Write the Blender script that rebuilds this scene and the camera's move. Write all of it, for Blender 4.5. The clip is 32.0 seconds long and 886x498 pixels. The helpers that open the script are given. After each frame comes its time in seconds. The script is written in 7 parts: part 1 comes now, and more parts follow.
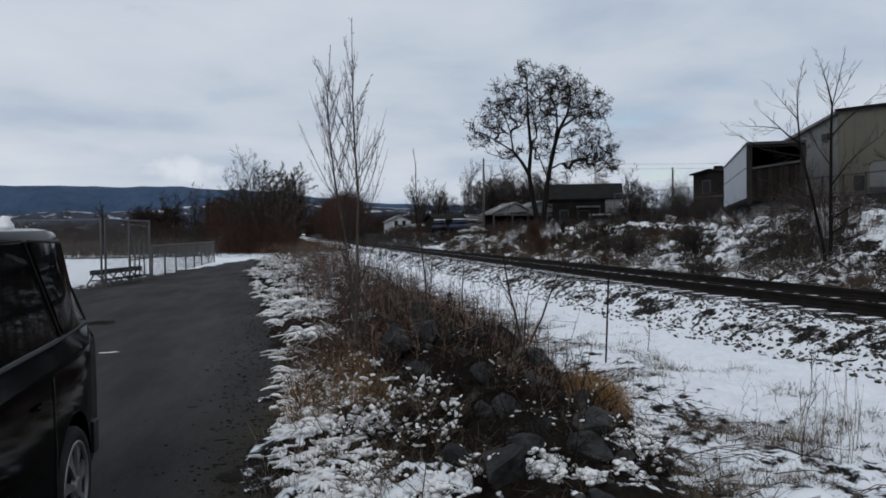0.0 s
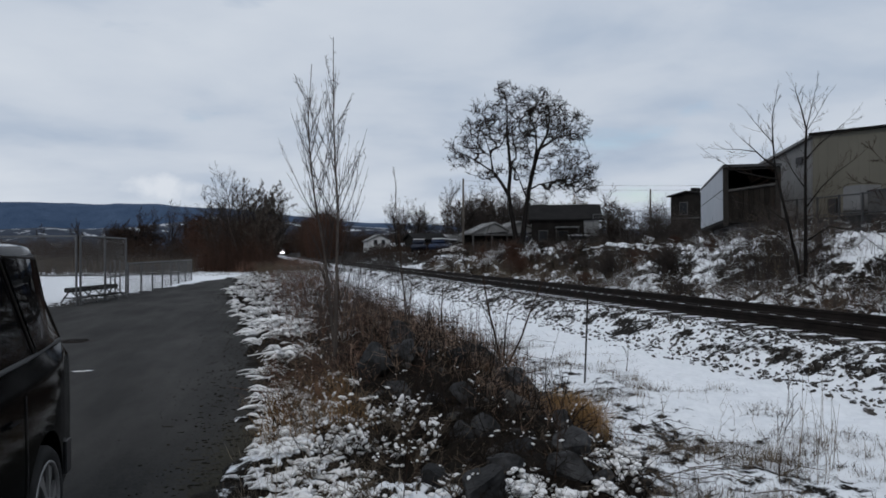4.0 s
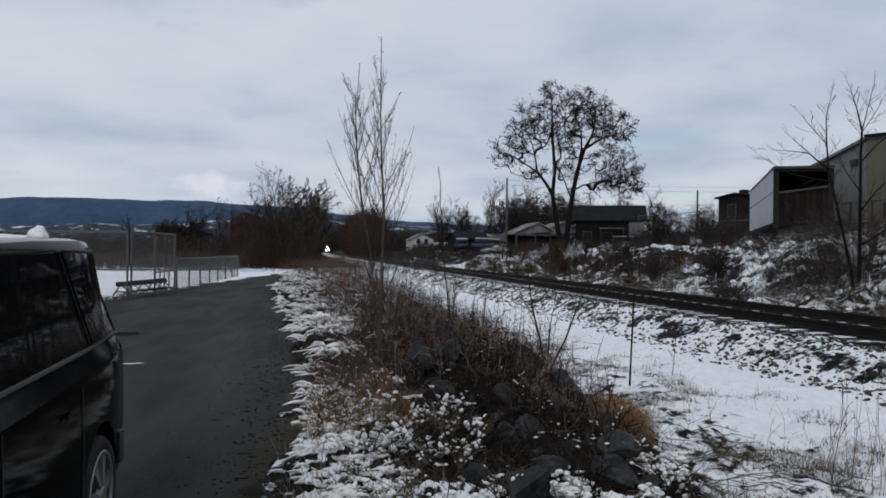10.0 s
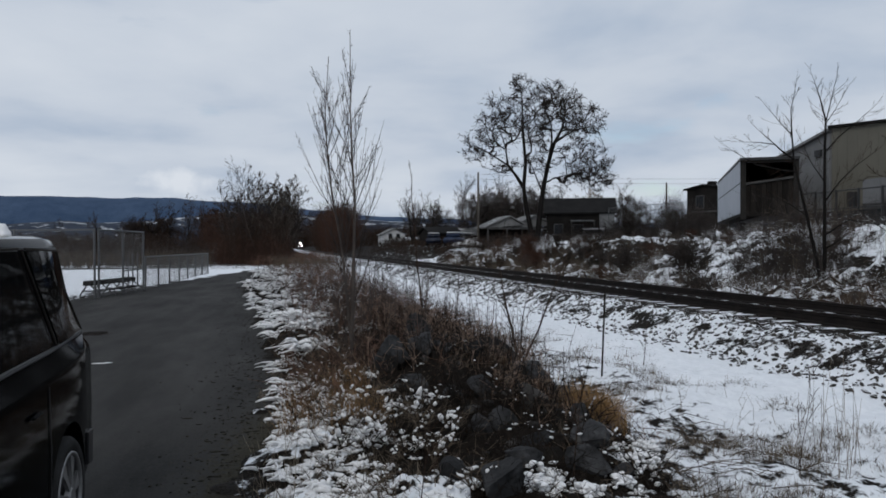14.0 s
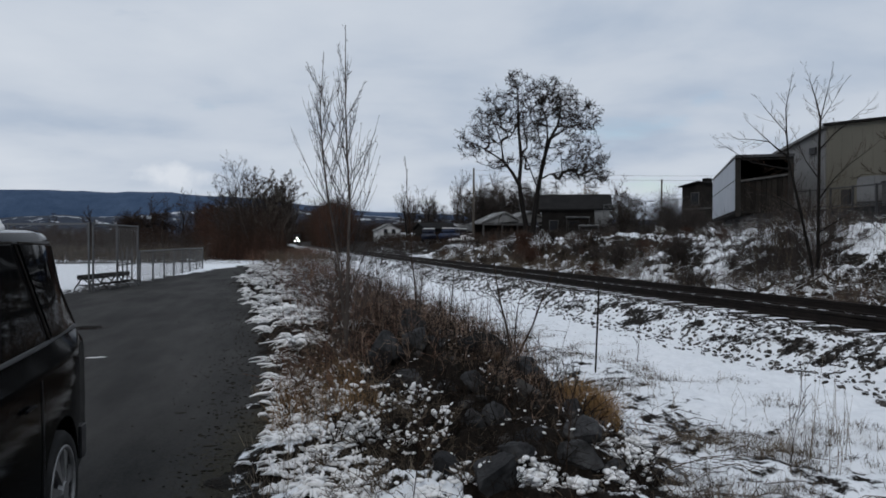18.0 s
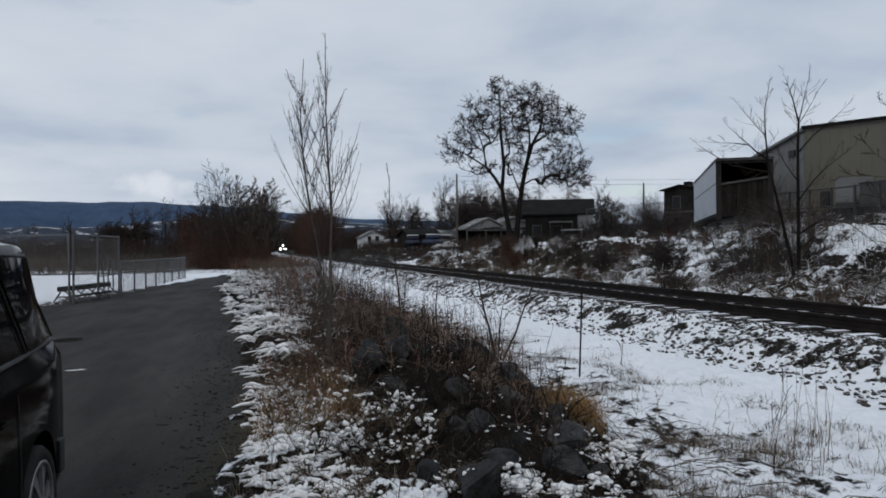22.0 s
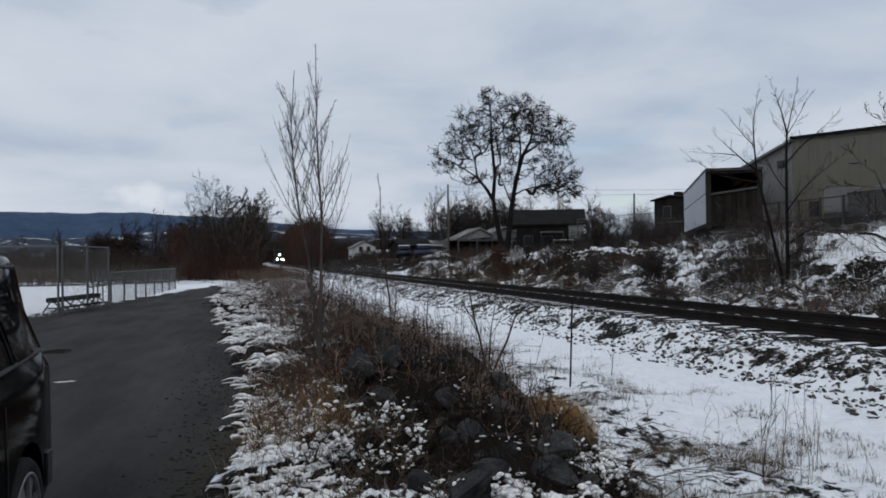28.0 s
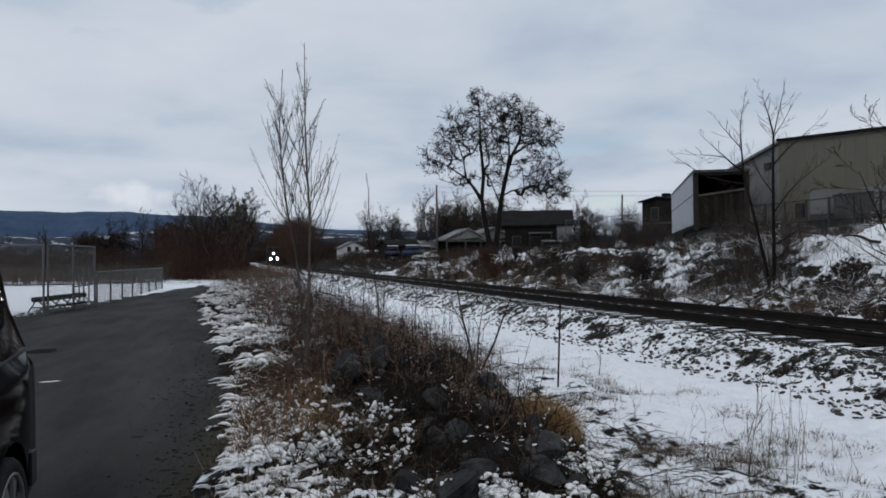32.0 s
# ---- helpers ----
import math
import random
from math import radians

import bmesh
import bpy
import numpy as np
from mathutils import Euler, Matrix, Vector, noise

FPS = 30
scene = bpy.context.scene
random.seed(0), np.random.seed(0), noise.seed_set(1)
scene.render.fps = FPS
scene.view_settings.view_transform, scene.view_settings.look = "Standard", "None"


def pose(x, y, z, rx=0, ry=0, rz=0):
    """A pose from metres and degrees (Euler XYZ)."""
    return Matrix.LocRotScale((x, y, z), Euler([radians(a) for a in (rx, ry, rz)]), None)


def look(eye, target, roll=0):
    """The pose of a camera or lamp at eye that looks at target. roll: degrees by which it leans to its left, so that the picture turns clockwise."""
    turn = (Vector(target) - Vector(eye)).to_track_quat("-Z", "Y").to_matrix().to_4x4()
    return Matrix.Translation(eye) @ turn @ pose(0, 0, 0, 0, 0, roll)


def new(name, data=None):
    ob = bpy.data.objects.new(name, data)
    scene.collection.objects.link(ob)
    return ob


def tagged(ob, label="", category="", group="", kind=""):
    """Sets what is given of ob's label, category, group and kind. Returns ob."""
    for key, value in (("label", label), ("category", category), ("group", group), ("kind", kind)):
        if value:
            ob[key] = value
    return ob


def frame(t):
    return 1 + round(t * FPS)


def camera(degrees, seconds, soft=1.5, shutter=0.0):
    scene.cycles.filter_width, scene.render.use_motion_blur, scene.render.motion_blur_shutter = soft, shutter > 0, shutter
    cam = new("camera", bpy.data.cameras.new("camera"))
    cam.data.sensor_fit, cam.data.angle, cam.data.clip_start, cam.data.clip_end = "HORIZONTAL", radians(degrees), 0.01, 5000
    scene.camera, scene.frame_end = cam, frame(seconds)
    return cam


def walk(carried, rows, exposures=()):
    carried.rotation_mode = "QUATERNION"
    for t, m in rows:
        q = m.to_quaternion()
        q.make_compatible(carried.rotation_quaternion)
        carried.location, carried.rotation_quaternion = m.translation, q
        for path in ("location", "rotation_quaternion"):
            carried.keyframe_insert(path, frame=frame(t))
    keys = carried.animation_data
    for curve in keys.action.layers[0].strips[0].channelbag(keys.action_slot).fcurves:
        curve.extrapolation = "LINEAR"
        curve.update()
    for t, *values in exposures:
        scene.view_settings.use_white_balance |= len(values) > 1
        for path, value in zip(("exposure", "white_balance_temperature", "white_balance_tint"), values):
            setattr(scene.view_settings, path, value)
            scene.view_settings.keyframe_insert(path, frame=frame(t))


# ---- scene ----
cam = camera(58.85, 32.0, 1.7)
PATH = [
    (0, 0.030, -0.007, 1.611, 11.090, -1.137, -0.579), (0.5, 0.038, -0.009, 1.615, 11.025, -0.958, -0.746), (1, 0.032, -0.000, 1.612, 10.889, -1.061, -0.903),
    (1.5, 0.039, -0.006, 1.614, 10.655, -0.888, -0.803), (2, 0.032, -0.002, 1.611, 10.351, -0.770, -0.950), (2.5, 0.036, -0.012, 1.609, 11.004, -0.896, -0.845),
    (3, 0.033, -0.005, 1.613, 11.738, -0.563, -0.439), (3.5, 0.024, -0.004, 1.608, 12.619, 0.403, -0.214), (5.5, 0.023, 0.004, 1.602, 12.225, -0.335, 0.134),
    (6, 0.015, 0.000, 1.609, 11.654, 0.061, 0.206), (6.5, 0.020, 0.002, 1.614, 11.750, 0.317, 0.084), (7, 0.009, 0.007, 1.605, 11.391, 0.523, 0.401),
    (7.5, 0.004, -0.004, 1.608, 11.168, 0.247, 0.530), (8, 0.003, 0.010, 1.602, 11.045, 0.411, 0.678), (8.5, 0.010, 0.002, 1.608, 10.695, 0.157, 0.794),
    (9, 0.002, 0.000, 1.607, 10.099, 0.645, 0.481), (9.5, -0.006, 0.020, 1.601, 9.654, -0.087, 0.368), (10, -0.002, 0.003, 1.606, 9.509, 0.230, 0.561),
    (10.5, -0.002, 0.012, 1.605, 9.547, 0.040, 0.452), (11, -0.002, 0.017, 1.601, 9.428, 0.050, 0.710), (11.5, -0.002, 0.011, 1.602, 9.483, 0.223, 0.712),
    (12, -0.001, 0.006, 1.600, 9.955, 0.104, 0.980), (12.5, 0.002, -0.007, 1.600, 10.228, -0.140, 0.616), (13, -0.000, 0.000, 1.600, 10.996, -0.439, 0.500),
    (13.5, -0.001, 0.010, 1.601, 11.183, -0.139, -0.439), (14, 0.003, 0.011, 1.599, 11.541, -0.170, -0.174), (14.5, 0.011, 0.002, 1.600, 11.229, -0.356, -0.313),
    (16.5, 0.012, 0.007, 1.604, 11.028, 0.096, -0.229), (17, 0.009, -0.003, 1.602, 11.148, -0.530, -0.102), (17.5, 0.012, -0.001, 1.601, 11.420, -0.463, -0.001),
    (18, 0.009, 0.000, 1.599, 11.883, -0.485, 0.083), (18.5, 0.011, -0.007, 1.595, 12.422, -0.381, 0.458), (19, 0.023, -0.004, 1.599, 12.758, -0.652, 0.063),
    (19.5, 0.021, -0.009, 1.599, 13.053, -0.161, -0.516), (20, 0.031, -0.009, 1.602, 13.501, -0.207, -0.480), (20.5, 0.037, -0.004, 1.600, 13.175, -0.710, -0.666),
    (21, 0.033, 0.001, 1.601, 13.493, -0.152, -0.328), (21.5, 0.024, -0.006, 1.600, 13.086, -0.177, -0.593), (22, 0.028, 0.009, 1.603, 13.044, -0.034, -0.662),
    (22.5, 0.040, 0.005, 1.599, 13.200, -0.034, -0.660), (23, 0.036, 0.001, 1.602, 13.374, 0.231, -0.761), (23.5, 0.032, 0.007, 1.595, 13.786, 0.107, -0.825),
    (24, 0.029, -0.010, 1.606, 13.529, 0.298, -0.845), (24.5, 0.032, -0.006, 1.603, 13.380, 0.484, -0.915), (25, 0.032, -0.004, 1.598, 13.434, 0.251, -1.006),
    (25.5, 0.032, 0.002, 1.599, 13.596, 0.088, -0.989), (27.5, 0.027, 0.002, 1.606, 13.999, 0.309, -0.980), (28, 0.035, -0.006, 1.602, 13.679, 0.712, -0.762),
    (28.5, 0.036, -0.005, 1.601, 14.103, 0.656, -0.917), (29, 0.028, -0.009, 1.600, 13.911, 0.590, -0.792), (29.5, 0.024, -0.018, 1.603, 13.821, 0.627, -0.481),
    (30, 0.024, -0.019, 1.608, 13.497, 0.688, -0.449), (30.5, 0.025, -0.011, 1.600, 13.960, 0.751, -0.487), (31, 0.024, -0.016, 1.602, 14.040, 0.749, -0.538),
    (31.5, 0.039, -0.018, 1.607, 14.236, 0.458, -0.774), (32, 0.036, -0.003, 1.598, 14.520, 0.736, -0.577),
]


def aim(x, y, z, yaw, pitch, roll):
    """A hand-held pose: yaw to the right of the track's line, pitch up, roll."""
    a, b = radians(yaw), radians(pitch)
    return look((x, y, z), (x + math.sin(a) * math.cos(b), y + math.cos(a) * math.cos(b), z + math.sin(b)), roll)


walk(cam, [(row[0], aim(*row[1:])) for row in PATH])

# ---- world, sun ----
SUN_UP, SUN_TURN = radians(38), radians(215)


def make_world():
    world = bpy.data.worlds.new("overcast")
    scene.world = world
    world.use_nodes = True
    nt = world.node_tree
    nt.nodes.clear()
    N, L = nt.nodes.new, nt.links.new
    out, bg = N("ShaderNodeOutputWorld"), N("ShaderNodeBackground")
    sky = N("ShaderNodeTexSky")
    sky.sky_type, sky.sun_disc, sky.sun_elevation, sky.sun_rotation = "NISHITA", False, SUN_UP, SUN_TURN
    coord = N("ShaderNodeTexCoord")
    sep = N("ShaderNodeSeparateXYZ")
    L(coord.outputs["Generated"], sep.inputs[0])
    up = N("ShaderNodeMath")
    up.operation = "MAXIMUM"
    L(sep.outputs[2], up.inputs[0])
    up.inputs[1].default_value = 0.0
    lift = N("ShaderNodeMath")
    lift.operation = "ADD"
    L(up.outputs[0], lift.inputs[0])
    lift.inputs[1].default_value = 0.16
    flat = N("ShaderNodeVectorMath")
    flat.operation = "DIVIDE"
    comb = N("ShaderNodeCombineXYZ")
    for i in range(3):
        L(lift.outputs[0], comb.inputs[i])
    L(coord.outputs["Generated"], flat.inputs[0])
    L(comb.outputs[0], flat.inputs[1])

    def cloud(scale, detail, rough, shift):
        mp = N("ShaderNodeMapping")
        mp.inputs["Location"].default_value = shift
        L(flat.outputs[0], mp.inputs[0])
        n = N("ShaderNodeTexNoise")
        n.inputs["Scale"].default_value, n.inputs["Detail"].default_value, n.inputs["Roughness"].default_value = scale, detail, rough
        n.inputs["Distortion"].default_value = 0.15
        L(mp.outputs[0], n.inputs["Vector"])
        return n.outputs["Fac"]

    shade = N("ShaderNodeValToRGB")
    L(cloud(1.15, 6, 0.50, (3.1, 0.4, 0)), shade.inputs[0])
    r = shade.color_ramp
    r.elements[0].position, r.elements[0].color = 0.30, (0.40, 0.48, 0.60, 1)
    r.elements[1].position, r.elements[1].color = 0.72, (0.64, 0.69, 0.76, 1)
    mid = r.elements.new(0.48)
    mid.color = (0.54, 0.60, 0.69, 1)
    cover = N("ShaderNodeValToRGB")
    L(cloud(1.3, 5, 0.55, (0.7, 5.2, 0)), cover.inputs[0])
    cover.color_ramp.elements[0].position, cover.color_ramp.elements[1].position = 0.21, 0.40
    blue = N("ShaderNodeVectorMath")
    blue.operation = "SCALE"
    L(sky.outputs[0], blue.inputs[0])
    blue.inputs["Scale"].default_value = 0.10
    mix = N("ShaderNodeMix")
    mix.data_type = "RGBA"
    L(cover.outputs[0], mix.inputs[0])
    L(blue.outputs[0], mix.inputs[6])
    L(shade.outputs[0], mix.inputs[7])
    # one white heap cloud low over the ridge
    off = N("ShaderNodeVectorMath")
    off.operation = "SUBTRACT"
    L(coord.outputs["Generated"], off.inputs[0])
    off.inputs[1].default_value = (-0.121, 0.990, 0.078)
    wide = N("ShaderNodeVectorMath")
    wide.operation = "MULTIPLY"
    L(off.outputs[0], wide.inputs[0])
    wide.inputs[1].default_value = (24, 24, 62)
    far = N("ShaderNodeVectorMath")
    far.operation = "LENGTH"
    L(wide.outputs[0], far.inputs[0])
    wob = N("ShaderNodeTexNoise")
    wob.inputs["Scale"].default_value = 55
    wob.inputs["Detail"].default_value = 5
    L(coord.outputs["Generated"], wob.inputs["Vector"])
    add = N("ShaderNodeMath")
    add.operation = "MULTIPLY_ADD"
    L(wob.outputs["Fac"], add.inputs[0])
    add.inputs[1].default_value = 1.3
    L(far.outputs["Value"], add.inputs[2])
    heap = N("ShaderNodeMapRange")
    L(add.outputs[0], heap.inputs[0])
    for i, v in ((1, 1.85), (2, 1.15), (3, 0.0), (4, 0.8)):
        heap.inputs[i].default_value = v
    mix2 = N("ShaderNodeMix")
    mix2.data_type = "RGBA"
    L(heap.outputs[0], mix2.inputs[0])
    L(mix.outputs[2], mix2.inputs[6])
    mix2.inputs[7].default_value = (0.72, 0.76, 0.82, 1)
    L(mix2.outputs[2], bg.inputs[0])
    bg.inputs[1].default_value = 1.0
    L(bg.outputs[0], out.inputs[0])


make_world()
sun = new("sun", bpy.data.lights.new("sun", "SUN"))
sun.data.energy, sun.data.angle, sun.data.color = 0.7, radians(14), (1.0, 0.97, 0.93)
sun.rotation_euler = (radians(90) - SUN_UP, 0, radians(180) - SUN_TURN)


# ---- materials ----
def node(nt, kind, **values):
    n = nt.nodes.new(kind)
    for k, v in values.items():
        n.inputs[k].default_value = v
    return n


def material(name, dark, light, scale=4.0, rough=0.85, bump=0.3, grain=40.0, metal=0.0, vary=0.0, island=False,
             snow=0.0, snow_scale=6.0, snow_up=0.55, coat=0.0, spec=None, stretch=(1, 1, 1), bump_dist=0.02, even_grain=False):
    """Two noises, coarse stains and fine grain, between two colours; snow: how much of what faces up is white."""
    m = bpy.data.materials.new(name)
    m.use_nodes = True
    nt = m.node_tree
    L = nt.links.new
    bs = nt.nodes["Principled BSDF"]
    tc = nt.nodes.new("ShaderNodeTexCoord")
    mp = nt.nodes.new("ShaderNodeMapping")
    mp.inputs["Scale"].default_value = stretch
    L(tc.outputs["Object"], mp.inputs[0])
    a = node(nt, "ShaderNodeTexNoise", Scale=scale, Detail=6.0, Roughness=0.6)
    b = node(nt, "ShaderNodeTexNoise", Scale=grain, Detail=3.0, Roughness=0.6)
    L(mp.outputs[0], a.inputs["Vector"])
    L(tc.outputs["Object"] if even_grain else mp.outputs[0], b.inputs["Vector"])
    s = nt.nodes.new("ShaderNodeMath")
    s.operation = "MULTIPLY_ADD"
    L(b.outputs["Fac"], s.inputs[0])
    s.inputs[1].default_value = 0.45
    L(a.outputs["Fac"], s.inputs[2])
    rng = nt.nodes.new("ShaderNodeMapRange")
    L(s.outputs[0], rng.inputs[0])
    rng.inputs[1].default_value, rng.inputs[2].default_value = 0.45, 1.0
    mix = nt.nodes.new("ShaderNodeMix")
    mix.data_type = "RGBA"
    L(rng.outputs[0], mix.inputs[0])
    mix.inputs[6].default_value, mix.inputs[7].default_value = (*dark, 1), (*light, 1)
    colour = mix.outputs[2]
    if vary:
        if island:
            g = nt.nodes.new("ShaderNodeNewGeometry")
            src = g.outputs["Random Per Island"]
        else:
            g = nt.nodes.new("ShaderNodeObjectInfo")
            src = g.outputs["Random"]
        hs = nt.nodes.new("ShaderNodeHueSaturation")
        vr = nt.nodes.new("ShaderNodeMapRange")
        L(src, vr.inputs[0])
        vr.inputs[3].default_value, vr.inputs[4].default_value = 1 - vary, 1 + vary
        L(vr.outputs[0], hs.inputs["Value"])
        L(colour, hs.inputs["Color"])
        colour = hs.outputs[0]
    if snow:
        geo = nt.nodes.new("ShaderNodeNewGeometry")
        sp = nt.nodes.new("ShaderNodeSeparateXYZ")
        L(geo.outputs["Normal"], sp.inputs[0])
        c = node(nt, "ShaderNodeTexNoise", Scale=snow_scale, Detail=4.0, Roughness=0.6)
        L(geo.outputs["Position"], c.inputs["Vector"])
        ad = nt.nodes.new("ShaderNodeMath")
        ad.operation = "MULTIPLY_ADD"
        L(c.outputs["Fac"], ad.inputs[0])
        ad.inputs[1].default_value = 1.2
        L(sp.outputs[2], ad.inputs[2])
        sr = nt.nodes.new("ShaderNodeMapRange")
        L(ad.outputs[0], sr.inputs[0])
        edge = 0.6 + snow_up + 0.7 * (1 - snow) - 0.35
        sr.inputs[1].default_value, sr.inputs[2].default_value = edge, edge + 0.12
        sm = nt.nodes.new("ShaderNodeMix")
        sm.data_type = "RGBA"
        L(sr.outputs[0], sm.inputs[0])
        L(colour, sm.inputs[6])
        sm.inputs[7].default_value = (0.78, 0.80, 0.83, 1)
        colour = sm.outputs[2]
    L(colour, bs.inputs["Base Color"])
    rr = nt.nodes.new("ShaderNodeMapRange")
    L(b.outputs["Fac"], rr.inputs[0])
    rr.inputs[3].default_value, rr.inputs[4].default_value = max(0.02, rough - 0.08), min(1, rough + 0.08)
    L(rr.outputs[0], bs.inputs["Roughness"])
    bs.inputs["Metallic"].default_value = metal
    bs.inputs["Coat Weight"].default_value = coat
    bs.inputs["Specular IOR Level"].default_value = spec if spec is not None else (0.10 if rough > 0.6 else 0.5)
    if bump:
        bm_ = node(nt, "ShaderNodeBump", Strength=bump, Distance=bump_dist)
        L(s.outputs[0], bm_.inputs["Height"])
        L(bm_.outputs[0], bs.inputs["Normal"])
    return m


def ground_material():
    """Soil and dead grass under broken snow; the attribute 'cover' says how much snow lies there."""
    m = bpy.data.materials.new("snowy_ground")
    m.use_nodes = True
    nt = m.node_tree
    L = nt.links.new
    bs = nt.nodes["Principled BSDF"]
    tc = nt.nodes.new("ShaderNodeTexCoord")
    at = nt.nodes.new("ShaderNodeAttribute")
    at.attribute_name = "cover"
    st = nt.nodes.new("ShaderNodeMapping")
    st.inputs["Scale"].default_value = (1.0, 0.8, 1.0)
    L(tc.outputs["Object"], st.inputs[0])
    big = node(nt, "ShaderNodeTexNoise", Scale=1.3, Detail=8.0, Roughness=0.72, Distortion=0.5)
    fine = node(nt, "ShaderNodeTexNoise", Scale=9.0, Detail=5.0, Roughness=0.65)
    L(st.outputs[0], big.inputs["Vector"])
    L(st.outputs[0], fine.inputs["Vector"])
    s1 = nt.nodes.new("ShaderNodeMath")
    s1.operation = "MULTIPLY_ADD"
    L(fine.outputs["Fac"], s1.inputs[0])
    s1.inputs[1].default_value = 1.05
    L(big.outputs["Fac"], s1.inputs[2])
    s2 = nt.nodes.new("ShaderNodeMath")
    s2.operation = "ADD"
    L(s1.outputs[0], s2.inputs[0])
    L(at.outputs["Fac"], s2.inputs[1])
    geo = nt.nodes.new("ShaderNodeNewGeometry")
    sp = nt.nodes.new("ShaderNodeSeparateXYZ")
    L(geo.outputs["Normal"], sp.inputs[0])
    lie = nt.nodes.new("ShaderNodeMapRange")
    L(sp.outputs[2], lie.inputs[0])
    for i, v in ((1, 0.70), (2, 0.97), (3, -0.30), (4, 0.04)):
        lie.inputs[i].default_value = v
    s3 = nt.nodes.new("ShaderNodeMath")
    s3.operation = "ADD"
    L(s2.outputs[0], s3.inputs[0])
    L(lie.outputs[0], s3.inputs[1])
    mr = nt.nodes.new("ShaderNodeMapRange")
    L(s3.outputs[0], mr.inputs[0])
    mr.inputs[1].default_value, mr.inputs[2].default_value = 1.45, 1.56
    soil_n = node(nt, "ShaderNodeTexNoise", Scale=22.0, Detail=6.0, Roughness=0.7)
    L(tc.outputs["Object"], soil_n.inputs["Vector"])
    soil = nt.nodes.new("ShaderNodeValToRGB")
    L(soil_n.outputs["Fac"], soil.inputs[0])
    soil.color_ramp.elements[0].position, soil.color_ramp.elements[0].color = 0.3, (0.004, 0.0032, 0.0026, 1)
    soil.color_ramp.elements[1].position, soil.color_ramp.elements[1].color = 0.75, (0.021, 0.0165, 0.0125, 1)
    white = nt.nodes.new("ShaderNodeValToRGB")
    L(fine.outputs["Fac"], white.inputs[0])
    white.color_ramp.elements[0].position, white.color_ramp.elements[0].color = 0.3, (0.72, 0.745, 0.775, 1)
    white.color_ramp.elements[1].position, white.color_ramp.elements[1].color = 0.6, (0.82, 0.84, 0.87, 1)
    mix = nt.nodes.new("ShaderNodeMix")
    mix.data_type = "RGBA"
    L(mr.outputs[0], mix.inputs[0])
    L(soil.outputs[0], mix.inputs[6])
    L(white.outputs[0], mix.inputs[7])
    L(mix.outputs[2], bs.inputs["Base Color"])
    bs.inputs["Roughness"].default_value = 0.8
    bs.inputs["Specular IOR Level"].default_value = 0.08
    h = nt.nodes.new("ShaderNodeMath")
    h.operation = "MULTIPLY_ADD"
    L(mr.outputs[0], h.inputs[0])
    h.inputs[1].default_value = 0.6
    L(soil_n.outputs["Fac"], h.inputs[2])
    bp = node(nt, "ShaderNodeBump", Strength=0.6, Distance=0.03)
    L(h.outputs[0], bp.inputs["Height"])
    L(bp.outputs[0], bs.inputs["Normal"])
    return m


def glow(name, colour, strength):
    m = bpy.data.materials.new(name)
    m.use_nodes = True
    bs = m.node_tree.nodes["Principled BSDF"]
    bs.inputs["Base Color"].default_value = (*colour, 1)
    bs.inputs["Emission Color"].default_value = (*colour, 1)
    bs.inputs["Emission Strength"].default_value = strength
    return m


def dark_glass(name, tint, rough=0.03):
    m = bpy.data.materials.new(name)
    m.use_nodes = True
    bs = m.node_tree.nodes["Principled BSDF"]
    bs.inputs["Base Color"].default_value = (*tint, 1)
    bs.inputs["Roughness"].default_value = rough
    bs.inputs["Specular IOR Level"].default_value = 0.07
    return m


M_GROUND = ground_material()
M_ROAD = material("damp_asphalt", (0.0036, 0.0035, 0.0033), (0.055, 0.0533, 0.0505), 1.1, 0.88, 0.5, 55, bump_dist=0.012, spec=0.12, stretch=(1, 0.22, 1), even_grain=True)


def add_dirt(m):
    """Soil and moss crumbs washed onto the asphalt, where the attribute 'dirt' says."""
    nt = m.node_tree
    L = nt.links.new
    bs = nt.nodes["Principled BSDF"]
    at = nt.nodes.new("ShaderNodeAttribute")
    at.attribute_name = "dirt"
    tc = nt.nodes.new("ShaderNodeTexCoord")
    n = node(nt, "ShaderNodeTexNoise", Scale=14.0, Detail=8.0, Roughness=0.75)
    L(tc.outputs["Object"], n.inputs["Vector"])
    add = nt.nodes.new("ShaderNodeMath")
    add.operation = "MULTIPLY_ADD"
    L(at.outputs["Fac"], add.inputs[0])
    add.inputs[1].default_value = 0.60
    L(n.outputs["Fac"], add.inputs[2])
    mr = nt.nodes.new("ShaderNodeMapRange")
    L(add.outputs[0], mr.inputs[0])
    mr.inputs[1].default_value, mr.inputs[2].default_value = 0.66, 0.78
    n2 = node(nt, "ShaderNodeTexNoise", Scale=45.0, Detail=5.0, Roughness=0.7)
    L(tc.outputs["Object"], n2.inputs["Vector"])
    soil = nt.nodes.new("ShaderNodeValToRGB")
    L(n2.outputs["Fac"], soil.inputs[0])
    soil.color_ramp.elements[0].position, soil.color_ramp.elements[0].color = 0.35, (0.005, 0.0048, 0.0032, 1)
    soil.color_ramp.elements[1].position, soil.color_ramp.elements[1].color = 0.75, (0.062, 0.054, 0.034, 1)
    mix = nt.nodes.new("ShaderNodeMix")
    mix.data_type = "RGBA"
    L(mr.outputs[0], mix.inputs[0])
    L(bs.inputs["Base Color"].links[0].from_socket, mix.inputs[6])
    L(soil.outputs[0], mix.inputs[7])
    L(mix.outputs[2], bs.inputs["Base Color"])


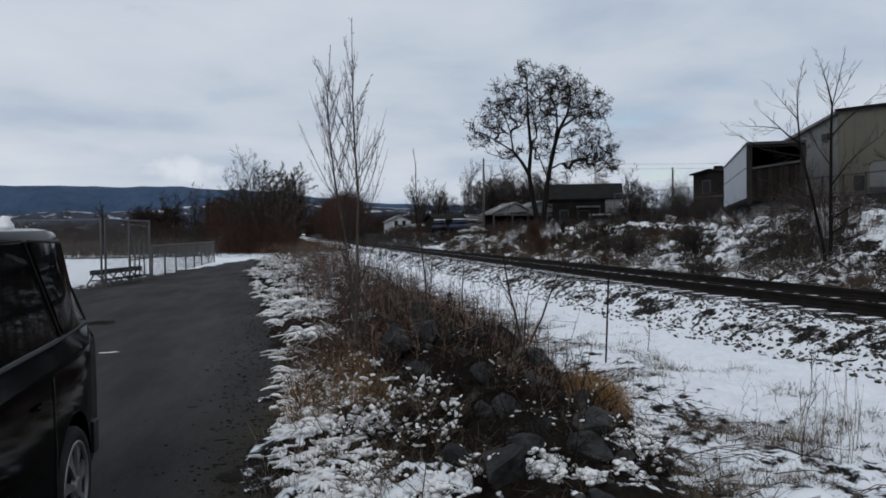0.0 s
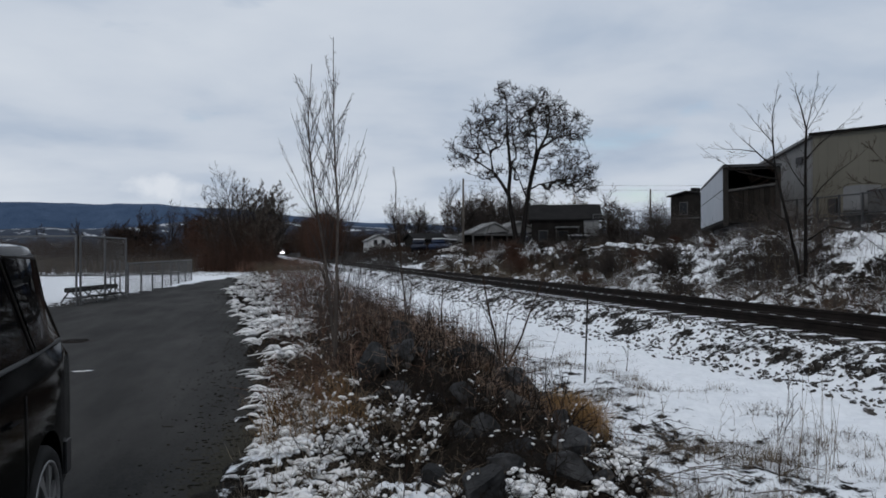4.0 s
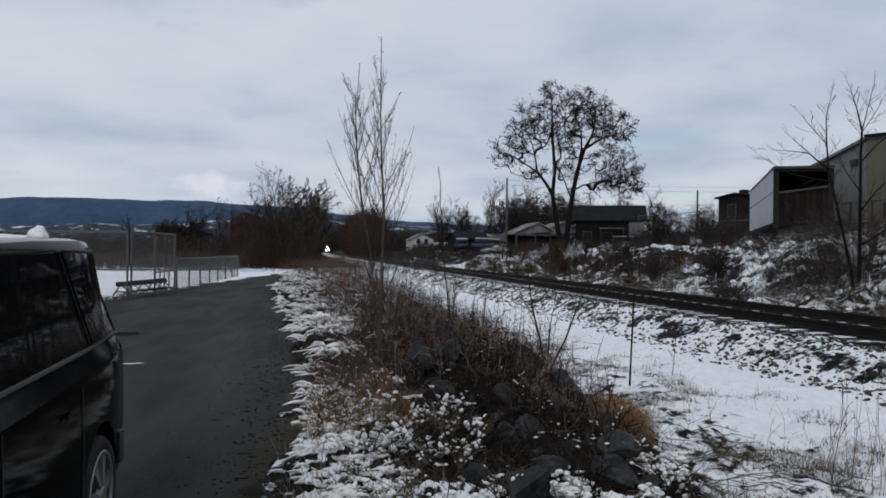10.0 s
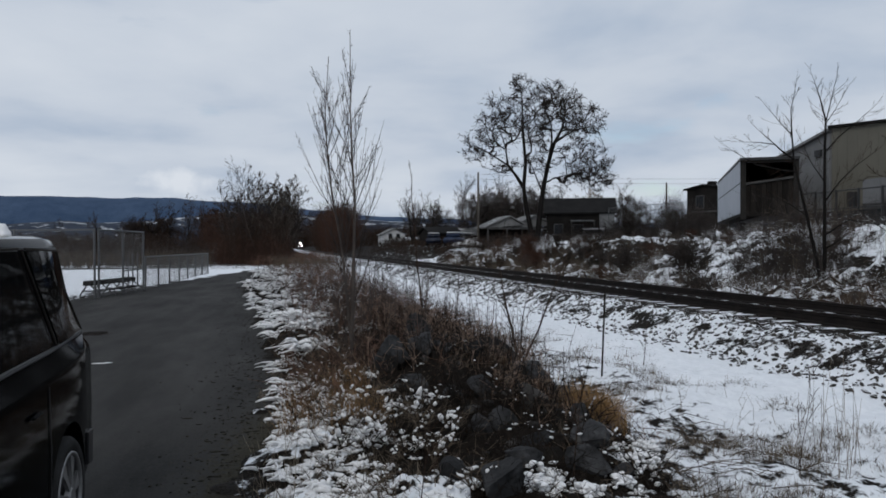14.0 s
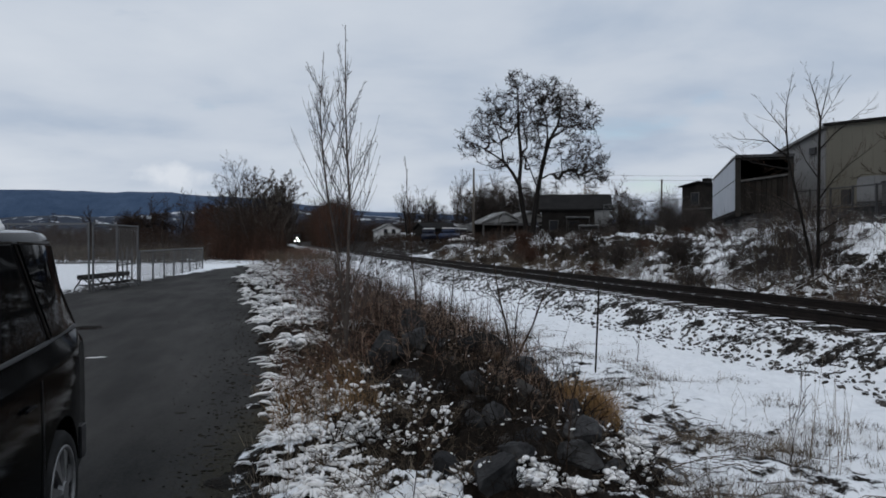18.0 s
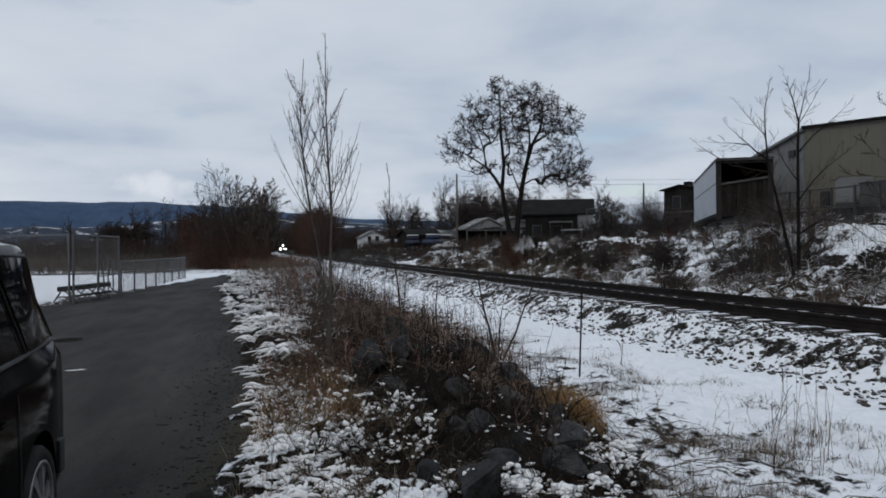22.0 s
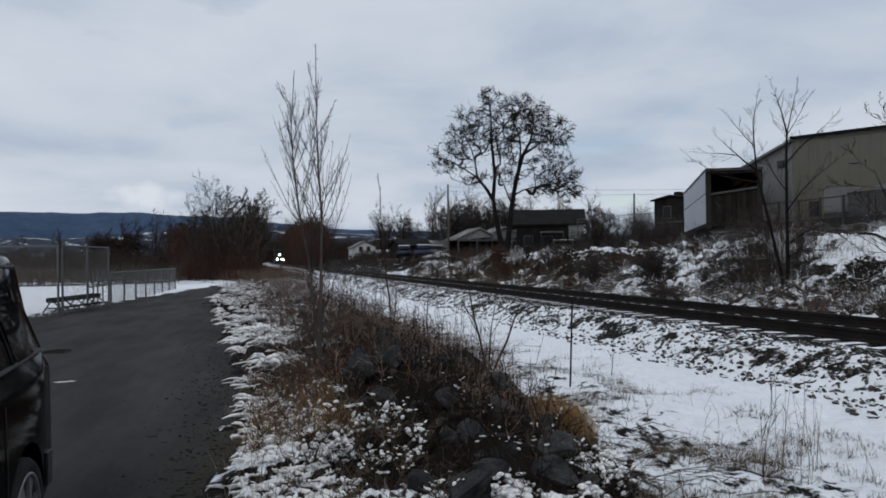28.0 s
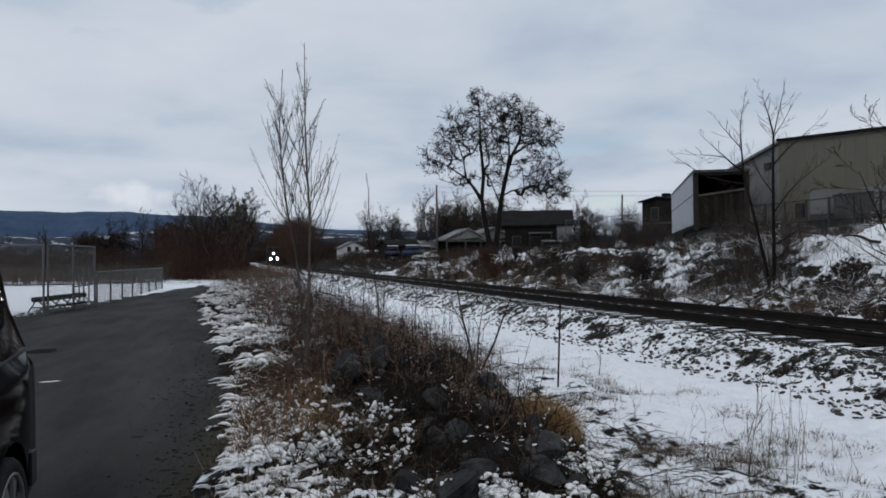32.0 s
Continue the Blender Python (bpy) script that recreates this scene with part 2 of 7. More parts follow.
add_dirt(M_ROAD)
M_STONE = material("dark_stone", (0.006, 0.006, 0.0063), (0.060, 0.0605, 0.0625), 5, 0.85, 0.9, 26, vary=0.4)
M_GRAVEL = material("ballast_stone", (0.02, 0.018, 0.016), (0.09, 0.082, 0.075), 6, 0.9, 0.4, 40, vary=0.5, island=True, snow=0.3, snow_scale=3, snow_up=0.7)
M_TIE = material("old_tie_wood", (0.012, 0.010, 0.009), (0.06, 0.05, 0.042), 5, 0.9, 0.4, 40, vary=0.3, snow=0.5, snow_scale=2.2, snow_up=0.8)
M_RAIL = material("rusty_rail", (0.006, 0.005, 0.0046), (0.022, 0.017, 0.0145), 3, 0.75, 0.2, 50)
M_SNOW = material("snow", (0.72, 0.715, 0.715), (0.83, 0.83, 0.83), 5, 0.8, 0.4, 60)
M_BARK = material("dark_bark", (0.004, 0.0036, 0.0034), (0.018, 0.0155, 0.014), 6, 0.9, 0.5, 50, stretch=(1, 1, 0.3))
M_BIRCH = material("pale_bark", (0.032, 0.027, 0.024), (0.120, 0.101, 0.090), 5, 0.85, 0.3, 40, stretch=(1, 1, 0.4))
M_TWIG = material("brown_twig", (0.014, 0.0088, 0.0065), (0.050, 0.032, 0.023), 4, 0.9, 0.0, 30, vary=0.4, island=True)
M_ROSETWIG = material("rosy_brown_weed", (0.065, 0.036, 0.026), (0.20, 0.118, 0.084), 3, 0.9, 0.0, 30, vary=0.4, island=True)
M_SCRUB = material("pale_scrub_twig", (0.022, 0.018, 0.0155), (0.115, 0.098, 0.085), 3, 0.9, 0.0, 30, vary=0.7, island=True)
M_REDTWIG = material("red_brown_twig", (0.024, 0.0125, 0.009), (0.076, 0.041, 0.029), 3, 0.9, 0.0, 30, vary=0.4, island=True)
M_GREYTWIG = material("grey_twig", (0.020, 0.017, 0.0155), (0.062, 0.052, 0.047), 3, 0.9, 0.0, 30, vary=0.4, island=True)
M_SNOWTWIG = material("snowy_twig", (0.03, 0.022, 0.018), (0.10, 0.075, 0.058), 4, 0.9, 0.0, 30, vary=0.4, island=True, snow=0.7, snow_scale=3, snow_up=0.35)
M_RUST_GRASS = material("rust_grass", (0.10, 0.055, 0.026), (0.30, 0.19, 0.095), 3, 0.9, 0.0, 30, vary=0.4, island=True)
M_GOLD = material("golden_grass", (0.16, 0.088, 0.036), (0.42, 0.27, 0.125), 3, 0.9, 0.0, 30, vary=0.45, island=True)
M_PALEGRASS = material("pale_grass", (0.09, 0.07, 0.05), (0.24, 0.20, 0.155), 3, 0.9, 0.0, 30, vary=0.3, island=True)
M_ZINC = material("galvanised_steel", (0.06, 0.061, 0.063), (0.12, 0.122, 0.124), 8, 0.5, 0.05, 60, metal=0.6)
M_WIRE = material("bright_wire", (0.085, 0.084, 0.083), (0.16, 0.158, 0.156), 8, 0.6, 0.0, 60, metal=0.2)
M_BLACK = material("black_plastic", (0.008, 0.008, 0.009), (0.018, 0.018, 0.02), 8, 0.5, 0.1, 60)
M_PAINT = material("black_car_paint", (0.001, 0.0012, 0.0014), (0.002, 0.0024, 0.0028), 2, 0.07, 0.0, 20, spec=0.032)
M_GLASS = dark_glass("tinted_glass", (0.004, 0.0045, 0.005))
M_TYRE = material("tyre_rubber", (0.010, 0.010, 0.010), (0.03, 0.03, 0.03), 8, 0.85, 0.3, 60)
M_ALLOY = material("silver_wheel_cover", (0.13, 0.13, 0.13), (0.24, 0.24, 0.24), 6, 0.4, 0.05, 50, metal=0.5)
M_LAMP_RED = material("red_lamp_lens", (0.02, 0.002, 0.002), (0.035, 0.003, 0.003), 6, 0.15, 0.0, 20)
M_TAN = material("tan_sheet_metal", (0.078, 0.072, 0.055), (0.115, 0.106, 0.082), 0.5, 0.6, 0.1, 20, stretch=(1, 1, 0.4))
M_WHITE = material("white_siding", (0.46, 0.465, 0.47), (0.60, 0.605, 0.61), 0.6, 0.7, 0.1, 15)
M_TRAILER = material("white_trailer_panel", (0.36, 0.39, 0.43), (0.48, 0.50, 0.54), 0.7, 0.5, 0.05, 20)
# also laid on the trailer's inner walls, as their shade
M_DARKWALL = material("dark_weathered_wall_and_trailer_shade", (0.005, 0.0046, 0.0042), (0.020, 0.0175, 0.0155), 0.8, 0.85, 0.2, 15)
M_ROOF = material("dark_shingle", (0.005, 0.0048, 0.0046), (0.017, 0.016, 0.0155), 1.0, 0.85, 0.2, 12)
M_SNOWROOF = material("snow_dusted_roof", (0.07, 0.066, 0.06), (0.15, 0.14, 0.13), 1.0, 0.85, 0.2, 12, snow=0.3, snow_scale=0.9, snow_up=0.6)
M_WINDOW = dark_glass("window_glass", (0.02, 0.022, 0.025), 0.08)
M_TRIM = material("grey_trim", (0.045, 0.044, 0.043), (0.095, 0.093, 0.09), 2, 0.7, 0.1, 30)
M_WOODPOLE = material("grey_pole_wood", (0.05, 0.044, 0.038), (0.13, 0.115, 0.10), 3, 0.9, 0.3, 30, stretch=(1, 1, 0.15))
M_SIDING = material("grey_white_siding", (0.13, 0.13, 0.13), (0.20, 0.20, 0.20), 0.6, 0.75, 0.1, 15)
M_GATE = material("weathered_gate_board", (0.008, 0.007, 0.006), (0.024, 0.0205, 0.0175), 2, 0.9, 0.2, 30, vary=0.35)
M_SLAT = material("grey_slat", (0.014, 0.014, 0.0145), (0.034, 0.034, 0.035), 2, 0.7, 0.1, 30, vary=0.3)
M_FRAME = material("grimy_frame", (0.012, 0.011, 0.010), (0.034, 0.031, 0.028), 2, 0.8, 0.1, 30)
M_PLANK = material("brown_plank", (0.006, 0.005, 0.004), (0.022, 0.017, 0.013), 2, 0.9, 0.2, 30, vary=0.3)
M_GREYROOF = material("grey_snowy_boards", (0.10, 0.10, 0.098), (0.20, 0.20, 0.197), 1.0, 0.85, 0.2, 12, snow=0.12, snow_scale=1.3, snow_up=0.76)
M_NAVY = material("navy_paint", (0.006, 0.009, 0.02), (0.012, 0.018, 0.04), 2, 0.35, 0.0, 20)
M_BLUE = material("blue_paint", (0.008, 0.016, 0.042), (0.016, 0.032, 0.08), 2, 0.35, 0.0, 20)
M_LOCO = material("black_loco_paint", (0.006, 0.006, 0.007), (0.016, 0.016, 0.017), 1.5, 0.5, 0.1, 20)
M_LAMP = glow("lit_headlamp", (1.0, 0.96, 0.9), 30.0)
# the blue of distance haze is mixed into the ridge's base colour
M_HILL = material("haze_tinted_far_ridge", (0.028, 0.052, 0.098), (0.062, 0.095, 0.155), 0.02, 0.95, 0.0, 0.15)
M_CONIFER = material("conifer_needles", (0.006, 0.009, 0.008), (0.02, 0.026, 0.02), 2, 0.9, 0.0, 20, vary=0.3, island=True)


# ---- building blocks ----
class Shape:
    """Points and faces of one mesh."""

    def __init__(self):
        self.v, self.f = [], []

    def tube(self, pts, radii, n=5, cap=True):
        o = len(self.v)
        prev = None
        for i, p in enumerate(pts):
            d = (pts[min(i + 1, len(pts) - 1)] - pts[max(i - 1, 0)]).normalized()
            a = d.orthogonal().normalized() if prev is None else (prev - d * prev.dot(d)).normalized()
            prev = a
            b = d.cross(a)
            for k in range(n):
                t = 2 * math.pi * k / n
                q = p + (a * math.cos(t) + b * math.sin(t)) * radii[i]
                self.v.append(q[:])
        for i in range(len(pts) - 1):
            for k in range(n):
                x, y = o + i * n + k, o + i * n + (k + 1) % n
                self.f.append((x, y, y + n, x + n))
        if cap:
            self.f.append(tuple(o + k for k in reversed(range(n))))
            self.f.append(tuple(o + (len(pts) - 1) * n + k for k in range(n)))

    def rod(self, a, b, r, n=6):
        self.tube([Vector(a), Vector(b)], [r, r], n)

    def box(self, c, s, turn=0.0):
        o = len(self.v)
        ca, sa = math.cos(turn), math.sin(turn)
        for dz in (-0.5, 0.5):
            for dx, dy in ((-0.5, -0.5), (0.5, -0.5), (0.5, 0.5), (-0.5, 0.5)):
                x, y = dx * s[0], dy * s[1]
                self.v.append((c[0] + x * ca - y * sa, c[1] + x * sa + y * ca, c[2] + dz * s[2]))
        self.f += [tuple(o + i for i in q) for q in ((3, 2, 1, 0), (4, 5, 6, 7), (0, 1, 5, 4), (1, 2, 6, 5), (2, 3, 7, 6), (3, 0, 4, 7))]

    def poly(self, pts):
        o = len(self.v)
        self.v += [tuple(p) for p in pts]
        self.f.append(tuple(range(o, o + len(pts))))

    def prism(self, pts, depth):
        """A flat outline pushed along the vector depth."""
        o, n = len(self.v), len(pts)
        d = Vector(depth)
        self.v += [tuple(p) for p in pts] + [tuple(Vector(p) + d) for p in pts]
        self.f += [tuple(o + i for i in range(n)), tuple(o + n + i for i in reversed(range(n)))]
        self.f += [(o + i, o + n + i, o + n + (i + 1) % n, o + (i + 1) % n) for i in range(n)]

    def blob(self, c, s, rnd, rough=0.25):
        o = len(self.v)
        for p in ICO_V:
            k = 1 + rnd.uniform(-rough, rough)
            self.v.append((c[0] + p[0] * s[0] * k, c[1] + p[1] * s[1] * k, c[2] + p[2] * s[2] * k))
        self.f += [tuple(o + i for i in q) for q in ICO_F]

    def lump(self, c, s, rnd, rough=0.10):
        """A rounder blob, for what lies near."""
        o = len(self.v)
        for p in ROUND_V:
            k = 1 + rnd.uniform(-rough, rough)
            self.v.append((c[0] + p[0] * s[0] * k, c[1] + p[1] * s[1] * k, c[2] + p[2] * s[2] * k))
        self.f += [tuple(o + i for i in q) for q in ROUND_F]

    def blade(self, p, tip, w):
        side = Vector((tip[1] - p[1], p[0] - tip[0], 0))
        side = side.normalized() * w if side.length > 1e-4 else Vector((w, 0, 0))
        o = len(self.v)
        self.v += [(p[0] - side[0], p[1] - side[1], p[2]), (p[0] + side[0], p[1] + side[1], p[2]), tuple(tip)]
        self.f.append((o, o + 1, o + 2))

    def mesh(self, name, smooth=False, fix=True):
        me = bpy.data.meshes.new(name)
        me.from_pydata(self.v, [], self.f)
        if fix and len(self.f) < 4000:
            b = bmesh.new()
            b.from_mesh(me)
            bmesh.ops.recalc_face_normals(b, faces=b.faces)
            b.to_mesh(me)
            b.free()
        if smooth:
            me.shade_smooth()
        return me


def ico(level):
    b = bmesh.new()
    bmesh.ops.create_icosphere(b, subdivisions=level, radius=1.0)
    v, f = [p.co[:] for p in b.verts], [tuple(q.index for q in p.verts) for p in b.faces]
    b.free()
    return v, f


ICO_V, ICO_F = ico(1)
ROUND_V, ROUND_F = ico(2)


def put(name, shape, mat, parent=None, label="", smooth=False, category="", kind="", group="", at=None):
    """Links a Shape, mesh or bmesh as one object, a thing or (with a parent) a part."""
    if isinstance(shape, Shape):
        me = shape.mesh(name, smooth)
    elif isinstance(shape, bmesh.types.BMesh):
        me = bpy.data.meshes.new(name)
        shape.to_mesh(me)
        shape.free()
        if smooth:
            me.shade_smooth()
    else:
        me = shape
    if mat is not None and not me.materials:
        me.materials.append(mat)
    ob = new(name, me)
    if at is not None:
        ob.matrix_basis = at
    if parent is not None:
        ob.parent = parent
    return tagged(ob, label, category, group, kind)


def thing(name, at, label, category, group=""):
    ob = new(name)
    ob.empty_display_size = 0.3
    ob.matrix_basis = at if isinstance(at, Matrix) else Matrix.Translation(at)
    return tagged(ob, label, category, group)


def soft_box(size, bevel=0.02, at=(0, 0, 0), segments=2):
    b = bmesh.new()
    bmesh.ops.create_cube(b, size=1.0, matrix=Matrix.Translation(at) @ Matrix.Diagonal((*size, 1)))
    bmesh.ops.bevel(b, geom=list(b.edges), offset=bevel, segments=segments, affect="EDGES")
    return b


def value_noise(x, y, scale, seed):
    """Smooth noise in -1..1 on arrays."""
    x, y = np.asarray(x, float) / scale + seed * 17.3, np.asarray(y, float) / scale - seed * 9.1
    i, j = np.floor(x), np.floor(y)
    u, v = x - i, y - j
    u, v = u * u * (3 - 2 * u), v * v * (3 - 2 * v)

    def h(a, b):
        s = np.sin(a * 127.1 + b * 311.7 + seed * 74.7) * 43758.5453
        return 2 * (s - np.floor(s)) - 1
    return (h(i, j) * (1 - u) + h(i + 1, j) * u) * (1 - v) + (h(i, j + 1) * (1 - u) + h(i + 1, j + 1) * u) * v


def ease(a, b, x):
    t = np.clip((np.asarray(x, float) - a) / (b - a), 0, 1)
    return t * t * (3 - 2 * t)


# ---- the lie of the land ----
RAIL_TOP = 0.61
TRACK_Y = (-200, 0, 60, 190, 350, 516, 800, 1500)
TRACK_X = (9.4, 8.6, 8.35, 7.85, 7.8, 9.1, 14.0, 34.0)


def track_x(y):
    """The track's centre line, nearly straight, easing to the right far away."""
    t = np.asarray(y, float)
    return (np.interp(t - 25, TRACK_Y, TRACK_X) + np.interp(t, TRACK_Y, TRACK_X) * 2 + np.interp(t + 25, TRACK_Y, TRACK_X)) / 4


def road_right(y):
    return np.interp(y, (-60, 3, 7, 11, 17, 31, 43, 58), (-0.2, -0.17, -0.08, -0.07, -0.45, -1.38, -1.55, -1.75))


def road_left(y):
    return np.interp(y, (-60, 15, 26, 33, 36, 45, 57), (-7.5, -7.0, -6.4, -5.4, -5.0, -3.7, -1.9))


def land(x, y):
    """Height of the ground, and how much snow lies there."""
    x, y = np.asarray(x, float), np.asarray(y, float)
    n1, n2, n3, n4 = value_noise(x, y, 2.3, 1), value_noise(x, y, 0.7, 2), value_noise(x, y, 0.24, 3), value_noise(x, y, 0.1, 4)
    rr, rl = road_right(y), road_left(y)
    # verge and rock mound beside the road
    verge = ease(-0.35, 0.55, x - rr + 0.25 * n2 + 0.22 * n3)
    left = ease(-0.3, 0.6, rl - x + 0.2 * n2 + 0.15 * n3)
    end = ease(57, 60, y + n1)
    off = np.clip(np.maximum(np.maximum(verge, left), end), 0, 1)
    z = -0.05 + off * (0.09 + 0.03 * n2 + 0.03 * n3 + 0.015 * n4)
    height = np.interp(y, (3.0, 4.2, 5.2, 6.2, 7.6, 9.5, 12, 16, 40, 52), (0.0, 0.11, 0.19, 0.31, 0.47, 0.44, 0.28, 0.22, 0.15, 0.0))
    bulge = np.exp(-(np.abs(x - 1.35 - 0.07 * (np.clip(y, 3, 9) - 4.3)) / 0.95) ** 2.6)
    mound = height * bulge
    z = z + mound * (1 + 0.25 * n2 + 0.15 * n3)
    # tufts that hold the snow up in puffs
    tuft = np.clip(0.75 * value_noise(x, y, 0.17, 11) + 0.55 * value_noise(x, y, 0.075, 12) + 0.3 * n2 + 0.15, 0, 1) ** 0.6
    weedy = off * ease(-0.5, 0.1, x - rr) * (1 - 0.7 * ease(1.8, 2.7, x)) * (1 - ease(5.4, 6.2, x)) * (1 - ease(44, 56, y))
    bush = np.exp(-((x - 0.72) / 0.5) ** 2 - ((y - 5.7) / 0.85) ** 2)
    heap = np.clip(0.8 * value_noise(x, y, 0.13, 13) + 0.6 * value_noise(x, y, 0.062, 14) + 0.2, 0, 1) ** 0.7
    clump = np.clip(0.8 * value_noise(x, y, 0.55, 16) + 0.5 * value_noise(x, y, 0.24, 17) + 0.15, 0, 1) ** 0.7
    along = off * ease(-0.35, 0.1, x - rr) * (1 - ease(2.6, 3.4, x)) * ease(9.5, 12, y) * (1 - ease(44, 54, y))
    strip = ease(2.4, 3.2, x) * (1 - ease(5.6, 6.2, x))
    z = z + weedy * (0.085 * tuft - 0.02) + bush * 0.10 * heap + along * (0.26 * clump - 0.05) + strip * (0.024 * n2 + 0.020 * value_noise(x, y, 0.3, 15) + 0.010 * value_noise(x, y, 0.13, 18))
    # ballast
    s = np.abs(x - track_x(y))
    bed = 1 - ease(1.35, 2.40, s + 0.10 * n3 + 0.06 * n2)
    z = z + bed * (0.39 - z * 0.6) + (0.034 * n3 + 0.018 * n4) * (bed > 0.05)
    # bank to the yards beyond
    crest = np.interp(y, (-50, 10, 24, 33, 45, 60, 90, 3000), (2.5, 2.35, 2.0, 1.85, 1.6, 1.6, 1.6, 1.6))
    rise = ease(12.6, 19.0, x + 0.8 * n1 + 0.25 * n2)
    rough = ease(11.2, 13, x) * (1 - 0.75 * ease(20, 24, x))
    lump = np.abs(value_noise(x, y * 0.5, 0.62, 5)) + 0.6 * np.abs(value_noise(x + 0.3 * y, y * 0.6, 0.28, 6))
    z = z + rise * crest + rough * (0.20 * n1 + 0.30 * lump - 0.14 + 0.11 * n3 + 0.05 * n4)
    hump = np.exp(-((x - 17.3) / 1.3) ** 2 - ((y - 17.6) / 2.6) ** 2)
    z = z + 0.10 * hump * (1 + 0.3 * n2)
    z = z + ease(10.9, 12.0, x) * (0.12 + 0.05 * n2 + 0.03 * n3) * (1 - ease(13, 15, x))
    # snow
    c = np.full(np.shape(x), 0.30)
    c = np.where((x > 2.0) & (y < 14), 0.50, c)
    c = np.where((x > 2.6) & (s > 1.0) & (x < 8), 0.68, c)
    c = c + np.where((x > 2.6) & (x < 8), 0.26 * (ease(3.6, 4.8, x + 0.35 * n1) - 0.45), 0)
    c = np.where((x < rr + 1.0) & (x > rr - 1) & (y < 58), 0.46 - 0.10 * ease(0.5, 1.0, x - rr) - 0.58 * ease(7.2, 10.5, y), c)
    c = c - 0.15 * ((x > rr + 0.5) & (x < 3.2) & (y > 11) & (y < 50))
    c = c - 0.30 * bulge * ease(3.6, 5.0, y) * (1 - ease(10, 14, y)) * ease(0.7, 1.3, x - 0.02 * y)
    c = c + weedy * (0.62 * tuft - 0.33 - 0.20 * ease(11, 14, y)) + bush * (0.75 * heap - 0.42) + along * (0.62 * clump - 0.46)
    c = c + 0.45 * np.exp(-((x - 0.78) / 0.22) ** 2 - ((y - 4.3) / 0.28) ** 2) + 0.35 * np.exp(-((x - 0.25) / 0.25) ** 2 - ((y - 4.6) / 0.45) ** 2)
    c = c - 0.24 * ease(0.35, 0.8, x - rr) * ease(5.3, 6.6, y) * (1 - ease(12, 16, y)) * (x < 2.4)
    c = c - 0.45 * ease(0.15, 0.27, rr - x) * (x > rr - 1) * (y < 6.5)
    mixed = ease(0.0, 0.25, bed)
    c = c * (1 - mixed) + mixed * (0.55 + 0.16 * n2 + 0.24 * n3 + 0.12 * n4 - 0.32 * (s < 1.4) - 0.25 * (s > 0) * (x > track_x(y)))
    c = np.where(x > 11, 0.50 + 0.06 * ease(0.3, 0.8, rise) + 0.08 * n1 + 0.14 * n2 + 0.22 * n3 + 0.12 * n4 + 0.45 * (lump - 0.5) + 0.22 * (1 - ease(17, 24, y)) * ease(15.5, 17, x) - 0.05 * (x < 13) - 0.26 * ease(24, 34, y), c)
    c = c + 0.35 * hump - np.where(x > 11, 0.26, 0) * (1 - ease(13.6, 14.6, x + 0.3 * n1)) * (1 - ease(17, 22, y)) * 0.55 * (1 + 0.5 * n2)
    c = np.where((x > 21), 0.40 + 0.12 * ease(44, 50, y) + 0.15 * n1, c)
    c = np.where(x < rl, 0.75 - 0.33 * (x > rl - 0.8 + 0.3 * n2) * (y < 34), c)
    c = np.where(end > 0.5, 0.52, c)
    c = np.where((y > 75) & (s > 3), 0.30 - 0.5 * ease(110, 150, y), c)
    c = np.where((y > 60) & (y < 100) & (x < -6), 0.42 + 0.25 * n1, c)
    return z, c


def grid_lines(stops):
    """Coordinates with a step that changes from stop to stop."""
    out = []
    for (a, step), (b, _) in zip(stops[:-1], stops[1:]):
        n = max(1, round((b - a) / step))
        out += [a + (b - a) * i / n for i in range(n)]
    return np.array(out + [stops[-1][0]])


def sheet(xs, ys, fn):
    X, Y = np.meshgrid(xs, ys)
    z, c = fn(X, Y)
    nx, ny = len(xs), len(ys)
    v = np.stack([X, Y, z], -1).reshape(-1, 3)
    i = (np.arange(ny - 1)[:, None] * nx + np.arange(nx - 1)[None]).reshape(-1)
    f = np.stack([i, i + 1, i + nx + 1, i + nx], 1)
    return v, f, c


def build_ground():
    xs = grid_lines([(-4000, 700), (-500, 80), (-60, 6), (-12, 0.6), (-1.6, 0.07), (-0.9, 0.035), (3.2, 0.07), (7.2, 0.12), (11, 0.16), (21, 0.3), (26, 1.0), (60, 12), (500, 700), (4000, 1)])
    ys = grid_lines([(-600, 60), (-30, 2), (-8, 0.25), (2.4, 0.07), (3.2, 0.035), (9.5, 0.07), (13, 0.12), (24, 0.16), (42, 0.35), (60, 1.2), (120, 8), (600, 80), (5000, 1)])
    v, f, c = sheet(xs, ys, land)
    me = bpy.data.meshes.new("ground")
    me.from_pydata(v.tolist(), [], f.tolist())
    a = me.attributes.new("cover", "FLOAT", "POINT")
    a.data.foreach_set("value", c.reshape(-1).astype(np.float32))
    me.shade_smooth()
    put("ground", me, M_GROUND, label="rough ground with dead grass under thin broken snow", category="ground", kind="structure")


def road_height(x, y):
    return 0.0 + 0.012 * value_noise(x, y, 1.6, 9) + 0.004 * value_noise(x, y, 0.3, 10), x * 0


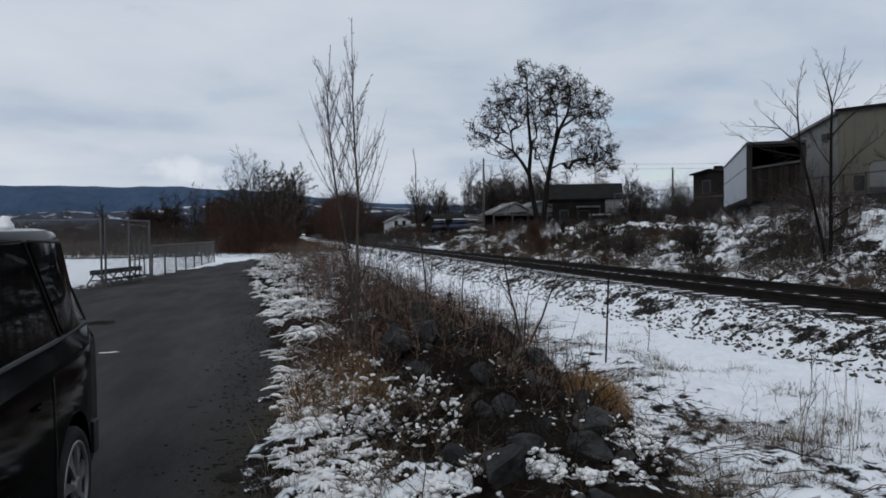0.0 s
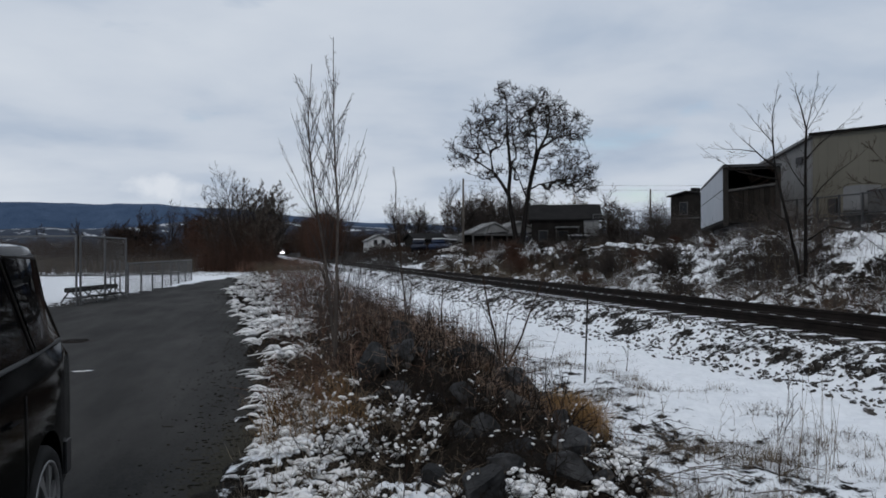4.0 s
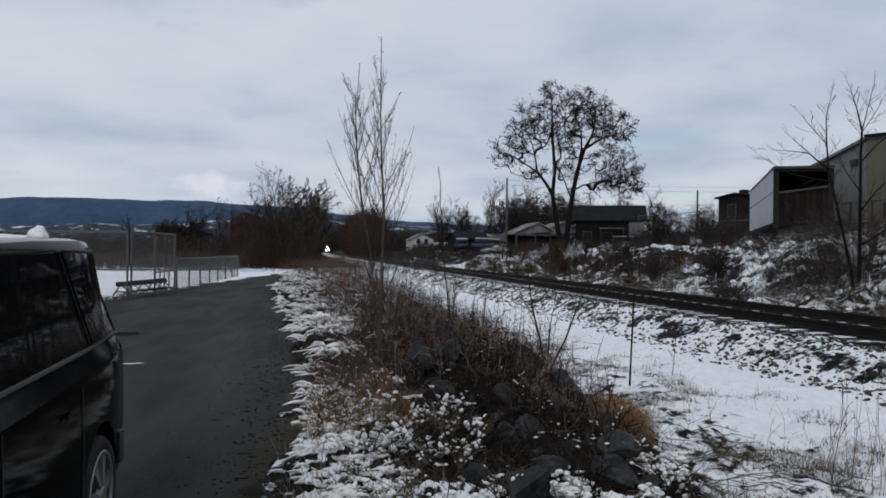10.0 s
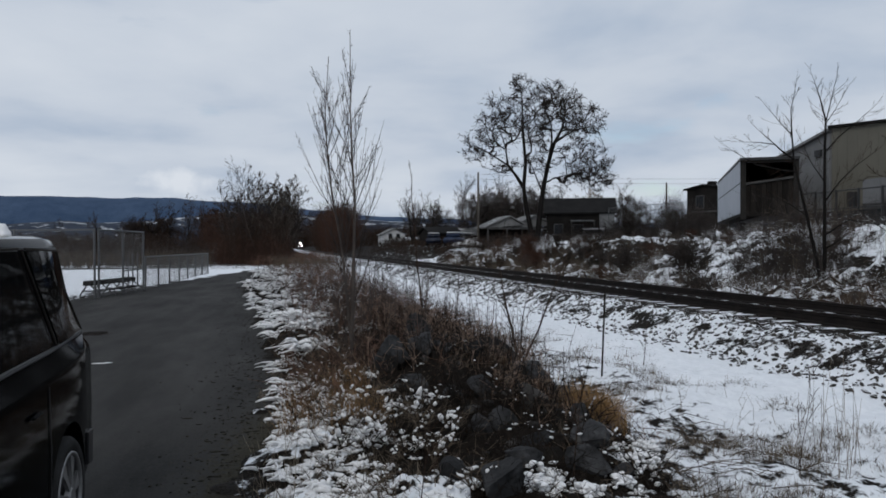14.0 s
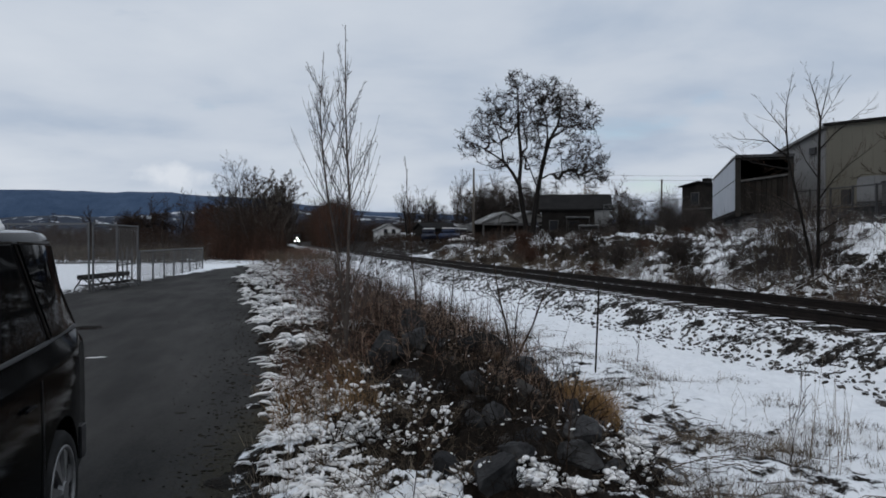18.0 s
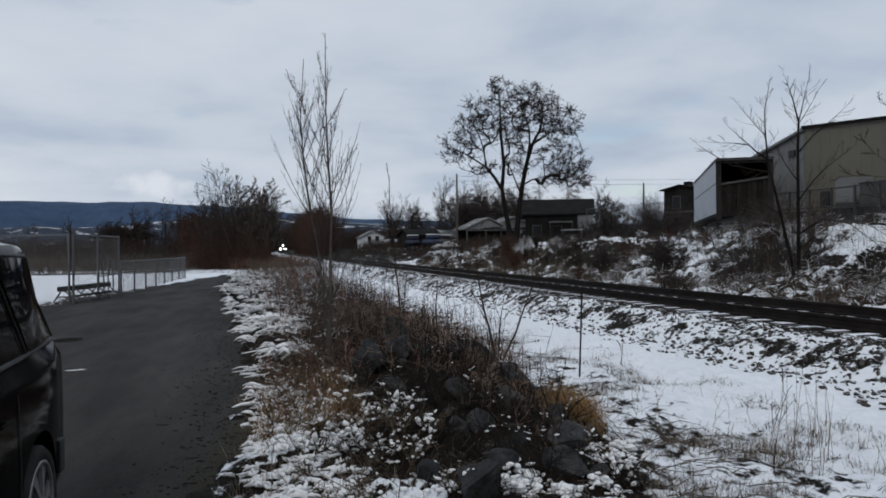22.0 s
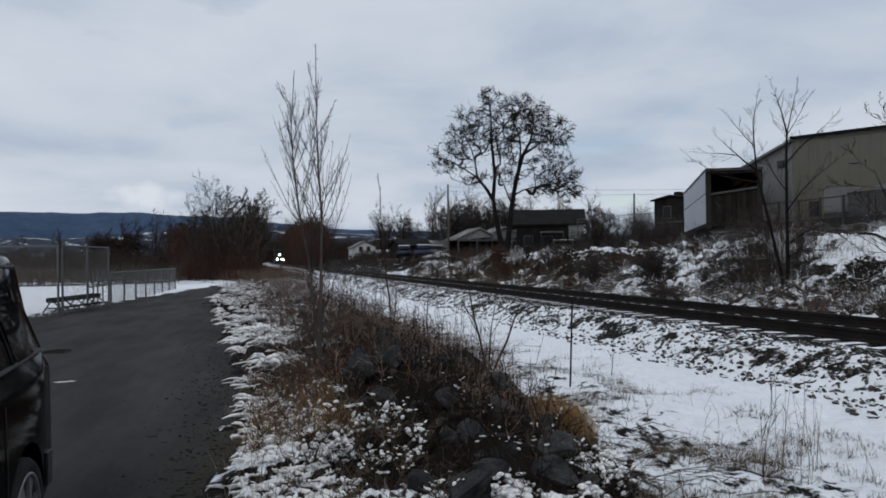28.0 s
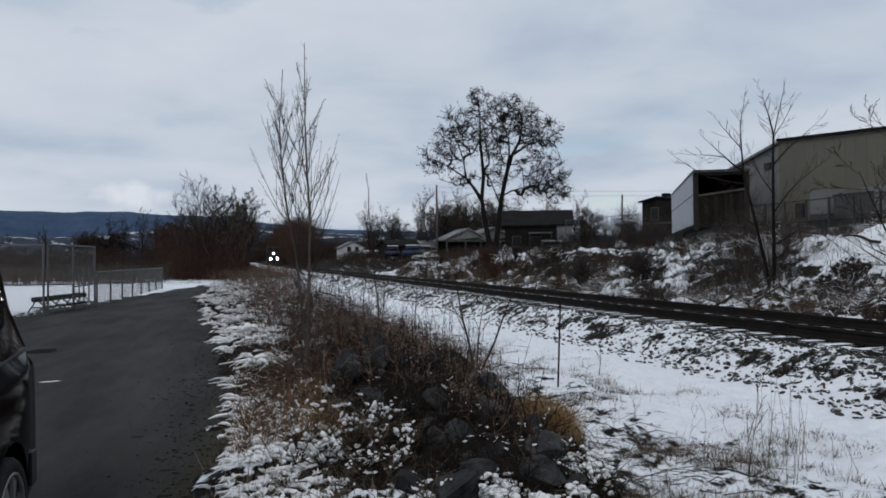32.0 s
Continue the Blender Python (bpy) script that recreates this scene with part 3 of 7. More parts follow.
def build_road():
    ys = grid_lines([(-60, 3), (-9, 0.3), (30, 0.6), (60, 1)])
    us = np.linspace(0, 1, 50)
    U, Y = np.meshgrid(us, ys)
    a, b = road_left(Y) - 0.7, road_right(Y) + 0.7
    X = a + (b - a) * U
    z, _ = road_height(X, Y)
    nx, ny = len(us), len(ys)
    v = np.stack([X, Y, z], -1).reshape(-1, 3)
    i = (np.arange(ny - 1)[:, None] * nx + np.arange(nx - 1)[None]).reshape(-1)
    f = np.stack([i, i + 1, i + nx + 1, i + nx], 1)
    me = bpy.data.meshes.new("road")
    me.from_pydata(v.tolist(), [], f.tolist())
    me.shade_smooth()
    dirt = np.exp(-np.clip(road_right(Y) - X, 0, None) / 0.42) * (0.25 + 0.75 * (1 - ease(4.5, 10, Y)))
    at = me.attributes.new("dirt", "FLOAT", "POINT")
    at.data.foreach_set("value", dirt.reshape(-1).astype(np.float32))
    put("road", me, M_ROAD, label="damp dark asphalt lane with crumbling edges", category="road", kind="structure")


def ground_z(x, y):
    return float(land(np.array([x]), np.array([y]))[0][0])


def build_track():
    track = thing("railway_track", (0, 0, 0), "single railway track with dark rails on snowy timber ties", "railway")
    track["kind"] = "structure"
    ys = np.concatenate([np.arange(-120, 60, 6.0), np.arange(60, 1200, 20.0)])
    prof = [(-0.07, -0.17), (0.07, -0.17), (0.07, -0.155), (0.012, -0.135), (0.010, -0.05), (0.036, -0.035), (0.036, 0), (-0.036, 0), (-0.036, -0.035), (-0.010, -0.05), (-0.012, -0.135), (-0.07, -0.155)]
    for side in (-1, 1):
        sh = Shape()
        n = len(prof)
        for y in ys:
            cx = float(track_x(y)) + side * 0.7525
            sh.v += [(cx + p[0], y, RAIL_TOP + p[1]) for p in prof]
        for i in range(len(ys) - 1):
            sh.f += [(i * n + k, i * n + (k + 1) % n, (i + 1) * n + (k + 1) % n, (i + 1) * n + k) for k in range(n)]
        put("rail", sh, M_RAIL, track, "dark rusty steel rail")
    rnd = random.Random(5)
    b = soft_box((2.36, 0.23, 0.17), 0.02, segments=2)
    me = bpy.data.meshes.new("tie")
    b.to_mesh(me)
    b.free()
    me.materials.append(M_TIE)
    for i in range(-10, 110):
        y = i * 0.54
        put("tie", me, None, track, at=pose(float(track_x(y)) + rnd.uniform(-0.09, 0.09), y, RAIL_TOP - 0.17 - 0.085 + rnd.uniform(-0.006, 0.006), 0, 0, rnd.uniform(-1.5, 1.5)))
    sh = Shape()
    for i in range(110, 500):
        sh.box((float(track_x(i * 0.54)), i * 0.54, RAIL_TOP - 0.255), (2.6, 0.23, 0.17))
    put("far_ties", sh, M_TIE, track, "dark timber ties", kind="stuff")
    # loose ballast
    sh = Shape()
    for _ in range(7000):
        y = 5 + 40 * rnd.random() ** 1.8
        s = rnd.choice((-1, -1, -1, 1)) * (1.3 + 1.5 * rnd.random() ** 1.8)
        x = float(track_x(y)) + s
        k = (0.009 + 0.024 * rnd.random() ** 1.8) * (1.0 if y < 20 else 1.4)
        sh.blob((x, y, 0), (k * rnd.uniform(0.8, 1.3), k * rnd.uniform(0.9, 2.2), k * 0.8), rnd, 0.35)
    v = np.array(sh.v)
    zz = land(v[:, 0], v[:, 1])[0]
    v[:, 2] += zz + 0.01
    sh.v = v.tolist()
    put("ballast", sh, M_GRAVEL, track, "dark crushed stone dusted with snow", kind="stuff")


build_ground()
build_road()
build_track()


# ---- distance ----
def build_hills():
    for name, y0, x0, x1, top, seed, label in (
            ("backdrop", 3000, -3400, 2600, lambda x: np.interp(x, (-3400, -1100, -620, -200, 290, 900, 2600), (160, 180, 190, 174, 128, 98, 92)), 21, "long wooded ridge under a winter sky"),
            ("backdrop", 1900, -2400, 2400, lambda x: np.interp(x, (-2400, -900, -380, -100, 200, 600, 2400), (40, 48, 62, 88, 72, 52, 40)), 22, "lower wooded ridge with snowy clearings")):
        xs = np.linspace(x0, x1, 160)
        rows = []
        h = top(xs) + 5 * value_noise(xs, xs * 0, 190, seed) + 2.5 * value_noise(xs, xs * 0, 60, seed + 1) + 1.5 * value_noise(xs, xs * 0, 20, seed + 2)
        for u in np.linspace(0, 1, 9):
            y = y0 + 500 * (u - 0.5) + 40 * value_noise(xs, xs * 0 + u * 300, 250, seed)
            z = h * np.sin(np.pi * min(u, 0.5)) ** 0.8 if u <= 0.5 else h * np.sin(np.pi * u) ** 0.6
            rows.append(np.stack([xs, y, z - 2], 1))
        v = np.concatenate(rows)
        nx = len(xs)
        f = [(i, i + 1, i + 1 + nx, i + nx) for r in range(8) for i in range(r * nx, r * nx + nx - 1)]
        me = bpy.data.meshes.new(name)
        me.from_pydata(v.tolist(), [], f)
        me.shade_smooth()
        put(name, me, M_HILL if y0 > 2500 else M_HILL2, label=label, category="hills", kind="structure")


# bluish base colour holds a weaker share of the distance haze
M_HILL2 = material("haze_tinted_near_ridge", (0.018, 0.025, 0.04), (0.04, 0.05, 0.07), 0.03, 0.95, 0.0, 0.2, snow=0.15, snow_scale=0.02, snow_up=0.8)
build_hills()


# ---- plants ----
M_DARKTWIG = material("dark_twig", (0.005, 0.0038, 0.003), (0.024, 0.018, 0.0145), 4, 0.9, 0.0, 30, vary=0.4, island=True)
M_PALEROSE = material("pale_rosy_weed", (0.11, 0.075, 0.056), (0.30, 0.215, 0.165), 3, 0.9, 0.0, 30, vary=0.35, island=True)
M_DULLRUST = material("dull_rust_grass", (0.03, 0.017, 0.010), (0.11, 0.062, 0.036), 3, 0.9, 0.0, 30, vary=0.4, island=True)
M_LITTER = material("leaf_litter", (0.008, 0.0055, 0.004), (0.055, 0.035, 0.023), 4, 0.9, 0.0, 30, vary=0.6, island=True)
M_STRAW2 = material("dull_straw", (0.05, 0.038, 0.028), (0.15, 0.12, 0.09), 3, 0.9, 0.0, 30, vary=0.35, island=True)


def grow(wood, twigs, rnd, p, d, length, r, level, o):
    """One limb and all that springs from it. o: settings of the kind of tree."""
    n = o["segs"][level]
    pts, rad = [p.copy()], [r]
    q, v = p.copy(), d.normalized()
    for i in range(n):
        v = (v + Vector((rnd.gauss(0, 1), rnd.gauss(0, 1), rnd.gauss(0, 1))) * (o["wander"] if level else o.get("straight", o["wander"])) + Vector((0, 0, o["lift"][level]))).normalized()
        q = q + v * (length / n)
        pts.append(q.copy())
        rad.append(max(o["thin"], r * (1 - (i + 1) / n * o["taper"])))
    last = level + 1 >= len(o["segs"])
    if level <= o["wood"]:
        wood.tube(pts, rad, 6 if level == 0 else 4, cap=False)
    else:
        twigs.tube(pts, rad, 3, cap=False)
    if last:
        if o.get("leaf") and rnd.random() < o["leaf"]:
            for _ in range(o.get("leaves", 3)):
                c = pts[rnd.randrange(1, len(pts))]
                s = o["leaf_size"] * rnd.uniform(0.6, 1.4)
                t = c + Vector((rnd.gauss(0, s), rnd.gauss(0, s), rnd.gauss(-0.3 * s, s)))
                twigs.blade(c + Vector((rnd.gauss(0, s), rnd.gauss(0, s), rnd.gauss(0, s))) * 0.4, t, s * 0.45)
        return
    kids = o["kids"][level]
    for k in range(kids):
        t = o["from"][level] + (1 - o["from"][level]) * (k + rnd.uniform(0.1, 0.9)) / kids
        f = t * n
        i = min(int(f), n - 1)
        base = pts[i].lerp(pts[i + 1], f - i)
        axis = (pts[i + 1] - pts[i]).normalized()
        side = Vector((rnd.gauss(0, 1), rnd.gauss(0, 1), rnd.gauss(0, 0.5)))
        side = (side - axis * side.dot(axis)).normalized()
        ang = radians(o["angle"][level] + rnd.uniform(-12, 12))
        dd = axis * math.cos(ang) + side * math.sin(ang)
        ll = length * o["ratio"][level] * rnd.uniform(0.65, 1.15) * (1 - o["cone"] * t)
        rr = max(o["thin"], min(rad[i] * 0.62, r * (1 - t * o["taper"]) * 0.7))
        grow(wood, twigs, rnd, base, dd, ll, rr, level + 1, o)


BUSHTREE = dict(segs=(6, 5, 3, 2), kids=(13, 7, 5), angle=(32, 35, 38), ratio=(0.42, 0.45, 0.5), lift=(0.06, 0.08, 0.05, 0.02), wander=0.10, taper=0.85, thin=0.012, cone=0.3, wood=0, **{"from": (0.2, 0.15, 0.1)})
BANKTREE = dict(segs=(8, 6, 4, 2), kids=(11, 6, 4), angle=(54, 42, 38), ratio=(0.48, 0.45, 0.45), lift=(0.02, 0.05, 0.05, 0.03), wander=0.08, straight=0.03, taper=0.88, thin=0.005, cone=0.35, wood=0, **{"from": (0.2, 0.2, 0.15)})
SAPLING = dict(segs=(6, 4, 2), kids=(5, 3), angle=(28, 32), ratio=(0.35, 0.4), lift=(0.04, 0.06, 0.05), wander=0.06, taper=0.85, thin=0.002, cone=0.3, wood=0, **{"from": (0.3, 0.2)})


def tree(name, at, stems, o, seed, bark, twig, label, category="tree", group="", sink=0.1):
    """stems: (lean x, lean y, length, radius) of each trunk from one foot."""
    rnd = random.Random(seed)
    wood, twigs = Shape(), Shape()
    for lx, ly, length, r in stems:
        grow(wood, twigs, rnd, Vector((rnd.uniform(-0.5, 0.5) * r, rnd.uniform(-0.5, 0.5) * r, -sink)), Vector((lx, ly, 1)), length, r, 0, o)
    t = thing(name, at, label, category, group)
    put("trunk", wood, bark, t, smooth=True)
    put("crown", twigs, twig, t)
    return t


def crown_tree(name, at, turn, trunks, domes, tips, bark, twig, label, seed, tip_r=0.02, twig_n=4, twig_len=0.7, seeds=3, seed_size=0.06, step=0.55, wob=0.07, taper=0.55, up=0.15):
    """A tree whose limbs grow out to fill a crown. trunks: (points, radius); domes: centre and half sizes."""
    rnd = random.Random(seed)
    pos, par, root_r = [], [], {}
    for pts, r in trunks:
        last = -1
        for i in range(len(pts) - 1):
            for k in range(4):
                pos.append(Vector(pts[i]).lerp(Vector(pts[i + 1]), k / 4))
                par.append(last)
                last = len(pos) - 1
                root_r[last] = r * (1 - taper * (i + k / 4) / (len(pts) - 1))
    goals = []
    vol = [d[1][0] * d[1][1] * d[1][2] for d in domes]
    while len(goals) < tips:
        c, h = rnd.choices(domes, vol)[0]
        g = Vector((rnd.gauss(0, 1), rnd.gauss(0, 1), rnd.gauss(0, 1))).normalized() * (rnd.random() ** 0.42)
        goals.append(Vector((c[0] + g.x * h[0], c[1] + g.y * h[1], c[2] + g.z * h[2])))
    mid = Vector((0, 0, 5))
    P = np.zeros((tips * 24 + 200, 3))
    for i, p in enumerate(pos):
        P[i] = p
    goals.sort(key=lambda g: (g - mid).length + rnd.uniform(-1.2, 1.2))
    low = max(3, len(pos) // 6)
    for g in goals:
        Q = P[:len(pos)]
        d = np.sqrt(((Q - np.array(g[:])) ** 2).sum(1)) + 0.8 * np.clip(Q[:, 2] - g.z, 0, None)
        d[:low] += 3
        i = int(d.argmin())
        p = pos[i]
        way = g - p
        if way.length < 0.15:
            continue
        back = (p - pos[par[i]]).normalized() if par[i] >= 0 else Vector((0, 0, 1))
        n = max(2, int(way.length / step))
        last = i
        for k in range(1, n + 1):
            u = k / n
            q = p + way * u + back * way.length * 0.22 * u * (1 - u) * 2 + Vector((rnd.gauss(0, 1), rnd.gauss(0, 1), rnd.gauss(0, 1))) * wob * (k < n)
            P[len(pos)] = q
            pos.append(q)
            par.append(last)
            last = len(pos) - 1
    load = [0] * len(pos)
    kids = [0] * len(pos)
    for i in range(len(pos) - 1, -1, -1):
        if not kids[i]:
            load[i] += 1
        if par[i] >= 0:
            load[par[i]] += load[i]
            kids[par[i]] += 1
    rad = [root_r.get(i, tip_r * (load[i] ** 0.46)) for i in range(len(pos))]
    wood, twigs = Shape(), Shape()
    for i in range(len(pos)):
        if par[i] >= 0:
            j = par[i]
            wood.tube([pos[j], pos[i]], [min(rad[j], rad[i] * 1.25), rad[i]], 6 if rad[i] > 0.1 else 4, cap=False)
        if load[i] <= 3 and i not in root_r:
            for _ in range(twig_n):
                d = Vector((rnd.gauss(0, 1), rnd.gauss(0, 1), rnd.gauss(up, 0.8))).normalized() * twig_len * rnd.uniform(0.4, 1.2)
                m = pos[i] + d * 0.5 + Vector((rnd.gauss(0, wob), rnd.gauss(0, wob), rnd.gauss(0, wob))) * 0.85
                e = pos[i] + d
                twigs.tube([pos[i], m, e], [tip_r * 0.7, tip_r * 0.5, tip_r * 0.3], 3, cap=False)
                for _ in range(seeds):
                    c = m.lerp(e, rnd.random())
                    v = Vector((rnd.gauss(0, 1), rnd.gauss(0, 1), rnd.gauss(-0.5, 1))) * seed_size
                    twigs.blade(c, c + v, seed_size * 0.45)
    t = thing(name, pose(*at, 0, 0, turn), label, "tree")
    put("trunk", wood, bark, t, smooth=True)
    put("crown", twigs, twig, t)
    return t


def limb_tree(name, at, turn, scale, limbs, bark, twig, label, seed):
    """A thin tree of given limbs, set with straight twigs that fork upwards."""
    rnd = random.Random(seed)
    wood, twigs = Shape(), Shape()

    def spray(p, d, n, r, level):
        v = d.normalized()
        q = [p, p + v * n * 0.5 + Vector((0, 0, 0.02 * n)), p + v * n + Vector((rnd.gauss(0, 0.04), rnd.gauss(0, 0.04), 0.09)) * n]
        twigs.tube(q, [r, r * 0.75, r * 0.35], 3, cap=False)
        if level:
            for t in (0.3, 0.5, 0.68, 0.85):
                if rnd.random() < 0.8:
                    o = Vector((rnd.gauss(0, 1), rnd.gauss(0, 1), rnd.gauss(0.2, 0.6)))
                    o = (o - v * o.dot(v)).normalized()
                    spray(q[0].lerp(q[2], t), v * 0.78 + o * 0.55 + Vector((0, 0, 0.18)), n * (1.0 - t * 0.45) * rnd.uniform(0.35, 0.6), r * 0.6, level - 1)

    for pts, r in limbs:
        pts = [Vector(p) for p in pts]
        n = len(pts)
        wood.tube(pts, [max(0.006, r * (1 - 0.88 * i / (n - 1))) for i in range(n)], 6, cap=False)
        total = sum((pts[i + 1] - pts[i]).length for i in range(n - 1))
        for k in range(int(total / 0.19)):
            t = 0.22 + 0.78 * (k + rnd.random()) / int(total / 0.19) if r > 0.05 else (k + rnd.random()) / int(total / 0.19) * 0.9 + 0.1
            f = min(0.999, t) * (n - 1)
            i = int(f)
            ax = (pts[i + 1] - pts[i]).normalized()
            o = Vector((rnd.gauss(0, 1), rnd.gauss(0, 0.7), rnd.gauss(0, 0.3)))
            o = (o - ax * o.dot(ax)).normalized()
            spray(pts[i].lerp(pts[i + 1], f - i), ax * 0.62 + o * 0.75 + Vector((0, 0, 0.15)), rnd.uniform(0.35, 0.8) * (1.15 - 0.6 * t), 0.0065, 2)
        spray(pts[-1], pts[-1] - pts[-2], 0.5, 0.006, 2)
    t = thing(name, pose(*at, 0, 0, turn) @ Matrix.Scale(scale, 4), label, "tree")
    put("trunk", wood, bark, t, smooth=True)
    put("crown", twigs, twig, t)


def poplar(at):
    """Two slim stems from one foot, with long branches that sweep upwards, set with short spurs."""
    rnd = random.Random(6)
    wood, twigs = Shape(), Shape()

    def spurs(pts, step, n):
        for p, q in zip(pts[:-1], pts[1:]):
            d = (q - p).normalized()
            for k in range(max(1, int((q - p).length / step))):
                o = Vector((rnd.gauss(0, 1), rnd.gauss(0, 1), rnd.gauss(0, 0.4)))
                o = (o - d * o.dot(d)).normalized()
                b = p.lerp(q, rnd.random())
                e = b + (d * 0.75 + o * 0.6) * n * rnd.uniform(0.3, 1.6)
                twigs.tube([b, e], [0.0022, 0.0016], 3, cap=False)
                if rnd.random() < 0.05:
                    twigs.blade(e, e + Vector((rnd.gauss(0, 0.012), rnd.gauss(0, 0.012), -0.02)), 0.008)

    def sweep(p, d, n, r, level):
        pts, v, q = [p], d.normalized(), p
        for i in range(7):
            v = (v + Vector((rnd.gauss(0, 0.022), rnd.gauss(0, 0.022), 0.13 if i < 3 else 0.05))).normalized()
            q = q + v * n / 7
            pts.append(q)
        twigs.tube(pts, [r * (1 - 0.10 * i) for i in range(8)], 4, cap=False)
        spurs(pts, 0.11, 0.04)
        if level:
            for k in range(rnd.randint(2, 4)):
                i = rnd.randint(1, 4)
                o = Vector((rnd.gauss(0, 1), rnd.gauss(0, 1), 0)).normalized()
                sweep(pts[i], (pts[i + 1] - pts[i]).normalized() + o * 0.42, n * rnd.uniform(0.3, 0.5), r * 0.6, level - 1)

    stems = (([(0.0, 0, -0.1), (0.02, 0, 0.7), (0.035, 0, 1.4), (0.045, 0, 1.8), (0.02, 0.02, 2.3), (0.0, 0.02, 2.88), (0.0, 0, 3.72)], 0.023, 1.0),
             ([(0.0, 0.01, 0.30), (-0.045, 0.03, 0.8), (-0.10, 0.04, 1.35), (-0.20, 0.05, 1.9), (-0.25, 0.05, 2.35), (-0.275, 0.04, 2.75), (-0.235, 0.03, 3.42)], 0.0185, 0.9))
    for way, r, big in stems:
        pts = [Vector(p) for p in way]
        n = len(pts) - 1
        wood.tube(pts, [max(0.0035, r * (1 - 0.86 * i / n)) for i in range(n + 1)], 7, cap=False)
        spurs(pts[2:], 0.10, 0.05)
        for k in range(26):
            t = 0.17 + 0.74 * (k + rnd.random()) / 26
            i = min(n - 1, int(t * n))
            p = pts[i].lerp(pts[i + 1], t * n - i)
            a = 2.4 * k + rnd.uniform(-0.5, 0.5)
            side = Vector((math.cos(a), math.sin(a) * 0.8, 0))
            sweep(p, side * rnd.uniform(0.40, 0.60) + Vector((0, 0, 0.8)), big * (min(1.3, 2.05 - 1.85 * t) if t > 0.30 else 0.85) * rnd.uniform(0.7, 1.02), 0.0074 - 0.0034 * t, 1)
    # suckers round the foot
    for k in range(7):
        a, lean = 0.9 * k + rnd.uniform(-0.3, 0.3), rnd.uniform(0.15, 0.34)
        sweep(Vector((math.cos(a) * 0.10, math.sin(a) * 0.14, -0.05)), Vector((math.cos(a) * lean, math.sin(a) * lean, 1)), rnd.uniform(1.1, 1.7), 0.006, 1)
    t = thing("poplar_sapling", at, "slender bare twin-stemmed poplar on the weedy verge", "tree")
    put("trunk", wood, M_BIRCH, t, smooth=True)
    put("crown", twigs, M_GREYTWIG, t)


def shade_tree(at):
    crown_tree("shade_tree", at, -18,
               [([(-0.05, 0, -0.6), (-0.35, 0, 1.6), (-0.65, 0, 3.2), (-0.9, 0, 5.0), (-0.72, 0.1, 7.0), (-0.95, 0.2, 9.6), (-1.0, 0.3, 12.0), (-1.15, 0.2, 13.6)], 0.26),
                ([(0.15, 0.1, -0.6), (0.35, 0.1, 1.8), (0.55, 0.1, 3.6), (0.8, 0, 5.2), (1.2, -0.1, 7.1), (1.7, 0, 8.7), (2.35, 0.2, 9.9), (2.6, 0.2, 11.4), (2.3, 0.1, 12.6)], 0.27),
                ([(-0.9, 0, 4.9), (-1.5, -0.2, 5.9), (-2.2, -0.3, 6.8), (-3.7, -0.4, 7.8), (-5.5, -0.3, 8.7)], 0.17),
                ([(-2.2, -0.3, 6.8), (-2.4, 0, 8.3), (-2.75, 0.3, 9.5), (-3.6, 0.3, 11.2)], 0.11),
                ([(1.7, 0, 8.7), (3.2, -0.2, 9.6), (4.5, -0.3, 9.9), (5.4, -0.2, 10.4)], 0.12),
                ([(1.2, -0.1, 7.1), (1.45, -0.5, 8.6), (1.4, -0.7, 10.0), (0.7, -0.8, 11.8), (0.9, -0.7, 12.8)], 0.13),
                ([(0.9, 0, 5.3), (1.6, 0.3, 5.7), (2.5, 0.5, 5.95), (4.4, 0.6, 6.0), (5.6, 0.4, 6.9)], 0.10),
                ([(0.65, 0, 4.5), (0.1, -0.5, 5.9), (-0.3, -0.8, 6.9), (0.35, -0.9, 8.2)], 0.09)],
               [((-2.7, 0, 10.5), (2.2, 2.0, 2.4)), ((-1.1, 0, 13.2), (1.3, 1.3, 1.5)), ((-4.7, 0, 8.5), (1.9, 1.6, 1.4)), ((1.5, 0, 11.9), (2.7, 2.4, 2.1)),
                ((4.1, 0, 10.2), (1.9, 2.0, 2.2)), ((4.7, 0, 6.9), (1.9, 1.7, 1.7)), ((0.2, 0, 9.6), (1.7, 2.0, 1.6)), ((2.6, 0, 7.6), (1.4, 1.4, 1.2)),
                ((0.5, 0, 7.2), (1.8, 1.6, 1.1)), ((-2.6, 0, 6.9), (1.5, 1.4, 0.9)), ((3.2, 0, 5.7), (1.5, 1.4, 0.9)), ((5.2, 0, 6.0), (1.7, 1.6, 1.7))],
               860, M_BARK, M_DARKTWIG, "large dark spreading tree with two trunks and seed clusters", 11, 0.021, 4, 0.6, 4, 0.075, step=0.7, taper=0.78, wob=0.07)


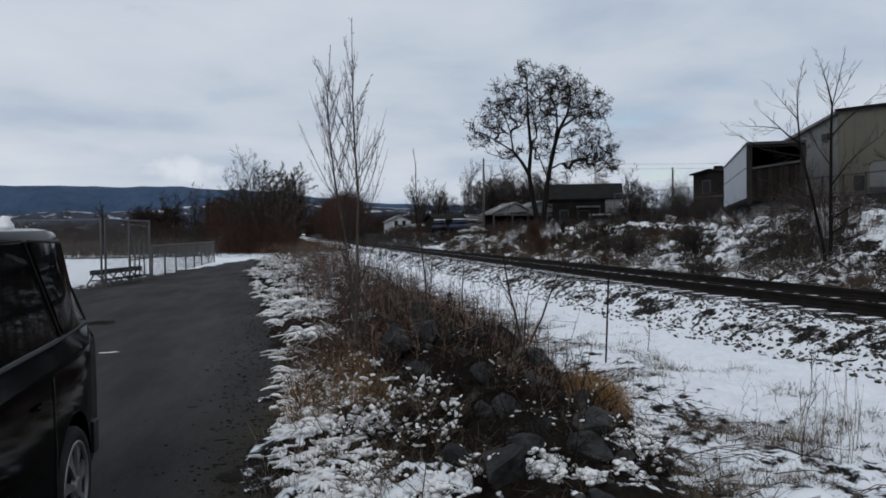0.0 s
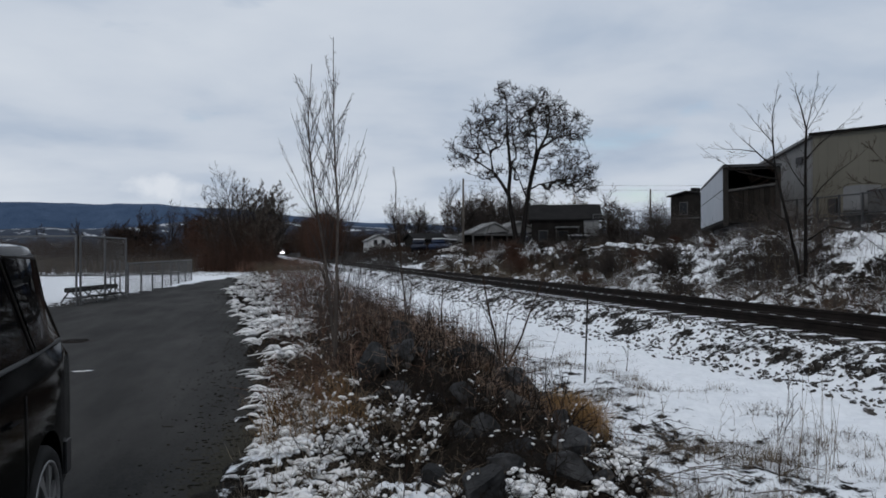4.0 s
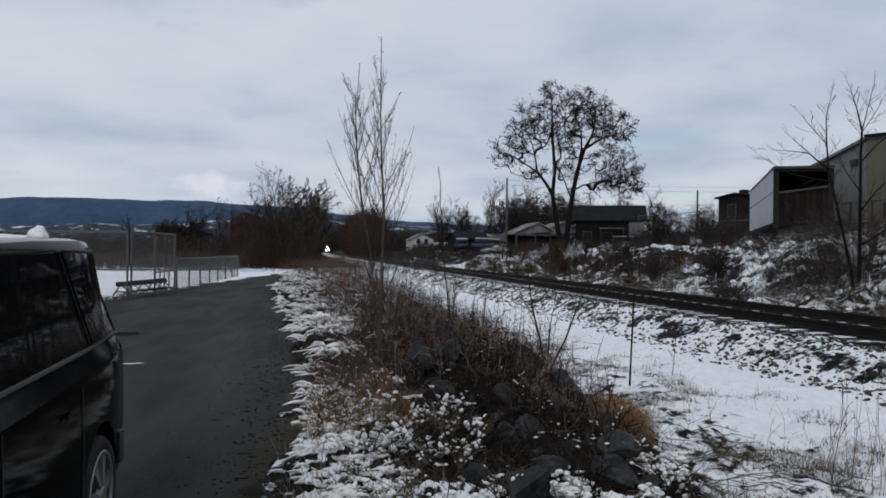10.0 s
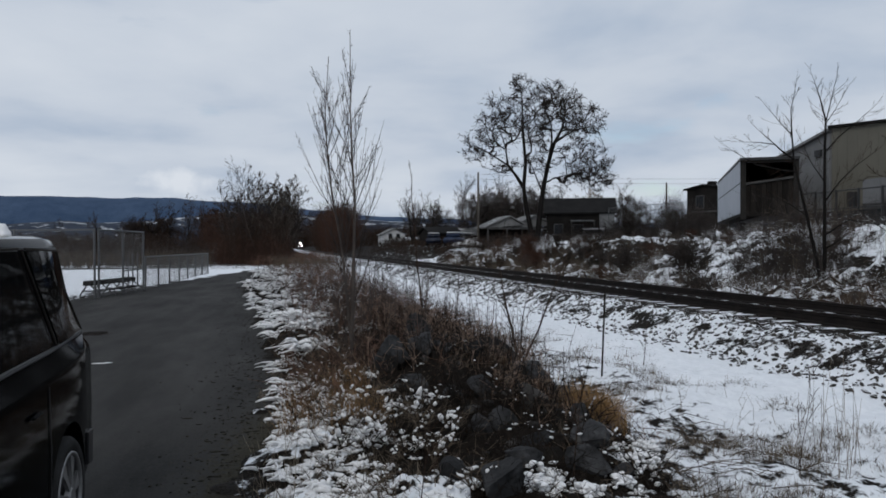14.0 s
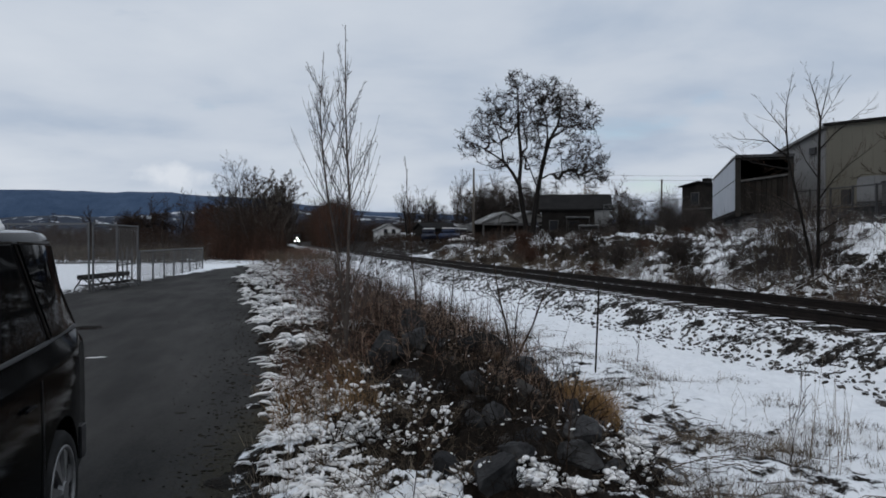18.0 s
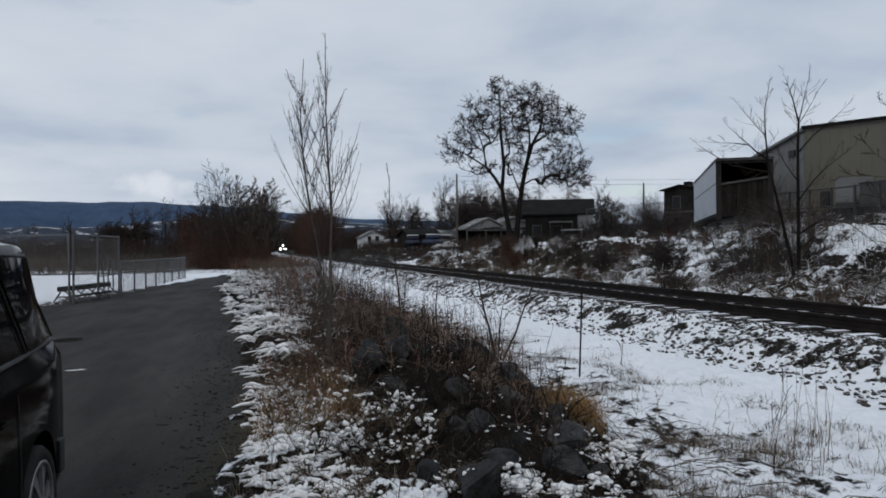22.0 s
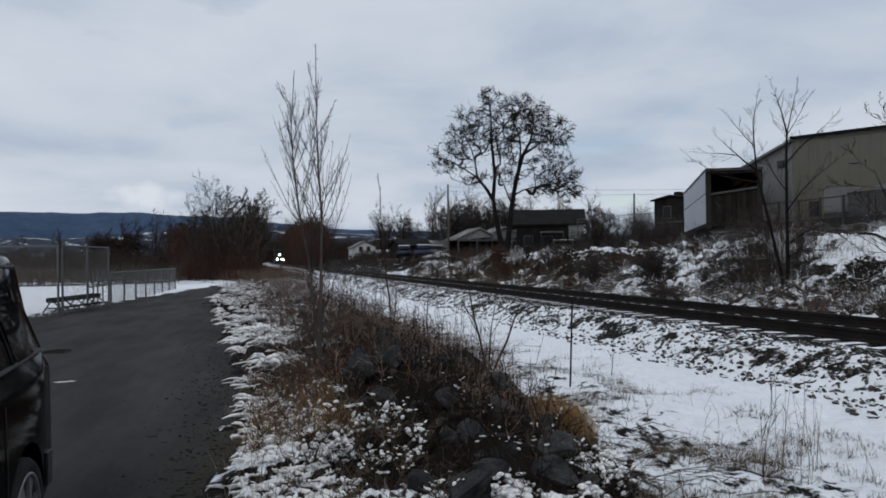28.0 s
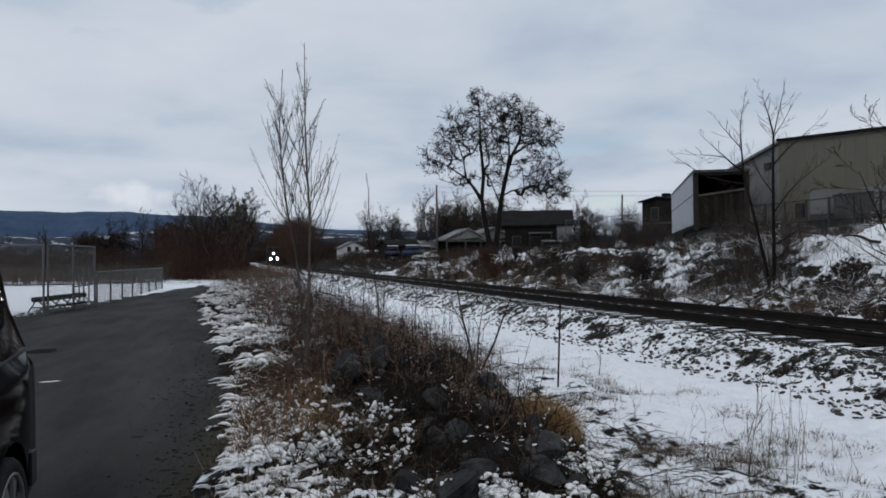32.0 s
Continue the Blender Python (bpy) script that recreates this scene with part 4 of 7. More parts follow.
def build_trees():
    g = ground_z
    # slim twin-stemmed poplar on the verge
    poplar((0.74, 8.7, g(0.74, 8.7)))
    # large spreading tree in the yards
    shade_tree((20.7, 63, 1.6))
    limb_tree("bank_tree", (14.0, 18.4, g(14, 18.4)), -37, 0.90,
              [([(-0.02, 0, -0.2), (-0.10, 0, 0.4), (-0.37, 0, 1.8), (-0.6, 0, 2.86), (-0.75, 0, 3.6), (-0.80, 0.05, 4.4), (-0.82, 0, 5.05), (-0.70, 0, 5.7)], 0.06),
               ([(0.05, 0, -0.2), (0.08, 0, 0.6), (0.08, 0, 2.1), (0.09, 0.05, 3.98), (0.12, 0, 4.65), (-0.02, 0, 5.3), (-0.18, 0, 5.85)], 0.068),
               ([(0.12, 0, 4.65), (0.25, 0, 5.25), (0.38, 0.05, 5.85)], 0.020), ([(0.12, 0, 4.6), (0.36, 0.1, 5.0), (0.58, 0.1, 5.4)], 0.016),
               ([(-0.75, 0, 3.6), (-1.08, -0.1, 3.86), (-1.3, -0.1, 4.1), (-1.7, -0.1, 4.5)], 0.034), ([(-1.25, -0.1, 4.05), (-1.7, -0.3, 4.12), (-2.2, -0.4, 4.15)], 0.018),
               ([(-0.66, 0, 3.2), (-1.1, -0.2, 3.28), (-1.75, -0.2, 3.45), (-2.2, -0.2, 3.75), (-2.55, -0.2, 4.0)], 0.028), ([(-0.79, 0, 4.3), (-1.1, 0.1, 4.7), (-1.4, 0.1, 5.1)], 0.018),
               ([(0.09, 0, 3.75), (0.45, 0.2, 4.2), (0.9, 0.3, 4.6), (1.23, 0.3, 4.9)], 0.026), ([(0.08, 0, 2.9), (-0.26, 0.2, 3.45), (-0.48, 0.2, 4.0)], 0.020),
               ([(0.08, 0, 2.3), (0.5, -0.2, 2.9), (0.9, -0.3, 3.3), (1.4, -0.3, 3.7)], 0.024), ([(-0.4, 0, 1.9), (-0.9, 0.2, 2.3), (-1.5, 0.2, 2.6)], 0.020),
               ([(0.06, 0, 1.3), (0.7, -0.3, 1.75), (1.4, -0.5, 1.6), (2.2, -0.7, 0.9)], 0.028), ([(-0.25, 0, 1.2), (-0.8, -0.3, 1.6), (-1.3, -0.4, 1.5)], 0.020), ([(0.07, 0, 0.9), (0.5, -0.4, 1.2), (1.1, -0.7, 1.1)], 0.022)],
              M_BARK, M_TWIG, "bare many-stemmed tree on the snowy bank", 21)
    tree("bank_tree", (13.9, 13.5, g(13.9, 13.5)), [(-0.10, 0.0, 4.0, 0.06), (-0.46, 0.15, 3.2, 0.045), (0.4, 0.1, 2.6, 0.04)], BANKTREE, 24, M_BARK, M_TWIG,
         "bare leaning tree on the snowy bank")
    # clump where the lane ends
    rnd = random.Random(31)
    for x, y, h in ((-3.9, 72, 6.0), (-3.2, 74, 7.0), (-2.6, 76, 7.9), (-2.1, 73, 7.6), (-1.5, 74, 7.2), (-1.0, 77, 7.0), (-0.5, 75, 6.4), (0.0, 78, 6.2), (-2.2, 80, 7.0), (0.4, 75, 5.4), (-4.6, 78, 4.6), (-0.2, 72, 5.4), (0.45, 76, 5.8)):
        tree("scrub_tree", (x, y, g(x, y)), [(rnd.uniform(-0.2, 0.1), 0, h, 0.10), (rnd.uniform(-0.3, 0.3), 0.1, h * 0.8, 0.07)], BUSHTREE if x < -1.8 else dict(BUSHTREE, leaf=0.35, leaves=3, leaf_size=0.10), int(x * 10 + y * 7), M_BIRCH, M_GREYTWIG if x < -1.8 else M_SCRUB,
             "bare grey scrub tree at the end of the lane", group="scrub trees at the lane's end")
    tree("scrub_tree", (0.5, 77, g(0.5, 77)), [(0.24, 0, 6.6, 0.10), (0.12, 0.1, 6.9, 0.07)], dict(BUSHTREE, leaf=0.5, leaves=3, leaf_size=0.11, **{"from": (0.45, 0.15, 0.1)}), 733, M_BIRCH, M_SCRUB,
         "bare grey scrub tree leaning towards the railway", group="scrub trees at the lane's end")
    # yard trees further off
    for x, y, h, tw in ((19.5, 118, 7, M_GREYTWIG), (23, 122, 6.5, M_GREYTWIG), (27, 120, 9.0, M_TWIG), (30.5, 125, 10.0, M_TWIG), (33, 118, 9.0, M_TWIG), (37, 122, 8.5, M_TWIG), (38.6, 85, 6.0, M_TWIG), (25, 150, 9, M_TWIG), (29, 116, 8, M_TWIG), (35, 126, 9.5, M_TWIG), (22, 130, 7.5, M_GREYTWIG), (40, 120, 7.5, M_TWIG), (32, 112, 7, M_TWIG)):
        tree("yard_tree", (x, y, 1.55), [(0, 0, h, 0.16), (0.25, 0, h * 0.8, 0.12)], BUSHTREE, int(x * 13 + y), M_BARK, tw, "bare round-headed tree among the yards", group="yard trees")
    tree("yard_tree", (41.6, 58, 2.1), [(0, 0, 6.0, 0.16), (-0.25, 0, 5, 0.12)], BUSHTREE, 77, M_BARK, M_TWIG, "bare tree behind the trailer", group="yard trees")
    for x, y, h, w in ((39.6, 86, 6.2, 2.6), (28.2, 112, 8.2, 3.6), (32.0, 118, 9.5, 4.2), (36.2, 116, 8.6, 3.6), (24.4, 128, 7.6, 3.0), (41.0, 118, 8.0, 3.2), (29.4, 96, 8.2, 3.0), (33.6, 98, 8.8, 3.2), (40.6, 101, 7.6, 3.0), (26.4, 100, 7.4, 2.6)):
        crown_tree("yard_tree", (x, y, 1.55), 0, [([(0, 0, -0.4), (0.1, 0, h * 0.25), (-0.1, 0.1, h * 0.5), (0.15, 0, h * 0.8)], 0.16), ([(0.1, 0, h * 0.2), (0.5, 0.2, h * 0.45), (0.8, 0.2, h * 0.7)], 0.09)],
                   [((0, 0, h * 0.62), (w, w, h * 0.36)), ((w * 0.3, 0, h * 0.5), (w * 0.9, w, h * 0.28))], 340, M_BARK, M_GREYTWIG, "bare round-headed tree among the yards", int(x * 7), 0.020, 7, 0.8, 0, 0.09)["group"] = "yard trees"
    yellow = dict(BUSHTREE, leaf=0.6, leaves=3, leaf_size=0.10)
    tree("yellow_tree", (35.6, 90, 1.6), [(0, 0, 6.0, 0.12), (0.15, 0, 5.2, 0.09)], yellow, 78, M_BARK, M_PALEGRASS, "small tree still holding yellow leaves behind the houses")
    # far left tree line, trees one can tell apart
    for x, y, h, w in ((-9, 110, 7.2, 1.7), (-16, 110, 6.0, 3.0), (-19.5, 112, 5.8, 2.4)):
        crown_tree("field_tree", (x, y, -0.05), 0, [([(0, 0, -0.4), (0.1, 0, h * 0.3), (-0.1, 0.1, h * 0.6), (0.1, 0, h * 0.85)], 0.14)],
                   [((0, 0, h * 0.62), (w, w, h * 0.36))], 200, M_BARK, M_TWIG, "dark bare tree at the field's edge", int(x * 7), 0.026, 5, 0.8, 2, 0.08)["group"] = "field trees"
    for x, y, h in ((-15.5, 110, 6.5), (-12.5, 112, 7.5), (-10.5, 108, 6.2), (-22, 118, 6.0), (-26, 120, 5.5), (-18.5, 115, 6.8), (-31, 120, 4.6)):
        tree("field_tree", (x, y, 0), [(0, 0, h, 0.14), (0.2, 0, h * 0.7, 0.1)], BUSHTREE, int(x * 11 + y), M_BARK, M_TWIG, "dark bare tree at the field's edge", group="field trees")


def thicket(name, box, count, h, mat, seed, label, r=0.02, spread=0.35, forks=5, z0=None, lean=0.15):
    """Scrub of many bare stems, each with a few forks."""
    rnd = random.Random(seed)
    sh = Shape()
    x0, x1, y0, y1 = box
    P = [(rnd.uniform(x0, x1), rnd.uniform(y0, y1)) for _ in range(count)]
    Z = land(np.array([p[0] for p in P]), np.array([p[1] for p in P]))[0]
    for (x, y), z in zip(P, Z):
        hh = h * rnd.uniform(0.45, 1.1)
        p = Vector((x, y, float(z) - 0.05))
        d = Vector((rnd.gauss(0, lean), rnd.gauss(0, lean), 1)).normalized()
        mid = p + d * hh * 0.5
        top = mid + (d + Vector((rnd.gauss(0, 0.15), rnd.gauss(0, 0.15), 0))) * hh * 0.5
        sh.tube([p, mid, top], [r, r * 0.7, r * 0.25], 3, cap=False)
        for _ in range(forks):
            t = rnd.uniform(0.15, 0.95)
            b = p.lerp(mid, t * 2) if t < 0.5 else mid.lerp(top, t * 2 - 1)
            e = b + Vector((rnd.gauss(0, spread), rnd.gauss(0, spread), rnd.uniform(0.05, 0.9) * spread * 1.4)) * hh * 0.5
            sh.tube([b, e], [r * 0.45, r * 0.18], 3, cap=False)
    return put(name, sh, mat, label=label, category="brush", kind="stuff")


def build_thickets():
    thicket("roadside_brush", (-6, 0.6, 66, 80), 500, 2.6, M_REDTWIG, 41, "dense red-brown brush where the lane ends", 0.02, 0.5, 9)
    thicket("roadside_brush", (-5, 0.6, 67, 80), 260, 4.6, M_TWIG, 62, "tall thin brush where the lane ends", 0.02, 0.4, 9)
    thicket("trackside_brush", (-9, 0.9, 88, 140), 1200, 6.0, M_REDTWIG, 44, "dense dark brush along the railway", 0.035, 0.4, 8)
    thicket("trackside_brush", (-14, 1.8, 150, 240), 900, 9, M_TWIG, 45, "tall dark scrub along the railway", 0.05, 0.4, 8)
    thicket("trackside_brush", (11.0, 16.5, 170, 230), 900, 10.5, M_REDTWIG, 42, "dense dark brush along the railway", 0.05, 0.4, 8)
    thicket("trackside_brush", (12.5, 21, 235, 320), 900, 14, M_TWIG, 46, "tall dark scrub along the railway", 0.07, 0.4, 8)
    thicket("far_woods", (-40, 60, 600, 660), 1500, 20, M_TWIG, 51, "dark woods where the railway bends away", 0.15, 0.4, 8)
    thicket("field_weeds", (-46, -5.5, 62, 82), 1700, 1.3, M_STRAW2, 66, "pale dead weeds beyond the ball field", 0.02, 0.45, 6)
    thicket("field_weeds", (-46, -5.5, 60, 80), 1500, 1.5, M_SCRUB, 72, "grey standing weeds beyond the ball field", 0.018, 0.35, 6)
    thicket("field_weeds", (-46, -5.5, 66, 84), 900, 2.2, M_GREYTWIG, 67, "grey dead brush beyond the ball field", 0.02, 0.45, 7)
    thicket("field_brush", (-70, -7, 84, 118), 3000, 3.2, M_TWIG, 43, "dark scrub at the far side of the snowy field", 0.04, 0.45, 8)
    thicket("bank_brush", (11.8, 17, 30, 62), 1100, 0.9, M_STRAW2, 47, "dry brush at the foot of the bank", 0.008, 0.4, 6)
    thicket("bank_brush", (16, 24, 30, 62), 900, 0.9, M_GREYTWIG, 48, "dry brush over the bank", 0.008, 0.4, 6)
    thicket("bank_brush", (12.5, 20, 17, 30), 380, 0.8, M_GREYTWIG, 49, "dry brush on the snowy bank", 0.006, 0.4, 6)
    thicket("verge_bush", (0.0, 2.5, 12, 32), 150, 0.85, M_ROSETWIG, 54, "bare rosy-brown bushes on the verge", 0.005, 0.42, 9)
    thicket("verge_bush", (0.6, 3.0, 11, 30), 260, 0.6, M_PALEROSE, 68, "pale rosy dead weeds on the verge", 0.004, 0.5, 9, lean=0.3)
    thicket("verge_bush", (0.3, 2.2, 12, 17), 110, 1.4, M_GREYTWIG, 55, "bare brown bushes round the poplar", 0.006, 0.4, 9)
    thicket("verge_bush", (0.3, 2.3, 13, 40), 170, 0.7, M_SNOWTWIG, 73, "snow-dusted weeds along the verge", 0.008, 0.5, 9, lean=0.4)
    thicket("verge_bush", (-0.6, 3.0, 32, 56), 300, 1.1, M_STRAW2, 56, "bare brown bushes on the verge", 0.010, 0.45, 8)
    thicket("trackside_weeds", (14.5, 24, 60, 135), 1500, 1.2, M_TWIG, 57, "brown scrub beyond the railway", 0.018, 0.5, 7)
    thicket("trackside_weeds", (-3, 5.2, 60, 130), 900, 1.0, M_ROSETWIG, 58, "brown scrub beside the railway", 0.015, 0.5, 7)
    thicket("far_woods", (19, 46, 180, 260), 1000, 5.6, M_TWIG, 76, "dark bare scrub behind the white house", 0.06, 0.45, 8)
    thicket("yard_brush", (15.5, 24, 124, 138), 420, 1.7, M_GREYTWIG, 77, "brown scrub before the white house", 0.03, 0.45, 7)
    thicket("far_woods", (24, 130, 165, 230), 1800, 4.5, M_TWIG, 59, "bare woods behind the houses", 0.06, 0.45, 8)
    thicket("far_woods", (-160, -20, 130, 170), 2200, 3.6, M_TWIG, 60, "bare woods beyond the ball field", 0.06, 0.45, 8)
    thicket("bank_brush", (12.5, 20, 9, 34), 2600, 0.5, M_SNOWTWIG, 61, "grey twigs over the snowy bank", 0.006, 0.5, 8)
    thicket("yard_brush", (15, 33, 64, 74), 500, 1.2, M_GREYTWIG, 52, "dry brush before the yards", 0.014, 0.45, 7)
    thicket("bank_brush", (11.6, 14.2, 13, 60), 900, 0.7, M_STRAW2, 53, "dead weeds at the foot of the bank", 0.005, 0.5, 6)
    thicket("bank_brush", (12.6, 15.4, 16, 22.5), 95, 1.3, M_GREYTWIG, 63, "bare brush round the tree on the bank", 0.006, 0.4, 8)
    thicket("bank_brush", (15.5, 20.5, 20.5, 26), 80, 1.2, M_GREYTWIG, 64, "dark bare brush along the top of the bank", 0.008, 0.45, 9)
    thicket("bank_brush", (12, 20, 10, 62), 1900, 0.36, M_STRAW2, 65, "dead weed stalks over the bank", 0.006, 0.6, 6, lean=0.5)
    thicket("bank_brush", (14.4, 15.8, 19.6, 22.4), 100, 2.6, M_GREYTWIG, 69, "tall bare brush before the trailer", 0.010, 0.40, 16)
    thicket("bank_brush", (14.6, 16.0, 19.6, 22.4), 45, 2.4, M_STRAW2, 70, "pale dead stalks before the trailer", 0.009, 0.40, 14)
    thicket("bank_brush", (11.9, 14.3, 10.5, 16), 210, 0.55, M_GREYTWIG, 74, "dense low dead brush at the foot of the bank", 0.006, 0.5, 9, lean=0.4)
    thicket("bank_brush", (12.0, 14.6, 12, 18), 170, 0.5, M_DULLRUST, 75, "rusty dead weeds at the foot of the bank", 0.006, 0.5, 8, lean=0.4)
    thicket("yard_brush", (25, 44, 56, 72), 1500, 2.2, M_DARKTWIG, 50, "dark brush behind the yard fence", 0.02, 0.45, 8)


def bank_shrub(x, y, h, mat, seed, label, n=46):
    """A low round bush of bare forking stems."""
    rnd = random.Random(seed)
    sh = Shape()
    for _ in range(n):
        a, q = rnd.uniform(0, 6.28), rnd.uniform(0.05, 0.75) * h
        e = Vector((math.cos(a) * q, math.sin(a) * q, h * rnd.uniform(0.5, 1.05) * (1.1 - 0.4 * q / h)))
        m = Vector((e.x * 0.4, e.y * 0.4, e.z * 0.6))
        sh.tube([Vector((e.x * 0.1, e.y * 0.1, -0.05)), m, e], [0.012, 0.009, 0.005], 3, cap=False)
        for _ in range(5):
            b = m.lerp(e, rnd.random())
            f = b + Vector((rnd.gauss(0, 0.2), rnd.gauss(0, 0.2), rnd.gauss(0.12, 0.15))) * h
            sh.tube([b, f], [0.006, 0.003], 3, cap=False)
    put("bank_shrub", sh, mat, label=label, category="shrub", group="shrubs of the bank", at=pose(x, y, ground_z(x, y)))


def build_shrubs():
    rnd = random.Random(71)
    kinds = ((M_REDTWIG, "low red-brown bare shrub on the bank"), (M_SNOWTWIG, "low snow-dusted bare shrub on the bank"), (M_GREYTWIG, "low grey bare shrub on the snowy bank"), (M_DARKTWIG, "low dark bare shrub on the snowy bank"))
    for i in range(66):
        y = rnd.uniform(19, 64)
        x = rnd.uniform(12.2, 19.5) if y > 32 else rnd.uniform(12.4, 18)
        mat, lab = kinds[0 if rnd.random() < (0.22 if y > 36 else 0.08) else rnd.choice((1, 2, 2, 2, 3))]
        bank_shrub(x, y, rnd.uniform(0.45, 1.0) * (1.15 if y > 36 else 0.85), mat, 500 + i, lab)


def build_logs():
    """Old poles and brush lying along the foot of the bank, snow on their tops."""
    rnd = random.Random(97)
    for i in range(60):
        y = rnd.uniform(15.5, 28) if i < 26 else rnd.uniform(12.5, 19)
        x = rnd.uniform(12.1, 14.4) if i % 4 or i > 26 else rnd.uniform(14.5, 17)
        n, r, a = rnd.uniform(0.5, 1.9), rnd.uniform(0.018, 0.05), radians(90 + rnd.gauss(10, 28))
        sh, pts = Shape(), []
        for k in range(5):
            u = (k / 4 - 0.5) * n
            px, py = x + math.cos(a) * u, y + math.sin(a) * u
            pts.append(Vector((px - x, py - y, ground_z(px, py) + r * 0.6 + rnd.uniform(0, 0.05))))
        sh.tube(pts, [r * q for q in (0.8, 1, 0.95, 0.85, 0.6)], 8)
        put("fallen_log", sh, M_TIE, label="dark fallen pole with snow along its top", category="log", group="logs on the bank", at=pose(x, y, 0), smooth=True)

    for x, y, h, mat, lab in ((14.6, 45, 1.3, M_REDTWIG, "round red-brown bare shrub at the foot of the bank"), (15.4, 48, 1.2, M_REDTWIG, "round red-brown bare shrub at the foot of the bank"), (13.6, 41, 1.0, M_REDTWIG, "round red-brown bare shrub at the foot of the bank"),
                              (29.0, 55, 3.3, M_GREYTWIG, "tall round grey bare bush in the yard"), (31.6, 56, 2.9, M_GREYTWIG, "tall round grey bare bush in the yard"), (15.0, 27.5, 1.2, M_GREYTWIG, "round grey bare shrub on the snowy bank"), (14.2, 31, 1.1, M_GREYTWIG, "round grey bare shrub on the snowy bank")):
        bank_shrub(x, y, h, mat, int(x * 31 + y), lab, 150 if h < 2 else 300)


build_logs()
build_trees()
build_thickets()
build_shrubs()


# ---- verge: rocks, weeds, snow ----
def boulder(name, at, size, seed, label, mat, flat=0.0):
    rnd = random.Random(seed)
    b = bmesh.new()
    bmesh.ops.create_icosphere(b, subdivisions=4, radius=1.0)
    cuts = []
    for _ in range(12):
        n = Vector((rnd.gauss(0, 1), rnd.gauss(0, 1), rnd.gauss(0, 0.8))).normalized()
        cuts.append((n, rnd.uniform(0.36, 0.70)))
    for v in b.verts:
        p = v.co.copy()
        for n, k in cuts:
            e = p.dot(n) - k
            if e > 0:
                p -= n * e
        p += p.normalized() * (0.05 * noise.noise(p * 1.4 + Vector((seed, 0, 0))) + 0.05 * noise.noise(p * 4 + Vector((0, seed, 0))) + 0.03 * noise.noise(p * 10 + Vector((seed, seed, 0))))
        v.co = Vector((p.x * size[0], p.y * size[1], p.z * size[2])) * 1.2
    ob = put(name, b, mat, label=label, category="rock", smooth=True, at=pose(*at, 0, 0, rnd.uniform(0, 360)), group="boulders of the verge")
    ob.data.set_sharp_from_angle(angle=radians(18))
    return ob


def scatter(rnd, n, box, keep):
    """Random places in a box, thinned by keep(x, y) in 0..1, with the ground's height."""
    out = []
    while len(out) < n:
        x, y = rnd.uniform(box[0], box[1]), rnd.uniform(box[2], box[3])
        if rnd.random() < keep(x, y):
            out.append((x, y))
    z = land(np.array([p[0] for p in out]), np.array([p[1] for p in out]))[0]
    return [(x, y, float(q)) for (x, y), q in zip(out, z)]


def build_rocks():
    rocks = [  # place, half sizes, how far it stands out of the ground
        ((1.22, 4.34), (0.20, 0.17, 0.15), 0.8), ((0.99, 4.55), (0.12, 0.10, 0.10), 0.15), ((1.86, 4.72), (0.19, 0.14, 0.10), 0.5),
        ((2.0, 5.05), (0.17, 0.15, 0.11), 0.1), ((1.88, 5.85), (0.15, 0.13, 0.155), 0.45), ((0.98, 7.2), (0.25, 0.2, 0.17), 0.85),
        ((2.10, 7.9), (0.24, 0.2, 0.17), 0.8), ((2.32, 7.3), (0.25, 0.18, 0.15), 0.75), ((1.72, 4.02), (0.14, 0.11, 0.09), 0.2),
        ((1.48, 4.62), (0.13, 0.11, 0.10), 0.3), ((2.15, 4.75), (0.13, 0.10, 0.09), 0.3), ((1.4, 5.5), (0.16, 0.15, 0.12), 0.3), ((1.1, 6.6), (0.16, 0.15, 0.11), 0.3),
        ((1.62, 6.2), (0.17, 0.14, 0.11), 0.3), ((1.5, 7.6), (0.2, 0.17, 0.12), 0.3), ((2.35, 6.3), (0.14, 0.12, 0.1), 0.3),
        ((1.25, 7.15), (0.17, 0.14, 0.13), 0.7), ((1.45, 8.3), (0.24, 0.2, 0.17), 0.7), ((1.75, 7.1), (0.16, 0.15, 0.12), 0.6), ((1.9, 6.6), (0.17, 0.14, 0.12), 0.5), ((1.35, 6.3), (0.15, 0.13, 0.11), 0.6),
        ((1.62, 5.6), (0.14, 0.12, 0.11), 0.6), ((1.65, 5.1), (0.15, 0.12, 0.11), 0.5), ((2.2, 5.6), (0.14, 0.11, 0.10), 0.5), 
        ((2.15, 6.9), (0.16, 0.13, 0.12), 0.6), ((1.0, 8.2), (0.17, 0.15, 0.12), 0.5), ((1.85, 8.8), (0.2, 0.18, 0.14), 0.5), ((2.45, 6.8), (0.13, 0.11, 0.09), 0.5), ((0.85, 6.75), (0.12, 0.11, 0.09), 0.5)]
    for i, (p, s, k) in enumerate(rocks):
        pale = i == 4
        boulder("boulder", (*p, ground_z(*p) + s[2] * k), s, 60 + i, "pale grey upright stone in the roadside pile" if pale else "dark grey angular boulder in the roadside pile", M_PALESTONE if pale else M_STONE)
    sh, rnd = Shape(), random.Random(8)
    for x, y, z in scatter(rnd, 260, (0.3, 2.8, 3.4, 10), lambda x, y: math.exp(-((x - 1.6) / 0.7) ** 2)):
        k = 0.012 + 0.04 * rnd.random() ** 3
        sh.blob((x, y, z + k * 0.2), (k * 1.3, k * 1.1, k * 0.8), rnd, 0.3)
    put("rubble", sh, M_RUBBLE, label="small dark stones of the roadside pile", category="stones", kind="stuff")


